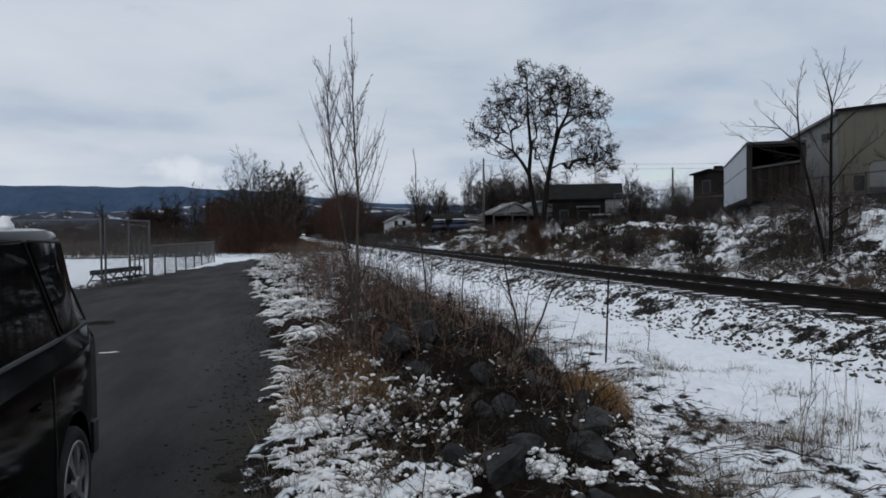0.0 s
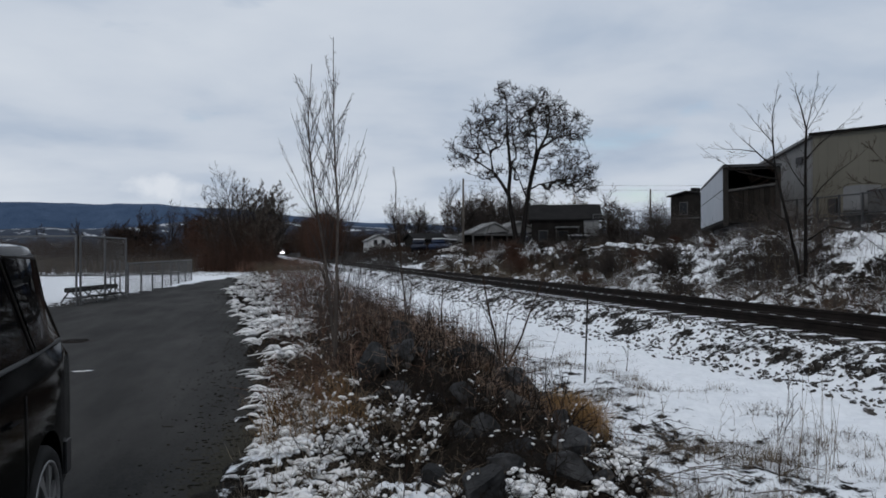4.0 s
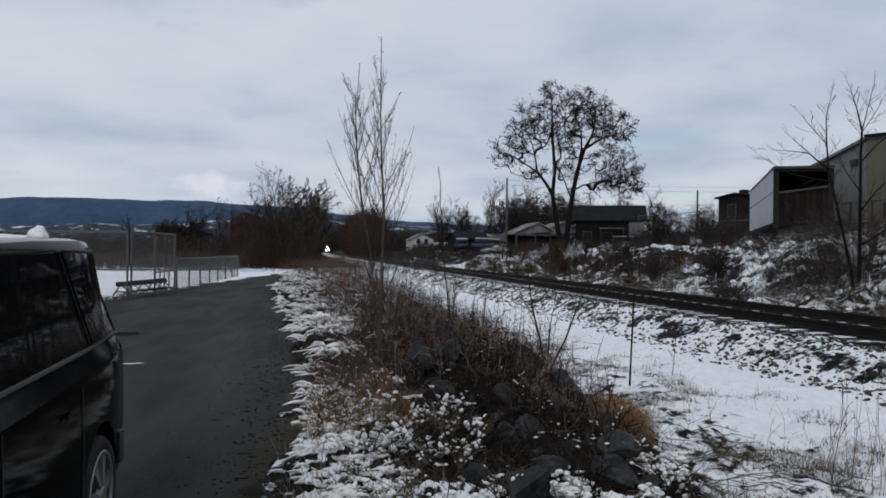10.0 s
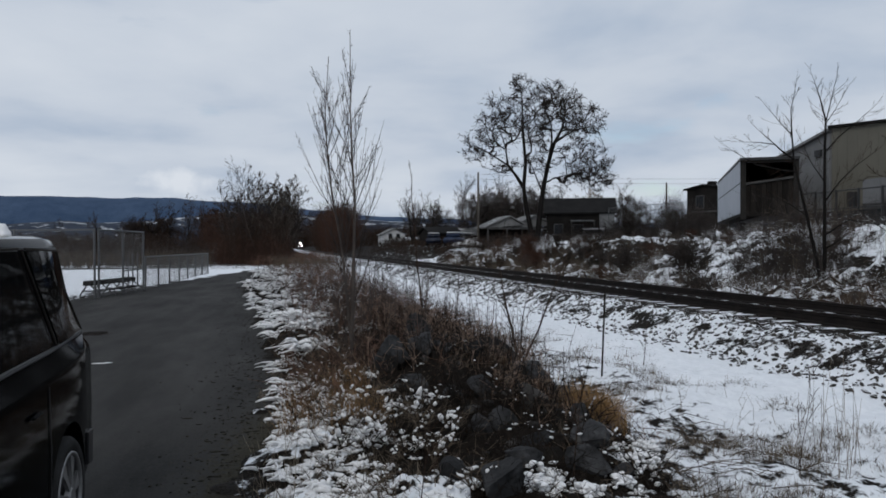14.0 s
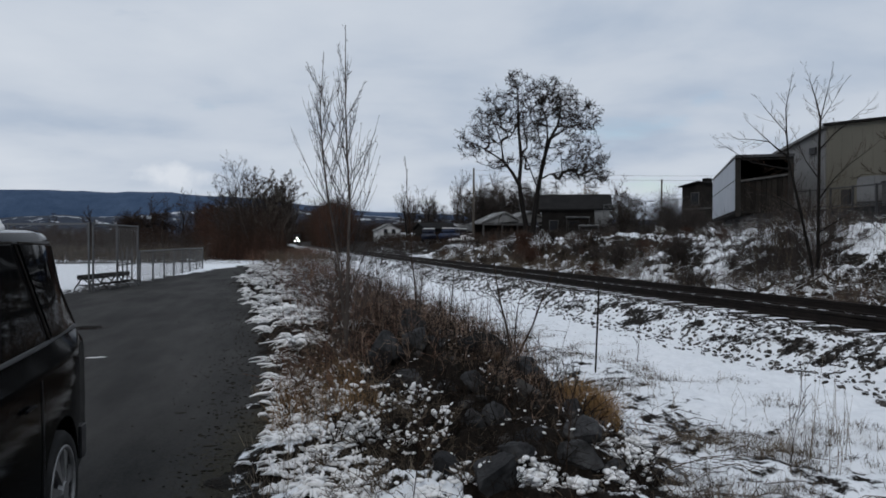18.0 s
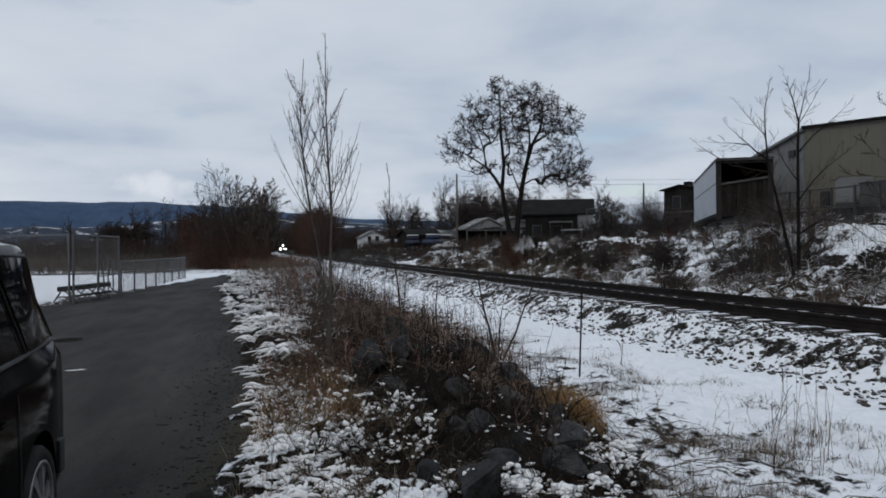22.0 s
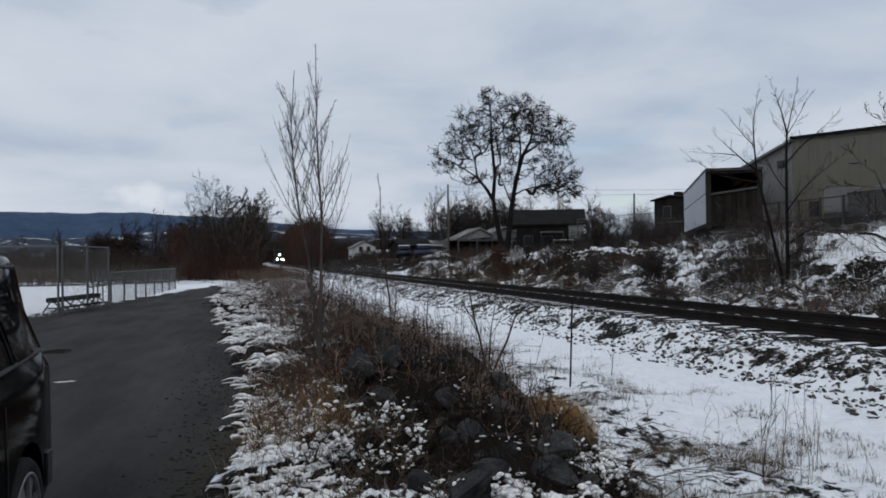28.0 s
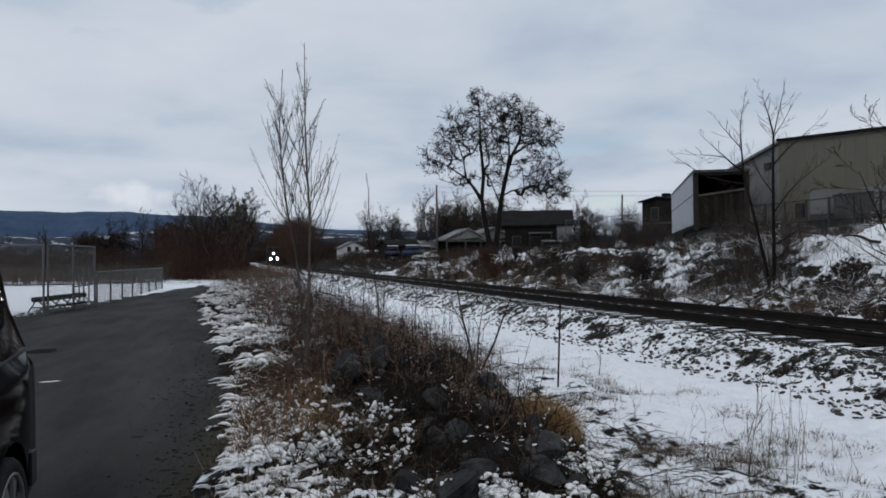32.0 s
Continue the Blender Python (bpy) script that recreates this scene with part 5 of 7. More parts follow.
M_RUBBLE = material("dark_rubble", (0.02, 0.02, 0.02), (0.075, 0.07, 0.066), 6, 0.9, 0.4, 40, vary=0.4, island=True)
M_GRIT = material("brown_grit", (0.012, 0.010, 0.008), (0.05, 0.042, 0.035), 6, 0.95, 0.2, 40, vary=0.5, island=True)
M_PALESTONE = material("pale_stone", (0.036, 0.034, 0.0325), (0.10, 0.093, 0.089), 4, 0.85, 0.5, 30)


build_rocks()


M_DIRT = material("dark_mud", (0.006, 0.0052, 0.004), (0.022, 0.018, 0.0125), 9, 0.95, 0.4, 60, vary=0.4, island=True)


def build_weeds():
    rnd = random.Random(12)
    # snow lodged on weeds along the road's edge and over the mound
    sh = Shape()
    def laden_tuft(x, y, z, n, reach, fat=1.0, lean=None):
        """Grass bent down under snow: arcs that spring from one root, to all sides or out over the road."""
        for _ in range(n):
            a = rnd.uniform(0, 6.28) if lean is None else math.pi + rnd.gauss(0, lean)
            r = reach * rnd.uniform(0.5, 1.2)
            h = reach * rnd.uniform(0.1, 0.45)
            k = reach * rnd.uniform(0.05, 0.10) * fat
            pts, rad = [], []
            for t in (0.0, 0.35, 0.7, 1.0):
                w = 0.12 * reach * t
                pts.append(Vector((x + math.cos(a) * r * t + rnd.gauss(0, w), y + math.sin(a) * r * t + rnd.gauss(0, w), z + 4 * h * t * (1 - t * 0.9) * 0.6)))
                rad.append(k * (0.8, 1.15 * rnd.uniform(0.6, 1.3), 0.9 * rnd.uniform(0.5, 1.4), 0.25)[len(rad)])
            sh.tube(pts, rad, 5)

    for x, y, z in scatter(rnd, 820, (-1.9, 2.6, 3.2, 46), lambda x, y: (x > float(road_right(y)) + (0.16 if y < 5 else 0.06)) * math.exp(-((x - float(road_right(y)) - 0.25) / (0.4 if y < 10 else 1.1)) ** 2) * (0.65 if y < 5.5 else 0.5 if y < 9.0 else 0.012)):
        laden_tuft(x, y, z, rnd.randint(4, 7), rnd.uniform(0.05, 0.14) * (1 if y < 10 else min(2.0, y / 9)), 1.5)
    # grass bent out over the asphalt
    for y in np.arange(3.3, 26, 0.11):
        crowd = float(value_noise(0.0, y, 0.5, 52))
        if rnd.random() < (0.6 if y < 5.5 else 0.95 if y < 9.5 else 0.62 if crowd > -0.05 else 0.10):
            laden_tuft(float(road_right(y)) + rnd.uniform(0.0, 0.18 if y < 7.5 else 0.40), y, 0.04, rnd.randint(2, 4), rnd.uniform(0.05, 0.11) if y < 4.7 else rnd.uniform(0.07, 0.18) if y < 7.5 else rnd.uniform(0.12, 0.32), rnd.uniform(0.6, 1.1) * (1 if y < 7.5 else 0.75), 1.0)
    for _ in range(5):
        laden_tuft(-0.12 + rnd.gauss(0, 0.04), 5.7 + rnd.gauss(0, 0.05), 0.03, rnd.randint(2, 3), rnd.uniform(0.07, 0.13), 1.0, 0.5)
    # tussocks further along, each a heap of bent stems under snow
    for x, y, z in scatter(rnd, 60, (-1.9, 2.2, 10, 46), lambda x, y: (x > float(road_right(y)) + 0.15) * math.exp(-((x - float(road_right(y)) - 0.7) / 0.7) ** 2)):
        for _ in range(3):
            laden_tuft(x + rnd.gauss(0, 0.12), y + rnd.gauss(0, 0.2), z + rnd.uniform(0.02, 0.20), rnd.randint(6, 10), rnd.uniform(0.22, 0.46), rnd.uniform(0.5, 0.9))
    put("snow_clumps", sh, M_SNOW, label="grass bent under fresh snow along the verge", category="snow", kind="stuff", smooth=True)
    sh = Shape()
    stems, pale = Shape(), Shape()

    def sleeve(pts, r):
        """Snow lodged along a stem in uneven broken lumps."""
        for p, e in zip(pts[:-1], pts[1:]):
            d = e - p
            for k in range(max(1, int(d.length / (r * 2.2)))):
                if rnd.random() < 0.78:
                    q = r * rnd.uniform(0.5, 1.2)
                    c = p + d * rnd.random() + Vector((rnd.gauss(0, 0.25), rnd.gauss(0, 0.25), 0.3)) * r
                    if rnd.random() < 0.55:
                        for _ in range(3):
                            k2 = q * rnd.uniform(0.5, 1.0)
                            sh.blob(c + Vector((rnd.gauss(0, 0.7), rnd.gauss(0, 0.7), rnd.gauss(0, 0.35))) * q, (k2 * rnd.uniform(0.8, 1.5), k2 * rnd.uniform(0.8, 1.5), k2 * rnd.uniform(0.6, 1.0)), rnd, 0.3)
                        continue
                    u = d.normalized() * q * rnd.uniform(0.9, 2.2) + Vector((rnd.gauss(0, 0.3), rnd.gauss(0, 0.3), rnd.gauss(0, 0.2))) * q
                    sh.tube([c - u, c - u * 0.5, c + u * 0.4 + Vector((0, 0, 0.15 * q)), c + u], [q * 0.3, q * rnd.uniform(0.7, 1), q * rnd.uniform(0.6, 1.1), q * 0.3], 6)

    def snowy_shrub(x, y, h, n, r, laden, wood):
        """Stems that arch from one root; a share of them laden with snow along the upper part."""
        z = ground_z(x, y) - 0.02
        for _ in range(n):
            a, reach, hh = rnd.uniform(0, 6.28), h * rnd.uniform(0.25, 1.1), h * rnd.uniform(0.5, 1.1)
            ca, sa = math.cos(a), math.sin(a)
            pts = [Vector((x + ca * reach * t, y + sa * reach * t, z + hh * (1.5 * t - 0.55 * t * t))) + Vector((rnd.gauss(0, 0.03), rnd.gauss(0, 0.03), 0)) * h * (t > 0) for t in (0, 0.25, 0.5, 0.75, 1.0)]
            wood.tube(pts, [0.0042, 0.0036, 0.003, 0.0024, 0.0015], 3, cap=False)
            heavy = rnd.random() < laden
            if heavy:
                sleeve(pts[rnd.randint(1, 3):], r * rnd.uniform(0.55, 1.0))
            for _ in range(3):
                b = pts[rnd.randint(1, 4)]
                e = b + Vector((rnd.gauss(0, 0.28), rnd.gauss(0, 0.28), rnd.gauss(0.18, 0.16))) * h
                wood.tube([b, e], [0.0026, 0.0014], 3, cap=False)
                if heavy and rnd.random() < 0.6:
                    sleeve([b.lerp(e, 0.35), e], r * rnd.uniform(0.4, 0.8))

    for x, y, z in scatter(rnd, 26, (0.1, 1.35, 4.9, 6.7), lambda x, y: math.exp(-((x - 0.74) / 0.34) ** 2 - ((y - 5.75) / 0.5) ** 2)):
        snowy_shrub(x, y, rnd.uniform(0.14, 0.27), 9, 0.021, 0.38, rnd.choice((pale, stems)))
    for x, y, z in scatter(rnd, 16, (0.1, 1.2, 4.1, 5.3), lambda x, y: math.exp(-((x - 0.55) / 0.35) ** 2)):
        snowy_shrub(x, y, rnd.uniform(0.08, 0.15), 8, 0.015, 0.4, pale)
    for x, y, z in scatter(rnd, 80, (0.6, 2.6, 4.5, 10.5), lambda x, y: 1):
        snowy_shrub(x, y, rnd.uniform(0.12, 0.30), 6, 0.011, 0.06, stems)
    for x, y, z in scatter(rnd, 46, (-0.1, 1.0, 6.3, 13), lambda x, y: math.exp(-((x - 0.3) / 0.35) ** 2)):
        snowy_shrub(x, y, rnd.uniform(0.14, 0.30), 8, 0.013, 0.22, rnd.choice((pale, stems)))
    for x, y, z in scatter(rnd, 60, (-1.6, 2.4, 12, 44), lambda x, y: (x > float(road_right(y)) + 0.15) * math.exp(-((x - float(road_right(y)) - 0.8) / 0.8) ** 2)):
        snowy_shrub(x, y, rnd.uniform(0.3, 0.6), 9, 0.011 + 0.0008 * y, 0.26, stems)
    put("shrub_stems", stems, M_DARKTWIG, label="dark thin stems of low shrubs", category="brush", kind="stuff")
    put("shrub_stems", pale, M_STRAW2, label="dull straw-coloured stems under snow", category="brush", kind="stuff")
    put("snow_clumps", sh, M_SNOW, label="snow caught along low brush over the rocks", category="snow", kind="stuff", smooth=True)
    sh = Shape()
    for cx, cy, n, r in ((1.5, 4.42, 16, 0.13), (1.62, 4.62, 9, 0.10), (0.80, 4.25, 12, 0.14), (0.55, 4.0, 12, 0.18), (2.05, 4.5, 10, 0.1), (0.35, 4.3, 9, 0.18), (2.35, 4.85, 12, 0.13), (2.55, 5.3, 14, 0.16), (1.72, 4.3, 10, 0.08), (2.2, 5.25, 6, 0.08)):
        for q in range(n * 4):
            x, y = rnd.gauss(cx, r * 0.55), rnd.gauss(cy, r * 0.55)
            z, k = ground_z(x, y) + rnd.uniform(0.01, 0.08), rnd.uniform(0.009, 0.024)
            sh.lump((x, y, z), (k * rnd.uniform(0.9, 1.6), k * rnd.uniform(0.9, 1.4), k * rnd.uniform(0.6, 0.9)), rnd)
            if q % 8 == 0:
                laden_tuft(x, y, z - 0.02, rnd.randint(2, 4), rnd.uniform(0.05, 0.09), 1.8)
    put("snow_clumps", sh, M_SNOW, label="soft lumps of snow between the boulders", category="snow", kind="stuff", smooth=True)

    def stalks(name, pts, h, mat, label, r=0.003, forks=3, lean=0.25, spread=0.3):
        s2 = Shape()
        for x, y, z in pts:
            hh = h * rnd.uniform(0.5, 1.2)
            p = Vector((x, y, z - 0.02))
            t = p + Vector((rnd.gauss(0, lean), rnd.gauss(0, lean), 1)).normalized() * hh
            m = p.lerp(t, 0.5) + Vector((rnd.gauss(0, 0.03), rnd.gauss(0, 0.03), 0))
            s2.tube([p, m, t], [r, r * 0.8, r * 0.4], 3, cap=False)
            for _ in range(forks):
                b = m.lerp(t, rnd.random())
                e = b + Vector((rnd.gauss(0, spread), rnd.gauss(0, spread), rnd.uniform(0, spread * 1.3))) * hh * 0.6
                s2.tube([b, e], [r * 0.6, r * 0.3], 3, cap=False)
        put(name, s2, mat, label=label, category="brush", kind="stuff")

    def tuft(pts, name, h, mat, label, n=26, w=0.004, lean=0.5):
        s2 = Shape()
        for x, y, z in pts:
            for _ in range(n):
                a = rnd.uniform(0, 6.28)
                q = rnd.random() * lean * h
                bx, by = x + rnd.gauss(0, 0.05), y + rnd.gauss(0, 0.05)
                s2.blade((bx, by, z - 0.01), (bx + math.cos(a) * q, by + math.sin(a) * q, z + h * rnd.uniform(0.4, 1.1)), w)
        put(name, s2, mat, label=label, category="grass", kind="stuff")

    def patchy(x, y):
        """Where the dead grass of the strip shows through: uneven beds, thinning away from the rocks."""
        k = float(value_noise(x, y, 0.55, 41)) + 0.6 * float(value_noise(x, y, 0.22, 42))
        return max(0.0, min(1.0, 2.2 * (k - 0.12))) * math.exp(-((x - 3.0) / 1.35) ** 2) * (1 if y < 9 else 0.6)

    on_mound = lambda x, y: math.exp(-((x - 1.5) / 0.9) ** 2)
    tuft(scatter(rnd, 500, (0.2, 2.9, 3.8, 10), on_mound), "leaf_litter", 0.03, M_LITTER, "dark dead leaves and twigs between the rocks", 8, 0.008, 2.0)
    stalks("mound_brush", scatter(rnd, 520, (-0.3, 3.2, 5.6, 11), on_mound), 0.30, M_DARKTWIG, "dark tangled dead weeds over the rocks", 0.0035, 5, 0.5, 0.45)
    stalks("mound_brush", scatter(rnd, 300, (0.0, 2.4, 8.5, 15), on_mound), 0.5, M_TWIG, "brown dead weeds on the verge", 0.0035, 5, 0.3, 0.35)
    stalks("mound_brush", scatter(rnd, 190, (0.0, 1.4, 6.6, 13), lambda x, y: 1), 0.42, M_ROSETWIG, "rosy brown dead weeds beside the road", 0.003, 6, 0.25, 0.3)
    stalks("verge_weeds", scatter(rnd, 640, (-1.6, 4.0, 11, 48), lambda x, y: (x > float(road_right(y)) + 0.5) * math.exp(-((x - 1.0) / 1.5) ** 2)), 0.6, M_ROSETWIG, "brown weeds along the verge", 0.004, 5, 0.25, 0.35)
    stalks("verge_weeds", scatter(rnd, 400, (-1.6, 3.5, 11, 48), lambda x, y: (x > float(road_right(y)) + 0.3) * math.exp(-((x - 0.6) / 1.3) ** 2)), 0.36, M_SNOWTWIG, "snow-dusted weeds along the verge", 0.006, 6, 0.4, 0.45)
    stalks("verge_weeds", scatter(rnd, 700, (-0.2, 1.6, 3.6, 11), lambda x, y: (x > 0.0) * math.exp(-((x - 0.4) / 0.4) ** 2)), 0.14, M_STRAW2, "low dead weeds beside the road", 0.003, 4, 0.7, 0.5)
    tuft(scatter(rnd, 46, (2.36, 2.66, 5.8, 6.25), lambda x, y: 1), "grass_tuft", 0.30, M_GOLD, "rusty golden tuft of dry grass by the rocks", 40, 0.003, 0.75)
    tuft(scatter(rnd, 34, (1.7, 2.35, 5.8, 7.4), lambda x, y: 1), "grass_tuft", 0.2, M_DULLRUST, "dull rusty grass among the rocks", 14, 0.003, 1.3)
    stalks("mound_brush", scatter(rnd, 230, (0.1, 2.0, 6.4, 12), on_mound), 0.34, M_PALEROSE, "pale tan dead weeds over the rocks", 0.003, 5, 0.4, 0.4)
    stalks("mound_brush", scatter(rnd, 240, (1.2, 3.2, 8.0, 14), lambda x, y: 1), 0.40, M_PALEROSE, "pale tan dead weeds behind the rocks", 0.0042, 6, 0.35, 0.4)
    stalks("mound_brush", scatter(rnd, 150, (1.6, 2.8, 5.4, 8.5), lambda x, y: 1), 0.24, M_PALEROSE, "short tan dead weeds beside the boulders", 0.003, 5, 0.6, 0.45)
    tuft(scatter(rnd, 60, (1.7, 2.7, 5.3, 8.5), lambda x, y: 1), "grass_tuft", 0.16, M_STRAW2, "dull dry grass between the boulders", 14, 0.0035, 1.3)
    stalks("mound_stems", scatter(rnd, 60, (0.5, 2.6, 7.0, 12), lambda x, y: 1), 0.85, M_BIRCH, "pale grey upright stems among the weeds", 0.004, 4, 0.12, 0.25)
    tuft(scatter(rnd, 64, (0.0, 0.75, 5.9, 8.4), lambda x, y: 1), "grass_tuft", 0.25, M_RUST_GRASS, "rusty dry grass beside the road", 18, 0.004, 1.0)
    tuft(scatter(rnd, 50, (0.0, 1.3, 6.6, 12), lambda x, y: 1), "grass_tuft", 0.26, M_DULLRUST, "dull rusty grass beside the road", 14, 0.003, 0.9)
    tuft(scatter(rnd, 330, (2.2, 5.0, 4.0, 16), patchy), "field_grass", 0.13, M_PALEGRASS, "pale dead grass standing out of the snow", 9, 0.0025, 0.9)
    tuft(scatter(rnd, 2300, (2.3, 6.0, 4.0, 20), patchy), "field_grass", 0.05, M_TWIG, "dark grass tips lying on the snow", 5, 0.003, 2.2)
    tuft(scatter(rnd, 160, (-0.2, 0.9, 3.8, 11), lambda x, y: 1), "field_grass", 0.14, M_PALEGRASS, "pale dead grass standing out of the snow", 12, 0.003, 0.9)
    tuft(scatter(rnd, 2300, (2.4, 6.2, 3.8, 15), patchy), "lying_straw", 0.035, M_STRAW2, "flattened dull straw over the snow", 4, 0.003, 5.0)
    stalks("tall_weeds", scatter(rnd, 16, (3.52, 4.0, 4.5, 5.1), lambda x, y: 1), 0.72, M_PALEGRASS, "tall pale dead weeds in the snow", 0.0022, 2, 0.14, 0.10)
    stalks("tall_weeds", scatter(rnd, 70, (2.7, 4.4, 4.4, 7.6), lambda x, y: 1), 0.28, M_PALEGRASS, "pale dead weeds in the snow", 0.002, 3, 0.3, 0.2)
    # single saplings and a marker stake
    for x, y, st, seed in ((2.65, 8.6, [(-0.16, 0, 1.55, 0.017), (-0.02, 0, 1.0, 0.012), (0.40, 0.05, 1.6, 0.014)], 81),
                           (3.6, 16.2, [(0.0, 0, 1.15, 0.016)], 83), (2.05, 11.4, [(0.05, 0, 0.9, 0.012), (-0.3, 0, 0.8, 0.01)], 84),
                           (4.6, 9.5, [(0.02, 0, 0.5, 0.006)], 85), (3.4, 4.7, [(0.0, 0, 0.72, 0.004)], 86), (0.72, 4.2, [(0.02, 0, 0.7, 0.004)], 87), (1.75, 4.6, [(0.0, 0, 0.75, 0.005)], 88),
                           (1.7, 9.6, [(0.1, 0, 0.9, 0.009), (-0.2, 0, 0.8, 0.008)], 89), (0.9, 10.4, [(0.1, 0, 1.1, 0.009), (-0.2, 0, 1.0, 0.008)], 90), (1.4, 11.0, [(0.0, 0, 1.2, 0.009), (-0.2, 0, 0.9, 0.008)], 91)):
        tree("sapling", (x, y, ground_z(x, y)), st, SAPLING, seed, M_TWIG, M_TWIG, "thin bare sapling standing out of the snow", "sapling", "saplings of the verge", 0.03)
    # one tall straight whip
    whip = thing("sapling", (2.88, 16.3, ground_z(2.88, 16.3)), "tall straight leafless sapling standing out of the snow", "sapling", "saplings of the verge")
    stem, twigs = Shape(), Shape()
    way = [Vector((-0.032 * i + rnd.gauss(0, 0.012), rnd.gauss(0, 0.01), -0.05 + 0.375 * i)) for i in range(10)]
    stem.tube(way, [0.019 - 0.0016 * i for i in range(10)], 5, cap=False)
    for i in range(1, 9):
        for _ in range(4):
            b = way[i].lerp(way[i + 1], rnd.random())
            a, n = rnd.uniform(0, 6.28), rnd.uniform(0.12, 0.42) * (1.1 - 0.08 * i)
            m = b + Vector((math.cos(a) * 0.30, math.sin(a) * 0.30, 0.75)) * n
            twigs.tube([b, m, m + Vector((math.cos(a) * 0.1, math.sin(a) * 0.1, 0.6)) * n * 0.7], [0.004, 0.003, 0.002], 3, cap=False)
    put("trunk", stem, M_TWIG, whip, smooth=True)
    put("crown", twigs, M_TWIG, whip)
    s2 = Shape()
    s2.box((0, 0, 0.45), (0.016, 0.006, 1.1))
    s2.box((0, 0.008, 0.45), (0.006, 0.016, 1.1))
    put("marker_stake", s2, M_RAIL, label="dark steel marker stake in the snow", category="stake", at=pose(3.66, 8.64, ground_z(3.66, 8.64), 0, 3, 20))
    stalks("mound_brush", scatter(rnd, 420, (0.8, 2.7, 4.0, 6.0), on_mound), 0.17, M_DARKTWIG, "dark bent stems between the boulders", 0.003, 4, 1.0, 0.6)
    stalks("mound_brush", scatter(rnd, 170, (0.8, 2.8, 4.0, 7.0), on_mound), 0.17, M_STRAW2, "dull bent grass between the boulders", 0.0026, 3, 1.2, 0.6)
    s2 = Shape()
    for x, y, z in scatter(rnd, 85, (0.7, 2.5, 4.1, 9.0), on_mound):
        for _ in range(rnd.randint(1, 3)):
            k = 0.004 + 0.013 * rnd.random() ** 2
            s2.blob((x + rnd.gauss(0, 0.03), y + rnd.gauss(0, 0.03), z + rnd.uniform(0, 0.10)), (k * rnd.uniform(0.8, 2.4), k * rnd.uniform(0.8, 2.0), k * 0.6), rnd, 0.3)
    put("snow_flecks", s2, M_SNOW, label="flecks of snow lodged among stems and stones", category="snow", kind="stuff", smooth=True)
    stalks("mound_stems", scatter(rnd, 150, (0.8, 2.6, 5.4, 10), on_mound), 0.55, M_DARKTWIG, "dark upright stems among the rocks", 0.0045, 3, 0.14, 0.2)
    s2 = Shape()
    for x, y, z in scatter(rnd, 80, (2.2, 3.4, 3.9, 6.4), lambda x, y: 1):
        a, n = rnd.gauss(0.6, 0.7), rnd.uniform(0.15, 0.5)
        p, q = Vector((x, y, z + 0.02)), (x + math.cos(a) * n, y - math.sin(a) * n)
        e = Vector((q[0], q[1], ground_z(*q) + 0.015))
        s2.tube([p, p.lerp(e, 0.5) + Vector((0, 0, rnd.uniform(0.01, 0.06))), e], [0.004, 0.0035, 0.002], 3, cap=False)
    put("fallen_stalks", s2, M_STRAW2, label="fallen dead stalks on the snow beside the rocks", category="brush", kind="stuff")
    s2 = Shape()
    for _ in range(420):
        y = 3.2 + 9 * rnd.random() ** 1.7
        x = float(road_right(y)) - abs(rnd.gauss(0, 0.33))
        k = 0.005 + 0.024 * rnd.random() ** 2
        s2.blob((x, y, float(road_height(np.array(x), np.array(y))[0]) + 0.001), (k * rnd.uniform(0.8, 2.0), k * rnd.uniform(0.7, 1.2), 0.005), rnd, 0.45)
    put("road_dirt", s2, M_DIRT, label="thin cakes of dark mud on the asphalt's edge", category="mud", kind="stuff")
    s2 = Shape()
    for _ in range(2600):
        y = 3.3 + 30 * rnd.random() ** 2
        x = float(road_right(y)) - abs(rnd.gauss(0, 0.42)) + 0.05
        k = 0.003 + 0.009 * rnd.random() ** 3
        s2.blob((x, y, 0.008), (k * 1.4, k * 1.2, k * 0.7), rnd, 0.3)
    put("road_grit", s2, M_GRIT, label="brown grit and clods along the road's edge", category="stones", kind="stuff")
    s2 = Shape()
    s2.tube([Vector((0, 0, 0)), Vector((0, 0, 0.03))], [0.36, 0.36], 28)
    for i in range(-3, 4):
        s2.box((0, i * 0.09, 0.034), (0.5 - abs(i) * 0.05, 0.03, 0.012))
    put("drain_cover", s2, M_RAIL, label="dark iron drain cover in the asphalt", category="drain cover", at=pose(-3.44, 15.6, -0.024))
    s2 = Shape()
    s2.blob((0, 0, 0), (0.10, 0.05, 0.012), rnd, 0.3)
    s2.blob((0.1, 0.02, 0), (0.07, 0.03, 0.01), rnd, 0.3)
    put("snow_patch", s2, M_SNOW, label="small patch of snow on the asphalt", category="snow", at=pose(-2.47, 11.5, 0.012), smooth=True)


build_weeds()


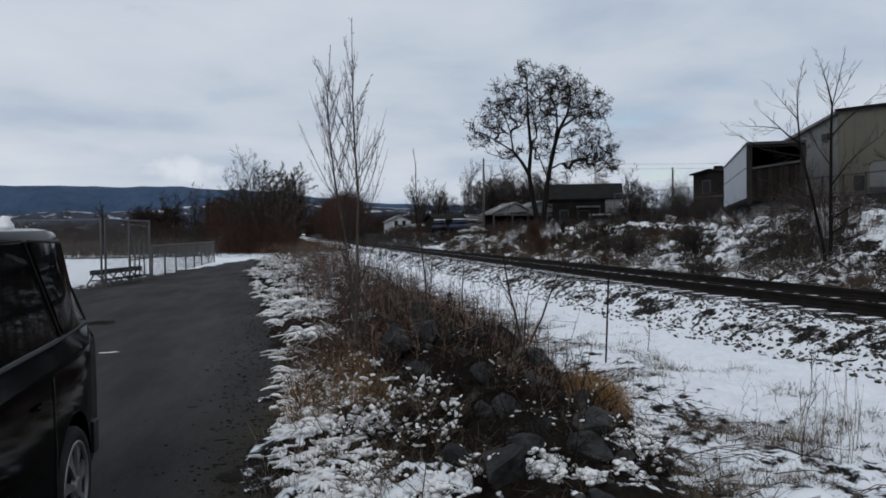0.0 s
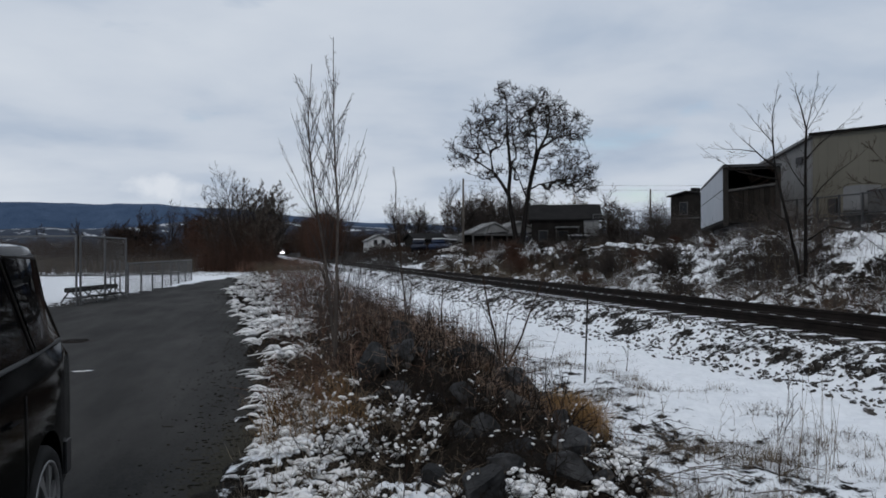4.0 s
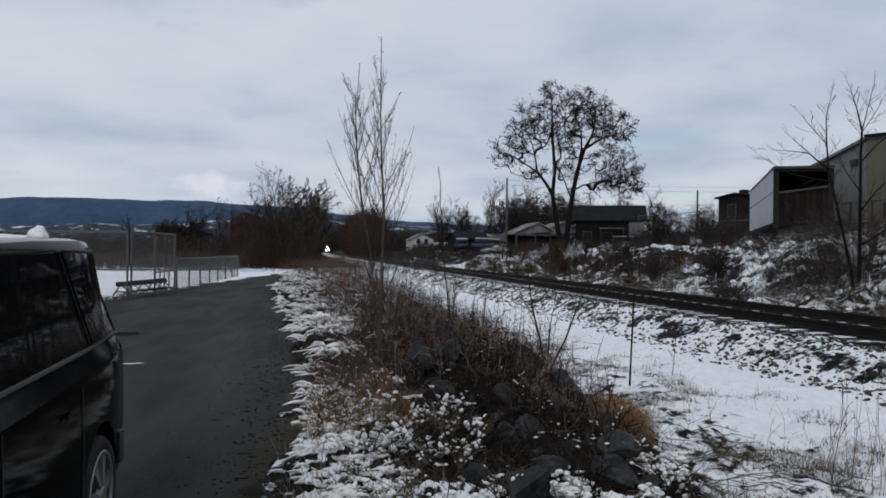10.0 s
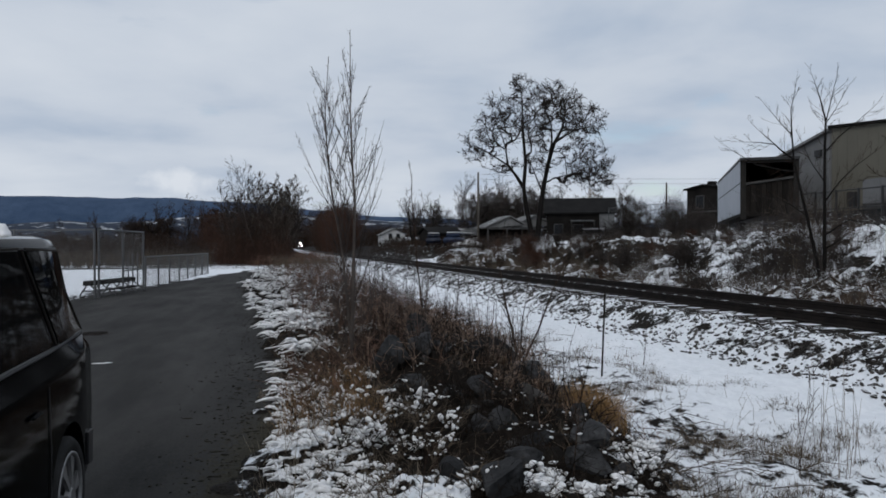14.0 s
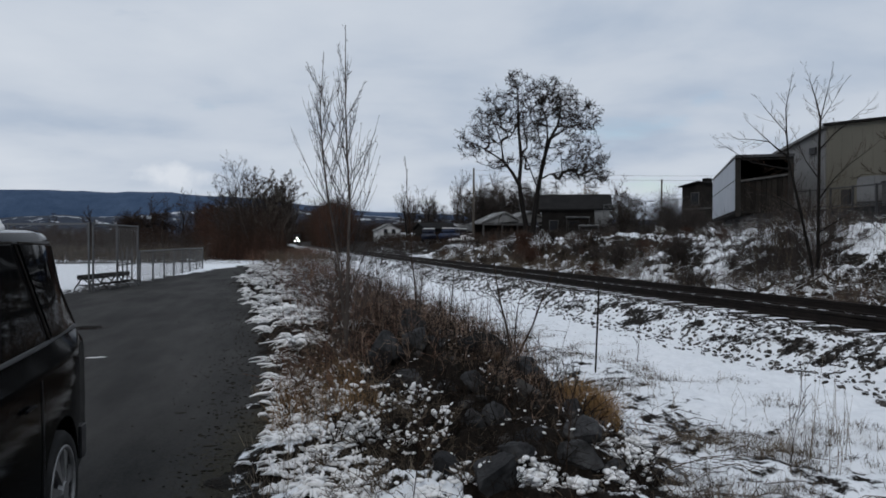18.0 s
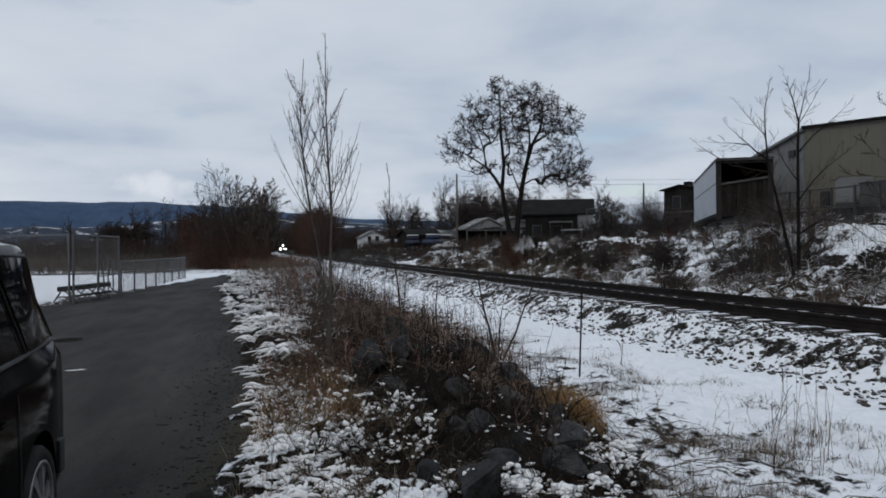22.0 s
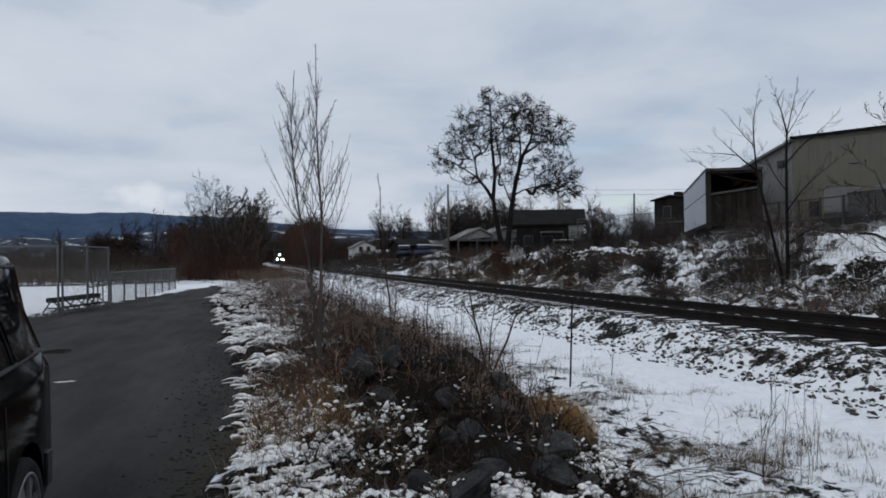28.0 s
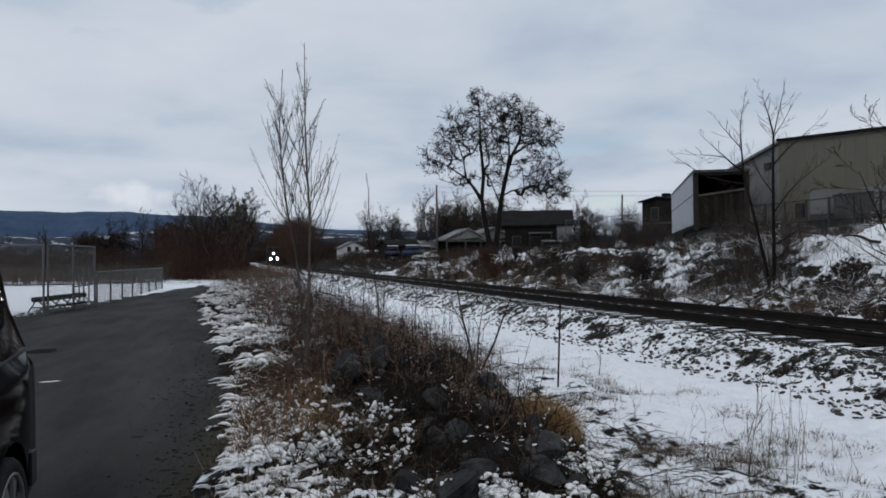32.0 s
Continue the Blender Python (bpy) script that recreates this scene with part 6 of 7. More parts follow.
# ---- ball field: fences and bench ----
def chain_fence(name, a, b, h, posts, label, wire=0.0026, gap=0.09, rail=True):
    a, b = Vector(a), Vector(b)
    f = thing(name, a, label, "fence")
    d = b - a
    n = d.length
    u = d / n
    for i in range(posts + 1):
        p = u * (n * i / posts)
        s = Shape()
        s.tube([Vector((p.x, p.y, -0.1)), Vector((p.x, p.y, h + 0.04))], [0.035, 0.035], 8)
        put("post", s, M_ZINC, f)
    s = Shape()
    s.rod((0, 0, h), (u.x * n, u.y * n, h), 0.025)
    put("top_rail", s, M_ZINC, f)
    s = Shape()
    k = -h
    while k < n:
        for sign in (1, -1):
            t0, t1 = max(0, -k), min(h, n - k)
            if t1 > t0 + 0.05:
                z0, z1 = (t0, t1) if sign > 0 else (h - t0, h - t1)
                p, q = u * (k + t0), u * (k + t1)
                s.tube([Vector((p.x, p.y, z0 + 0.03)), Vector((q.x, q.y, z1 + 0.03))], [wire, wire], 3, cap=False)
        k += gap
    put("wire_mesh", s, M_WIRE, f, "grey woven wire")
    return f


def build_field():
    chain_fence("field_fence", (-5.69, 26.5, 0.03), (-5.08, 30.9, 0.03), 2.14, 2, "tall galvanised chain-link fence along the lane")
    chain_fence("field_fence", (-5.04, 31.1, 0.03), (-4.3, 48.0, 0.03), 1.22, 7, "low galvanised chain-link fence along the lane")
    chain_fence("field_fence", (-16.5, 31.0, 0.03), (-5.80, 26.45, 0.03), 2.14, 4, "tall galvanised chain-link fence across the field")
    bench = thing("player_bench", pose(-6.17, 26.9, 0.02, 0, 0, 79), "black plank bench on grey steel legs beside the fence", "bench")
    put("seat", soft_box((3.7, 0.30, 0.15), 0.02, (1.95, 0, 0.43)), M_ROOF, bench)
    put("foot_plank", soft_box((2.6, 0.12, 0.04), 0.01, (1.6, -0.42, 0.20)), M_DARKWALL, bench, "dark foot plank")
    for i in range(5):
        x = 0.2 + i * 0.9
        for k, (p, q) in enumerate((((x, -0.5, 0), (x, -0.05, 0.37)), ((x, 0.3, 0), (x, 0.05, 0.37)), ((x, -0.5, 0.18), (x, 0.2, 0.18)))):
            s = Shape()
            s.rod(p, q, 0.024)
            put("leg" if k < 2 else "cross_bar", s, M_ZINC, bench)

    rack = thing("post_frame", (-6.4, 34.2, 0.02), "thin grey steel posts joined by a bar beside the fence", "post frame")
    for x, h in ((0.0, 1.35), (0.19, 1.2), (0.36, 1.35), (0.55, 1.3)):
        s = Shape()
        s.tube([Vector((x, 0, -0.1)), Vector((x, 0, h))], [0.028, 0.028], 8)
        put("post", s, M_ZINC, rack)
    s = Shape()
    s.rod((-0.05, -0.03, 0.62), (0.72, -0.03, 0.70), 0.03)
    put("bar", s, M_ZINC, rack)


build_field()


# ---- parked car ----
def build_car():
    car = thing("parked_car", pose(-1.06, 5.0, 0.0, 0, 0, 0), "black box-shaped hatchback with snow on its roof", "car")
    # local frame: x 0 is the near flank, negative across; y 0 is the tail, negative towards the nose
    W, Lg = 1.76, 4.25
    # stations along the car: y, roof height, belt height, sill height, tuck of roof, plan inset
    st = [(-4.25, 0.72, 0.70, 0.30, 0.30, 0.22), (-4.15, 0.90, 0.86, 0.24, 0.26, 0.10), (-3.7, 1.02, 1.00, 0.22, 0.22, 0.03), (-3.2, 1.10, 1.06, 0.22, 0.20, 0.005),
          (-2.55, 1.56, 1.02, 0.22, 0.13, 0.0), (-2.2, 1.62, 1.02, 0.22, 0.115, 0.0), (-1.4, 1.65, 1.04, 0.22, 0.11, 0.0), (-0.7, 1.66, 1.06, 0.22, 0.115, 0.004),
          (-0.50, 1.655, 1.075, 0.235, 0.125, 0.008), (-0.40, 1.638, 1.08, 0.24, 0.145, 0.012), (-0.32, 1.60, 1.085, 0.25, 0.165, 0.018), (-0.26, 1.54, 1.09, 0.26, 0.16, 0.024),
          (-0.08, 1.20, 1.095, 0.30, 0.09, 0.034), (0.0, 1.04, 1.0, 0.34, 0.11, 0.065)]
    b = bmesh.new()
    rings = []
    for y, top, belt, sill, tuck, inset in st:
        half = [(inset + 0.03, sill), (inset + 0.004, sill + 0.08), (inset, (sill + belt) / 2), (inset + 0.006, belt - 0.10), (inset + 0.012, belt - 0.065), (inset + 0.05, belt - 0.004),
                (inset + 0.05 + (tuck - 0.05) * 0.5, (belt + top) / 2), (inset + tuck - 0.006, top - 0.055), (inset + tuck, top - 0.032), (inset + tuck + 0.014, top - 0.014), (inset + tuck + 0.05, top - 0.004), (inset + tuck + 0.15, top)]
        pts = [(-x, y, z) for x, z in half] + [(-(W - x), y, z) for x, z in reversed(half)]
        rings.append([b.verts.new(p) for p in pts])
    n = len(rings[0])
    for r0, r1 in zip(rings[:-1], rings[1:]):
        for k in range(n):
            b.faces.new((r0[k], r0[(k + 1) % n], r1[(k + 1) % n], r1[k]))
    b.faces.new(rings[0])
    b.faces.new(list(reversed(rings[-1])))
    bmesh.ops.recalc_face_normals(b, faces=b.faces)
    me = bpy.data.meshes.new("body")
    b.to_mesh(me)
    b.free()
    body = new("body", me)
    cutters = []
    for y in (-0.66, -3.25):
        c = bmesh.new()
        bmesh.ops.create_cone(c, cap_ends=True, segments=40, radius1=0.37, radius2=0.37, depth=3.0, matrix=Matrix.Translation((-0.9, y, 0.33)) @ Matrix.Rotation(math.pi / 2, 4, "Y"))
        cm = bpy.data.meshes.new("arch")
        c.to_mesh(cm)
        c.free()
        co = new("arch", cm)
        cutters.append(co)
        mod = body.modifiers.new("arch", "BOOLEAN")
        mod.operation, mod.object, mod.solver = "DIFFERENCE", co, "EXACT"
    bpy.context.view_layer.update()
    cut = bpy.data.meshes.new_from_object(body.evaluated_get(bpy.context.evaluated_depsgraph_get()))
    body.modifiers.clear()
    body.data = cut
    for co in cutters:
        bpy.data.objects.remove(co)
    cut.materials.clear()
    cut.materials.append(M_PAINT)
    cut.shade_smooth()
    cut.set_sharp_from_angle(angle=radians(32))
    body.parent = car
    # under-body and arch linings
    s = Shape()
    s.box((-W / 2, -2.1, 0.42), (W - 0.5, 3.9, 0.36))
    put("underbody", s, M_BLACK, car)
    # side windows: panels that lie on the leaning glass line
    def flank(y, z, out=0.004):
        ys = [q[0] for q in st]
        top, belt, tuck, inset = (float(np.interp(y, ys, [q[i] for q in st])) for i in (1, 2, 4, 5))
        t = (z - belt) / max(0.05, (belt + top) / 2 - belt)
        x = inset + float(np.interp(z, (belt, (belt + top) / 2, top - 0.055), (0.05, 0.05 + (tuck - 0.05) * 0.5, tuck - 0.006)))
        return -x + out

    def pane(name, pts, mat, out=0.006, label=""):
        s2 = Shape()
        m = 4
        bot, up = pts[:2], pts[2:]
        for i in range(m + 1):
            for j in range(m + 1):
                u, v = i / m, j / m
                y = (bot[0][0] * (1 - u) + bot[1][0] * u) * (1 - v) + (up[0][0] * (1 - u) + up[1][0] * u) * v
                z = (bot[0][1] * (1 - u) + bot[1][1] * u) * (1 - v) + (up[0][1] * (1 - u) + up[1][1] * u) * v
                s2.v.append((flank(y, z, out), y, z))
        for i in range(m):
            for j in range(m):
                k = i * (m + 1) + j
                s2.f.append((k, k + m + 1, k + m + 2, k + 1))
        return put(name, s2, mat, car, label, smooth=True)

    pane("rear_quarter_window", [(-0.70, 1.11), (-0.14, 1.13), (-1.08, 1.59), (-0.44, 1.575)], M_GLASS, 0.014)
    pane("rear_door_window", [(-1.98, 1.085), (-0.80, 1.10), (-1.94, 1.57), (-1.18, 1.59)], M_GLASS, 0.008)
    pane("front_door_window", [(-2.95, 1.07), (-2.08, 1.08), (-2.5, 1.52), (-2.04, 1.56)], M_GLASS, 0.008)
    pane("window_pillar", [(-0.80, 1.10), (-0.70, 1.11), (-1.18, 1.59), (-1.08, 1.59)], M_PAINT, 0.010)
    pane("window_pillar", [(-2.08, 1.08), (-1.98, 1.085), (-2.04, 1.56), (-1.94, 1.565)], M_PAINT, 0.010)
    pane("drip_rail", [(-2.45, 1.572), (-0.50, 1.59), (-2.42, 1.586), (-0.48, 1.602)], M_BLACK, 0.010)
    s = Shape()
    pts = [Vector((flank(y, z, 0.012), y, z)) for y, z in ((-2.9, 1.06), (-1.8, 1.075), (-0.9, 1.095), (-0.16, 1.12))]
    s.tube(pts, [0.012] * 4, 6)
    put("belt_strip", s, M_BLACK, car)
    for a, b in (((-0.75, 1.105), (-1.13, 1.59)), ((-1.08, 1.595), (-0.44, 1.58)), ((-0.44, 1.58), (-0.13, 1.13)), ((-2.0, 1.577), (-1.18, 1.595))):
        s = Shape()
        s.tube([Vector((flank(*a, 0.012), *a)), Vector((flank((a[0] + b[0]) / 2, (a[1] + b[1]) / 2, 0.012), (a[0] + b[0]) / 2, (a[1] + b[1]) / 2)), Vector((flank(*b, 0.012), *b))], [0.006] * 3, 5)
        put("window_trim", s, M_GATE, car)
    for y in (-1.04, -2.03):
        s = Shape()
        s.tube([Vector((0.001, y, 0.32)), Vector((0.003, y + 0.01, 0.62)), Vector((-0.004, y, 0.95))], [0.003] * 3, 4)
        put("door_seam", s, M_BLACK, car)
    put("door_handle", soft_box((0.022, 0.15, 0.022), 0.008, (0.010, -1.26, 0.86)), M_PAINT, car)
    put("rear_bumper", soft_box((W - 0.12, 0.16, 0.30), 0.05, (-W / 2, 0.0, 0.47), 3), M_PAINT, car, smooth=True)
    for x in (-0.15, -W + 0.15):
        put("tail_lamp", soft_box((0.12, 0.12, 0.34), 0.03, (x, -0.03, 0.80), 3), M_LAMP_RED, car, smooth=True)
    put("rear_window", soft_box((1.2, 0.02, 0.36), 0.008, (-W / 2, -0.155, 1.34), 1), M_GLASS, car)
    s = Shape()
    s.box((-0.03, -0.17, 0.46), (0.02, 0.10, 0.18))
    put("mud_flap", s, M_BLACK, car)
    for y in (-0.66, -3.25):
        for x, side in ((-0.10, 1), (-W + 0.10, -1)):
            wheel = put("wheel", Shape(), M_TYRE, car)
            wheel.matrix_basis = pose(x, y, 0.315, 0, 90 * side, 0)
            ty = Shape()
            prof = [(0.235, -0.09), (0.29, -0.095), (0.312, -0.07), (0.315, 0.0), (0.312, 0.07), (0.29, 0.095), (0.235, 0.09), (0.22, 0.0)]
            m, q = 40, len(prof)
            for i in range(m):
                a = 2 * math.pi * i / m
                ty.v += [(r * math.cos(a), r * math.sin(a), z) for r, z in prof]
            for i in range(m):
                j = (i + 1) % m
                ty.f += [(i * q + k, j * q + k, j * q + (k + 1) % q, i * q + (k + 1) % q) for k in range(q)]
            put("tyre", ty, M_TYRE, wheel, smooth=True)
            rim = bmesh.new()
            bmesh.ops.create_cone(rim, cap_ends=True, segments=40, radius1=0.233, radius2=0.22, depth=0.05, matrix=Matrix.Translation((0, 0, 0.03)))
            put("rim_dish", rim, M_BLACK, wheel)
            for i in range(7):
                cov = Shape()
                a = 2 * math.pi * i / 7
                pts = []
                for r, w in ((0.05, 0.40), (0.13, 0.27), (0.218, 0.32)):
                    pts.append((r, a - w * 0.6))
                for r, w in ((0.218, 0.32), (0.13, 0.27), (0.05, 0.40)):
                    pts.append((r, a + w * 0.6))
                cov.prism([(r * math.cos(g), r * math.sin(g), 0.066 + 0.02 * (1 - r / 0.2)) for r, g in pts], (0, 0, 0.016))
                put("spoke", cov, M_ALLOY, wheel, "silver wheel cover spoke")
            ring = Shape()
            for i in range(40):
                a = 2 * math.pi * i / 40
                ring.v += [(r * math.cos(a), r * math.sin(a), z) for r, z in ((0.218, 0.062), (0.236, 0.068), (0.236, 0.094), (0.22, 0.096))]
            ring.f += [(i * 4 + k, (i + 1) % 40 * 4 + k, (i + 1) % 40 * 4 + (k + 1) % 4, i * 4 + (k + 1) % 4) for i in range(40) for k in range(4)]
            put("rim_ring", ring, M_ALLOY, wheel, smooth=True)
            hub = bmesh.new()
            bmesh.ops.create_cone(hub, cap_ends=True, segments=20, radius1=0.06, radius2=0.05, depth=0.03, matrix=Matrix.Translation((0, 0, 0.09)))
            put("hub_cap", hub, M_ALLOY, wheel)
    # thin snow on the roof
    rnd = random.Random(9)
    s = Shape()
    ys = np.linspace(-2.3, -0.40, 26)
    xs = np.linspace(-1.44, -0.32, 22)
    for y in ys:
        for x in xs:
            w = 0.05 * noise.noise(Vector((x * 3, y * 3, 4))) + 0.03 * noise.noise(Vector((x * 9, y * 9, 7)))
            e = min(1, (x + 1.45 + w) / 0.1, (-0.31 - x + w) / 0.1, (-0.39 - y + w) / 0.1, (y + 2.28 + 2 * w) / 0.1)
            s.v.append((x, y, 1.662 + 0.012 * e + 0.006 * noise.noise(Vector((x * 6, y * 6, 0))) - 0.02 * (1 - e) - 0.012 * (1 if y > -0.5 else 0)))
    nx = len(xs)
    for i in range(len(ys) - 1):
        s.f += [(i * nx + k, i * nx + k + 1, (i + 1) * nx + k + 1, (i + 1) * nx + k) for k in range(nx - 1)]
    put("roof_snow", s, M_SNOW, label="thin sheet of snow on the car's roof", category="snow", smooth=True, at=pose(-1.06, 5.0, 0.0))
    s = Shape()
    b = bmesh.new()
    bmesh.ops.create_icosphere(b, subdivisions=3, radius=1.0)
    for v in b.verts:
        p = v.co.normalized()
        q = 1 + 0.30 * noise.noise(p * 1.6) + 0.12 * noise.noise(p * 5)
        v.co = Vector((p.x * 0.055 * q * (1 - 0.45 * max(0, p.z)), p.y * 0.05 * q * (1 - 0.45 * max(0, p.z)), max(-0.01, p.z * 0.055 * q)))
    put("snow_lump", b, M_SNOW, label="lump of snow lying on the roof of a car", category="snow", smooth=True, at=pose(-1.06 - 0.29, 4.22, 1.664))


build_car()


# ---- yards beyond the bank ----
def quad_panel(sh, a, b, z0, z1, out, t=0.06):
    """A board standing between two plan points, pushed out of the wall."""
    a, b = Vector((*a, 0)), Vector((*b, 0))
    n = Vector(((b - a).y, -(b - a).x, 0)).normalized()
    p = [a + n * out, b + n * out]
    sh.prism([(p[0].x, p[0].y, z0), (p[1].x, p[1].y, z0), (p[1].x, p[1].y, z1), (p[0].x, p[0].y, z1)], n * -t)


def build_warehouse():
    w = thing("warehouse", pose(28, 36, 2.2, 0, 0, 29), "long tan metal warehouse with a white end bay", "warehouse")
    s = Shape()
    s.prism([(0, -34, -0.7), (0, 0, -0.7), (0, 0, 5.5), (0, -34, 5.5)], (22, 0, 0))
    put("wall", s, M_TAN, w, "tan ribbed metal wall")
    for i in range(60):
        s = Shape()
        s.box((0.0, -0.25 - i * 0.5, 2.75), (0.03, 0.07, 5.4))
        put("wall_rib", s, M_TAN, w)
    s = Shape()
    s.prism([(-0.25, -34.2, 5.5), (-0.25, 0.1, 5.5), (-0.25, 0.1, 5.62), (-0.25, -34.2, 5.62)], (22.6, 0, 0))
    put("roof", s, M_ROOF, w, "dark roof edge")
    s = Shape()
    s.prism([(0.02, 0.05, -0.7), (0.02, 4.9, -0.7), (0.02, 4.9, 4.25), (0.02, 0.05, 5.35)], (3, 0, 0))
    end = put("end_bay", s, M_SIDING, w, "white sided end bay", at=pose(0, 0, 0, 0, 0, -29))
    s = Shape()
    s.prism([(-0.2, 0.05, 5.36), (-0.2, 5.1, 4.22), (-0.2, 5.1, 4.36), (-0.2, 0.05, 5.5)], (3.3, 0, 0))
    put("end_roof", s, M_SIDING, end, "pale sloping roof edge")
    s = Shape()
    s.box((-0.04, 0.12, 2.6), (0.10, 0.12, 5.2))
    put("corner_trim", s, M_SIDING, end, "pale corner board")
    s = Shape()
    s.box((-0.03, 1.0, 4.3), (0.12, 0.5, 0.35))
    put("wall_lamp", s, M_BLACK, end, "dark wall lamp")
    s = Shape()
    s.box((-0.12, -1.05, 1.7), (0.24, 0.42, 0.85))
    put("meter_box", s, M_BLACK, w, "black meter box")
    # yard fence in front with dark slats
    f = thing("yard_fence", (24.5, 34, 2.3), "dark slatted yard fence on tall posts before the warehouse", "fence")
    for i in range(20):
        s = Shape()
        s.tube([Vector((0, -i * 1.4, -0.3)), Vector((0, -i * 1.4, 1.8))], [0.06, 0.055], 8)
        put("post", s, M_BLACK, f)
    for i in range(19):
        for k in range(9):
            s = Shape()
            s.box((0.03, -i * 1.4 - 0.12 - k * 0.145, 0.42), (0.02, 0.125, 0.85))
            put("slat", s, M_SLAT, f)
    for z in (1.75, 0.95):
        s = Shape()
        s.rod((0, 0, z), (0, -26.6, z), 0.03)
        put("rail", s, M_BLACK, f)
    for i, (y, w, h) in enumerate(((-4.3, 1.1, 1.1), (-7.4, 1.2, 1.0), (-10.2, 1.3, 1.15), (-14.5, 1.2, 1.0))):
        c = thing("pallet_stack", (25.6, 34 + y, 2.3), "grey wrapped pallet load behind the yard fence", "pallet load", "pallet loads in the yard")
        put("load", soft_box((1.1, w, h), 0.03, (0, 0, 1.1 + h / 2)), M_SIDING, c, "pale wrapped load")
        put("base_load", soft_box((1.1, w, 1.0), 0.03, (0, 0, 0.6)), M_TRIM, c)
    d = thing("dumpster", (25.6, 27.5, 2.3), "grey steel bin behind the yard fence", "bin")
    put("bin_body", soft_box((1.6, 2.0, 1.5), 0.04, (0, 0, 1.05)), M_TRIM, d)
    put("lid", soft_box((1.65, 2.05, 0.08), 0.02, (0, 0, 1.85)), M_BLACK, d)


def build_trailer():
    m = pose(21.0, 33.2, 1.74, 0, 0, -math.degrees(math.atan2(6.5, 12.9)))
    t = thing("box_trailer", m, "white box trailer with its dark rear end open", "trailer")
    w, L, z0, z1 = 2.5, 14.4, 1.39, 3.84
    def wall(name, c, s, mat, lab=""):
        sh = Shape()
        sh.box(c, s)
        return put(name, sh, mat, t, lab)
    wall("side_panel", (0.02, L / 2, (z0 + z1) / 2), (0.04, L, z1 - z0), M_TRAILER, "white side panel")
    # far wall and front panel dark: the white box's inner shade put into colour
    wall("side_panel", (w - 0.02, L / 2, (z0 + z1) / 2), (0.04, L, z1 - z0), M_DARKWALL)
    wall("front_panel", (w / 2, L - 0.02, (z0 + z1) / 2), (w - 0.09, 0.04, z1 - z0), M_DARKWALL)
    wall("roof", (w / 2, L / 2, z1 + 0.06), (w + 0.06, L + 0.3, 0.12), M_BLACK, "dark roof edge")
    wall("floor", (w / 2, L / 2, z0 - 0.08), (w, L, 0.15), M_DARKWALL)
    for x in (0.10, w - 0.10):
        wall("door_post", (x, 0.04, (z0 + z1) / 2 - 0.15), (0.24, 0.10, z1 - z0 + 0.3), M_FRAME, "grey rear frame post")
    wall("header", (w / 2, 0.04, z1 - 0.06), (w - 0.50, 0.10, 0.12), M_FRAME)
    for i in range(9):
        wall("gate_board", (0.32 + i * (w - 0.64) / 8, 0.16, z0 + 0.72 + 0.017 * i), (0.21, 0.04, 1.44 + 0.034 * i), M_GATE, "weathered brown gate board")
    sh = Shape()
    sh.tube([Vector((0.2, 0.05, z0 + 1.35)), Vector((w - 0.2, 0.05, z0 + 1.62))], [0.05, 0.05], 6)
    put("load_bar", sh, M_TRIM, t, "grey load bar across the opening")
    sh = Shape()
    sh.box((0.012, L / 2, z0 + 1.42), (0.03, L, 0.05))
    put("rub_rail", sh, M_TRIM, t)
    wall("under_frame", (w / 2, L / 2, z0 - 0.28), (0.9, L - 0.4, 0.25), M_BLACK)
    for y in (1.6, 2.9):
        for x in (0.22, w - 0.22):
            sh = Shape()
            sh.tube([Vector((x - 0.14, y, 0.5)), Vector((x + 0.14, y, 0.5))], [0.5, 0.5], 20)
            put("wheel", sh, M_TYRE, t)
    for x in (0.5, w - 0.5):
        sh = Shape()
        sh.box((x, L - 2.6, 0.6), (0.12, 0.12, 1.3))
        put("landing_leg", sh, M_BLACK, t)
    wall("bumper_bar", (w / 2, 0.05, 0.75), (w - 0.3, 0.1, 0.12), M_TRIM)


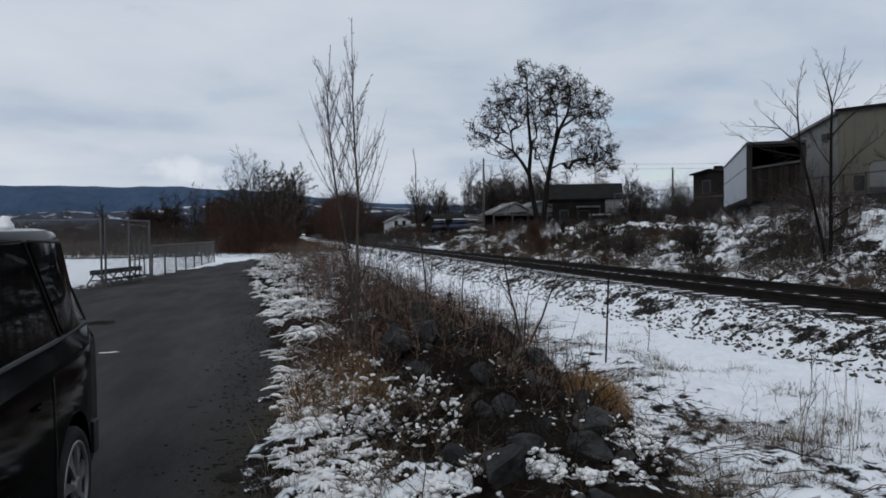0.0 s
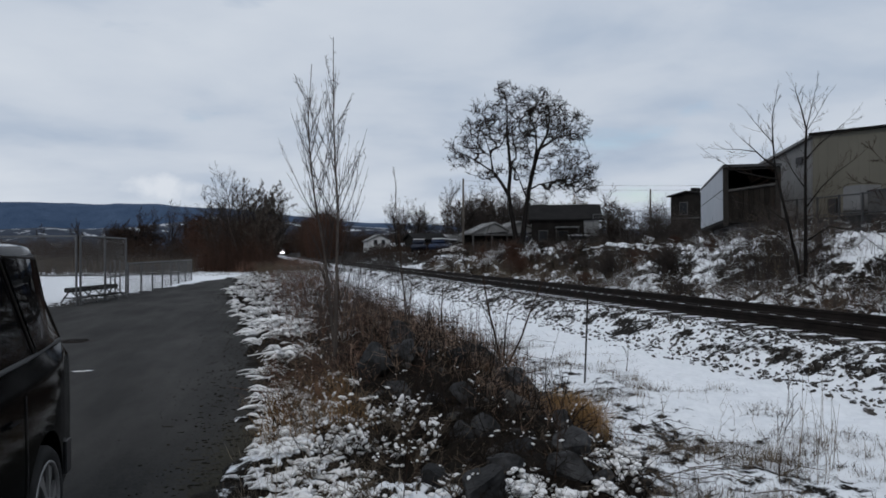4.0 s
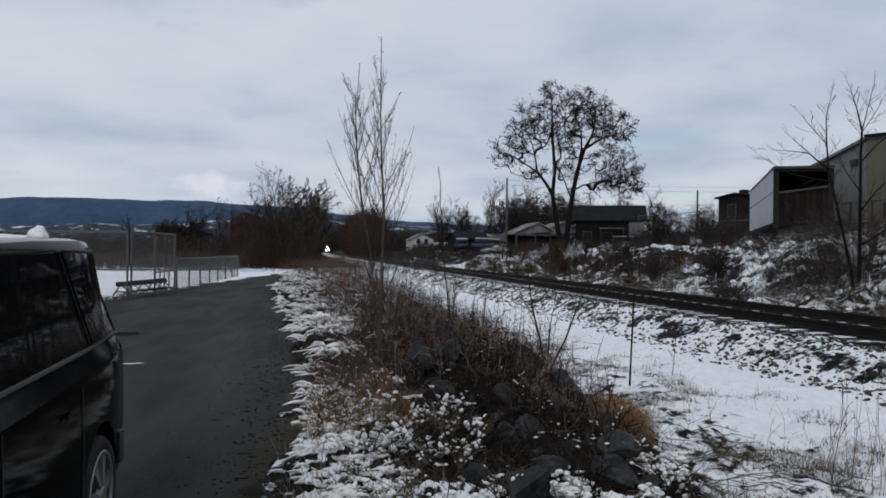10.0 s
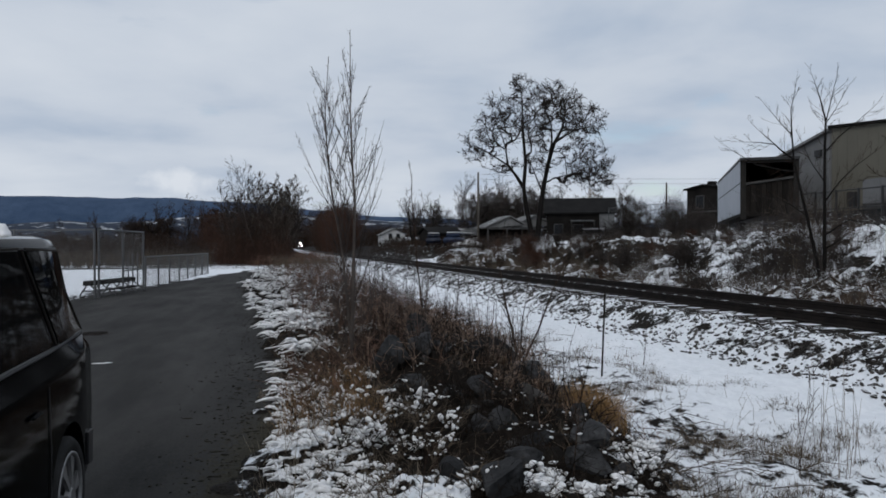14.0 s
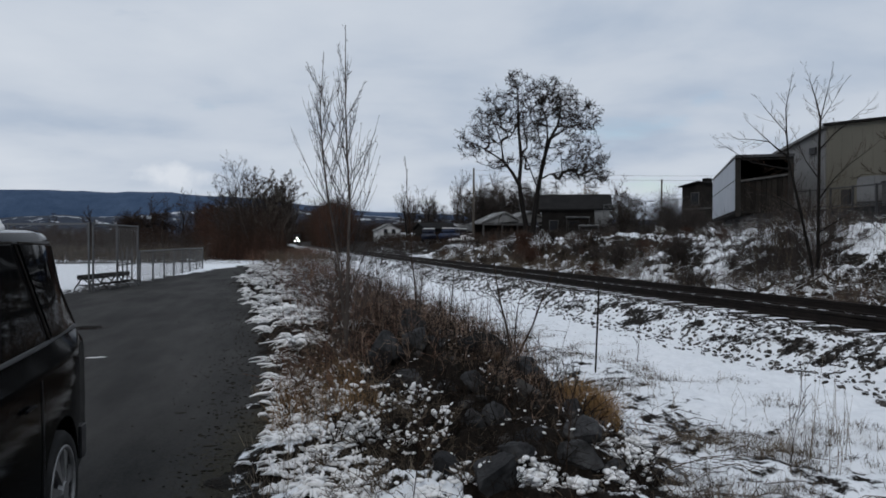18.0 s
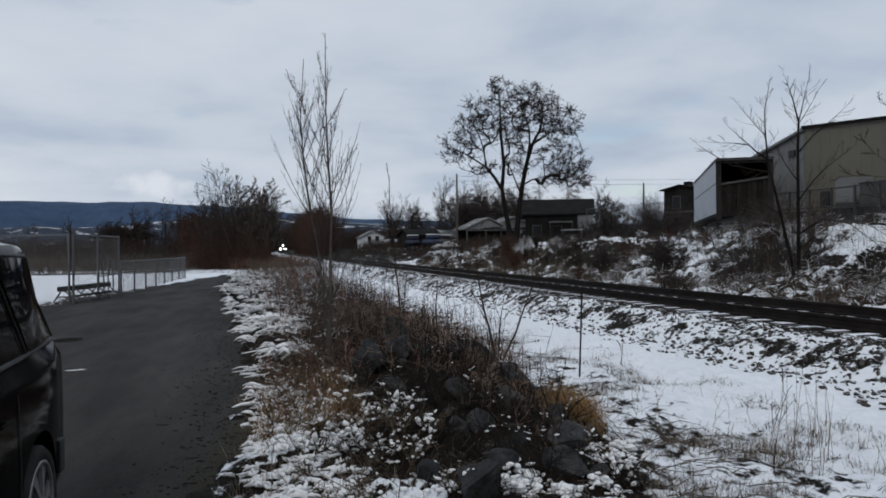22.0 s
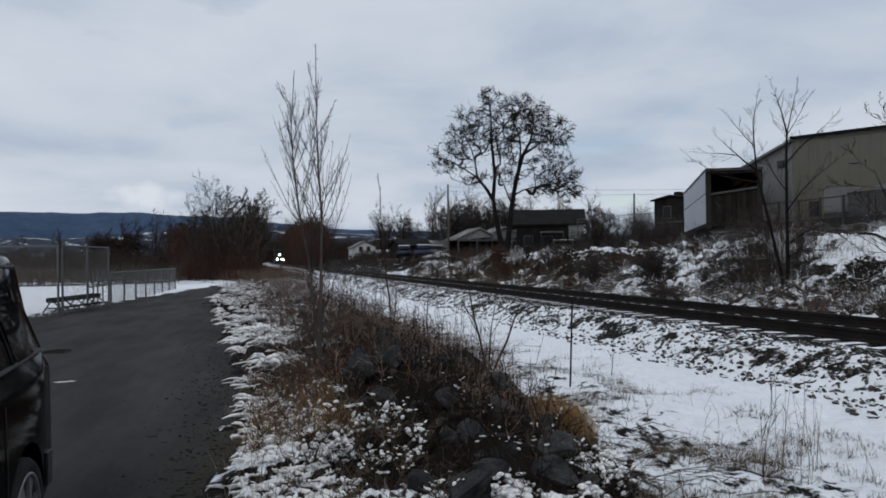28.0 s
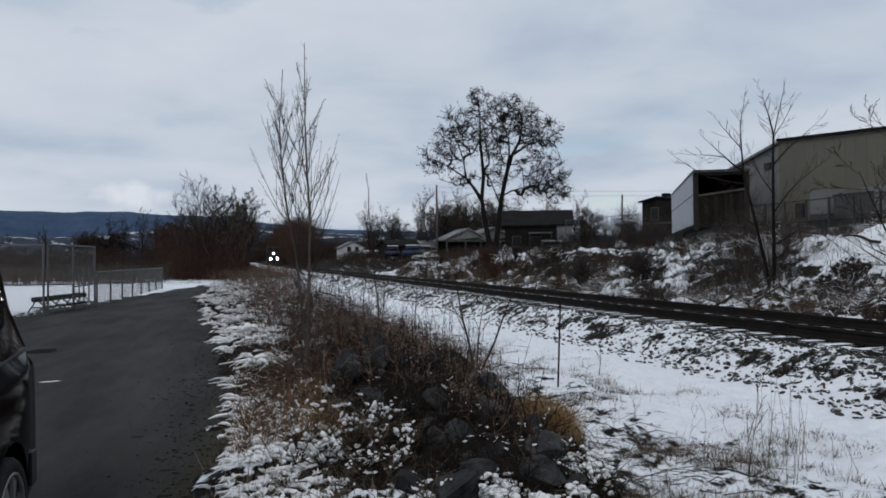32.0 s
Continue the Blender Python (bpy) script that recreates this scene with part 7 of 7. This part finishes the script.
def house(name, at, turn, size, roof_h, wall_mat, roof_mat, label, windows=(), gable="x", over=0.3, chimney=False):
    """A pitched house: size along its ridge, across and to the eaves. windows: (side, along, up, width, height)."""
    h = thing(name, pose(*at, 0, 0, turn), label, "house")
    lx, ly, lz = size
    s = Shape()
    s.prism([(-lx / 2, -ly / 2, -0.3), (-lx / 2, ly / 2, -0.3), (-lx / 2, ly / 2, lz), (-lx / 2, 0, lz + roof_h), (-lx / 2, -ly / 2, lz)], (lx, 0, 0))
    put("wall", s, wall_mat, h)
    for sy in (-1, 1):
        s = Shape()
        k = roof_h / (ly / 2)
        e = ly / 2 + over
        s.prism([(-lx / 2 - over, 0, lz + roof_h + 0.02), (-lx / 2 - over, sy * e, lz - over * k + 0.02), (-lx / 2 - over, sy * e, lz - over * k + 0.16), (-lx / 2 - over, 0, lz + roof_h + 0.16)], (lx + 2 * over, 0, 0))
        put("roof_slope", s, roof_mat, h)
    for side, along, up, w, hh in windows:
        win = Shape()
        fr = Shape()
        if side in "+-":
            y = ly / 2 * (1 if side == "+" else -1)
            sg = 1 if side == "+" else -1
            fr.box((along, y + sg * 0.01, up), (w + 0.16, 0.08, hh + 0.16))
            win.box((along, y + sg * 0.03, up), (w, 0.08, hh))
        else:
            x = lx / 2 * (1 if side == "R" else -1)
            sg = 1 if side == "R" else -1
            fr.box((x + sg * 0.01, along, up), (0.08, w + 0.16, hh + 0.16))
            win.box((x + sg * 0.03, along, up), (0.08, w, hh))
        f = put("window_frame", fr, M_TRIM, h)
        put("pane", win, M_WINDOW, f)
    if chimney:
        s = Shape()
        s.box((lx * 0.2, 0.3, lz + roof_h + 0.3), (0.6, 0.6, 1.2))
        put("chimney", s, M_DARKWALL, h)
    return h


def far_car(name, m, paint, label):
    c = thing(name, m, label, "car")
    put("body", soft_box((4.2, 1.7, 0.65), 0.15, (0, 0, 0.62), 3), paint, c, smooth=True)
    put("cabin", soft_box((2.2, 1.5, 0.55), 0.18, (-0.2, 0, 1.18), 3), paint, c, smooth=True)
    put("windscreen", soft_box((0.6, 1.3, 0.36), 0.08, (0.75, 0, 1.14), 2), M_WINDOW, c)
    put("side_window", soft_box((1.5, 1.52, 0.28), 0.04, (-0.25, 0, 1.2), 2), M_WINDOW, c)
    put("snow_cap", soft_box((2.0, 1.3, 0.10), 0.04, (-0.3, 0, 1.48), 2), M_SNOW, c)
    put("bonnet_snow", soft_box((0.9, 1.3, 0.06), 0.02, (1.55, 0, 0.96), 2), M_SNOW, c)
    for x in (-1.3, 1.35):
        for y in (-0.75, 0.75):
            sh = Shape()
            sh.tube([Vector((x, y - 0.1, 0.31)), Vector((x, y + 0.1, 0.31))], [0.31, 0.31], 16)
            put("wheel", sh, M_TYRE, c)


def build_yards():
    # white house by the railway
    house("white_house", (19.4, 142, 1.6), 90, (7, 3.9, 2.2), 1.0, M_WHITE, M_GREYROOF, "small white house with a pale grey gable roof",
          [("L", -0.75, 1.9, 0.5, 0.75), ("L", 0.65, 1.9, 0.5, 0.75)])
    house("annex_shed", (23.0, 140, 1.6), 0, (3.4, 5, 1.0), 0.6, M_WHITE, M_SNOWROOF, "low white annex shed")
    house("low_shed", (22.4, 112, 1.6), 8, (4.6, 5, 1.9), 0.8, M_DARKWALL, M_ROOF, "low dark shed with a dark roof")
    house("low_shed", (28.0, 116, 1.6), -6, (7, 5, 1.7), 1.0, M_DARKWALL, M_GREYROOF, "low dark shed under a snow-dusted roof")
    # open shed with a snowy roof
    s = thing("carport", (21.6, 80, 1.75), "open dark carport under two pale grey gables", "carport")
    for x0, xm, x1, z0, zm, y0 in ((-1.3, 1.3, 2.9, 1.75, 2.9, -2.4), (1.6, 4.4, 6.6, 1.75, 3.05, -1.2)):
        for xa, za, xb, zb in ((x0, z0, xm, zm), (xm, zm, x1, z0 + 0.35)):
            sh = Shape()
            sh.prism([(xa, y0, za), (xb, y0, zb), (xb, y0, zb + 0.14), (xa, y0, za + 0.14)], (0, 5, 0))
            put("roof_slope", sh, M_GREYROOF, s, "pale grey roof with a little snow")
        sh = Shape()
        sh.prism([(x0 + 0.25, y0 + 0.2, z0 + 0.02), (x1 - 0.25, y0 + 0.2, z0 + 0.3), (xm, y0 + 0.2, zm - 0.05)], (0, 0.1, 0))
        put("gable_board", sh, M_GREYROOF, s, "grey boarded gable")
        sh = Shape()
        sh.box(((x0 + x1) / 2, y0 + 0.15, z0 - 0.05), (x1 - x0 - 0.3, 0.14, 0.16))
        put("fascia", sh, M_TRIM, s)
    sh = Shape()
    sh.box((2.6, 2.4, 0.8), (7, 0.12, 1.9))
    put("back_wall", sh, M_DARKWALL, s)
    for x in (-1.0, 1.0, 3.0, 5.0, 6.2):
        sh = Shape()
        sh.box((x, -2.2 if x < 3 else -1.0, 0.8), (0.14, 0.14, 1.75))
        put("post", sh, M_TRIM, s)
    for x, w, h, d in ((-0.1, 1.5, 0.7, 1.6), (1.7, 1.2, 1.0, 1.4), (3.6, 1.8, 0.6, 1.8), (5.4, 1.1, 0.9, 1.4)):
        put("stored_load", soft_box((w, d, h), 0.04, (x, 0.4, h / 2 - 0.05), 1), M_DARKWALL, s, "dark stacked goods")
    far_car("blue_car", pose(16.9, 88, 1.66, 0, 0, 78), M_NAVY, "dark navy car seen end on among the yards")
    far_car("blue_car", pose(18.6, 84, 1.66, 0, 0, 60), M_BLUE, "dark blue car under patches of snow")
    far_car("grey_car", pose(20.2, 87, 1.66, 0, 0, 28), M_SIDING, "pale grey car with a snowy roof")
    far_car("grey_car", pose(28.4, 68, 1.72, 0, 0, -25), M_SIDING, "pale grey car covered with snow")
    far_car("grey_car", pose(33.0, 60, 1.9, 0, 0, 20), M_TRIM, "grey car with a snowy roof in the yard")
    rnd = random.Random(95)
    for x, y, w in ((18.9, 79, 1.5), (25.6, 66.5, 1.6), (27.4, 64, 1.2), (23.2, 70, 1.0)):
        sh = Shape()
        for _ in range(26):
            k = rnd.uniform(0.12, 0.32)
            a, q = rnd.uniform(0, 6.28), w * rnd.random() ** 0.7
            sh.blob((math.cos(a) * q, math.sin(a) * q * 0.6, 0.45 * max(0, 1 - q / w) + 0.05), (k * 1.5, k * 1.2, k * 0.7), rnd, 0.3)
        put("snow_heap", sh, M_SNOW, label="low heap of snow-covered rubble in the yards", category="snow", group="heaps in the yards", at=pose(x, y, ground_z(x, y)), smooth=True)
    # conifer behind the carport
    t = thing("conifer", (30.2, 104, 1.6), "small dark pointed conifer behind the houses", "tree")
    sh, gr = Shape(), Shape()
    sh.tube([Vector((0, 0, -0.3)), Vector((0, 0, 6.2))], [0.14, 0.02], 6)
    for _ in range(900):
        z = 0.5 + 5.7 * rnd.random()
        a, q = rnd.uniform(0, 6.28), (6.5 - z) * 0.24 * rnd.uniform(0.4, 1.1)
        p, e = Vector((0, 0, z)), Vector((math.cos(a) * q, math.sin(a) * q, z - 0.25 * q))
        for u in (0.3, 0.55, 0.8):
            c = p.lerp(e, u)
            gr.blade(c, c.lerp(e, 0.8) + Vector((rnd.gauss(0, 0.1), rnd.gauss(0, 0.1), rnd.gauss(-0.06, 0.06))), 0.09)
    put("trunk", sh, M_BARK, t)
    put("crown", gr, M_CONIFER, t)
    # dark timber edge along the top of the bank
    edge = thing("timber_edge", (0, 0, 0), "dark timber edging along the top of the bank", "retaining edge")
    for i in range(7):
        a, b = (20.3 + i * 0.28, 47 - i * 2.3), (20.3 + (i + 1) * 0.28, 47 - (i + 1) * 2.3 + 0.06)
        z = max(ground_z(*a), ground_z(*b))
        sh = Shape()
        quad_panel(sh, a, b, z - 0.25, z + 0.22, 0.0, 0.2)
        put("sleeper", sh, M_PLANK, edge)
    # dark house under the large tree
    h = house("dark_house", (30.6, 78, 1.6), -20, (6.8, 6, 3.4), 1.5, M_DARKWALL, M_ROOF, "low dark house with a shingle roof and a pale end wall",
              [("-", -2.2, 1.7, 0.8, 1.0), ("-", -0.2, 1.6, 0.9, 1.1)])
    put("end_wall", soft_box((1.5, 0.12, 3.3), 0.01, (2.62, -3.05, 1.6), 1), M_SIDING, h, "pale sided wall")
    put("door", soft_box((0.75, 0.08, 1.95), 0.01, (1.35, -3.03, 0.9), 1), M_TRIM, h, "grey house door")
    put("porch_roof", soft_box((2.4, 1.3, 0.12), 0.02, (0.2, -3.6, 2.55), 1), M_GREYROOF, h, "pale porch roof with snow")
    for x in (-0.9, 1.3):
        put("porch_post", soft_box((0.1, 0.1, 2.8), 0.01, (x, -4.15, 1.15), 1), M_TRIM, h)
    # two-storey house behind the trailer
    h = house("dark_house", (44.1, 74, 2.2), 20, (4.0, 4.4, 5.2), 0.35, M_DARKWALL, M_ROOF, "tall dark house with two storeys",
          [("-", -1.2, 3.9, 0.8, 1.2), ("-", 1.2, 3.9, 0.8, 1.2), ("-", 1.2, 1.6, 0.8, 1.2), ("L", 0.5, 3.9, 0.9, 1.2)])
    put("storey_band", soft_box((4.1, 4.5, 0.16), 0.02, (0, 0, 2.9), 1), M_TRIM, h, "grey band between the storeys")
    put("balcony", soft_box((1.8, 0.9, 0.9), 0.03, (1.0, -2.6, 3.3), 1), M_SLAT, h, "grey slatted balcony")
    put("bay", soft_box((1.0, 0.5, 2.2), 0.03, (1.5, -2.4, 1.1), 1), M_SIDING, h, "pale ground-floor bay")
    put("roof_vent", soft_box((0.7, 0.7, 0.6), 0.04, (-0.8, 0, 5.75), 1), M_ROOF, h)
    # poles and wires
    def pole(x, y, z, h, label):
        t = thing("utility_pole", (x, y, z), label, "pole", "utility poles")
        sh = Shape()
        sh.tube([Vector((0, 0, -0.3)), Vector((0.03, 0, h))], [0.14, 0.09], 8)
        put("shaft", sh, M_WOODPOLE, t)
    pole(20.1, 80, 1.6, 7.8, "weathered wooden utility pole by the carport")
    pole(41.5, 80, 2.0, 6.6, "thin utility pole beside the yard fence")
    for k in range(2):
        sh = Shape()
        pts = []
        for i in range(13):
            u = i / 12
            pts.append(Vector((20.1 + 34 * u, 80 - 2 * u, 9.2 - k * 0.5 - 4 * 0.35 * u * (1 - u))))
        sh.tube(pts, [0.013] * 13, 3)
        put("overhead_wire", sh, M_BLACK, label="thin dark overhead wire", category="wire")
    chain_fence("yard_wire_fence", (29.5, 68, 1.9), (31.5, 58, 2.0), 3.2, 5, "tall chain-link yard fence on the bank", 0.004, 0.28)


build_warehouse()
build_trailer()
build_yards()


# ---- the train ----
def build_loco():
    t = thing("locomotive", (8, 516, RAIL_TOP), "dark diesel locomotive with three lit headlamps", "locomotive")
    def bx(name, c, s, mat=M_LOCO, bev=0.05, lab=""):
        return put(name, soft_box(s, bev, c), mat, t, lab)
    bx("frame", (0, 9.2, 1.25), (2.9, 18.2, 0.4))
    bx("nose", (0, 1.7, 2.15), (1.8, 1.7, 1.4), bev=0.15)
    bx("cab", (0, 3.7, 2.95), (3.0, 2.3, 3.0), bev=0.12)
    bx("hood", (0, 11.2, 2.75), (1.9, 12.6, 2.6), bev=0.12)
    bx("fuel_tank", (0, 9.2, 0.75), (2.5, 4.2, 0.7))
    bx("plough", (0, -0.1, 0.45), (2.7, 0.25, 0.75))
    for x in (-0.75, 0.75):
        bx("windscreen", (x, 2.53, 3.75), (1.0, 0.05, 0.7), M_WINDOW, 0.02)
    for y in (3.6, 14.8):
        bx("bogie", (0, y, 0.65), (2.3, 3.6, 0.45))
        for k in (-1.3, 1.3):
            for x in (-0.76, 0.76):
                sh = Shape()
                sh.tube([Vector((x - 0.06, y + k, 0.5)), Vector((x + 0.06, y + k, 0.5))], [0.5, 0.5], 20)
                put("wheel", sh, M_RAIL, t)
    for x, z, n in ((0.0, 2.75, "headlamp"), (-0.77, 1.5, "ditch_lamp"), (0.77, 1.5, "ditch_lamp")):
        sh = Shape()
        y = 0.80 if n == "headlamp" else -0.02
        sh.tube([Vector((x, y + 0.3, z)), Vector((x, y, z))], [0.30, 0.30], 20)
        put(n + "_housing", sh, M_BLACK, t)
        sh = Shape()
        sh.tube([Vector((x, y + 0.02, z)), Vector((x, y - 0.03, z))], [0.25, 0.20], 20)
        put(n, sh, M_LAMP, t, "lit white lamp")
    return t


loco = build_loco()


def motions():
    """The train comes steadily along the track."""
    rows = []
    for i in range(17):
        t = i * 2.0
        y = 10.2 * (50.6 - t)
        x0, x1 = float(track_x(y)), float(track_x(y + 16))
        rows.append((t, pose(x0, y, RAIL_TOP, 0, 0, -math.degrees(math.atan2(x1 - x0, 16)))))
    walk(loco, rows)


motions()
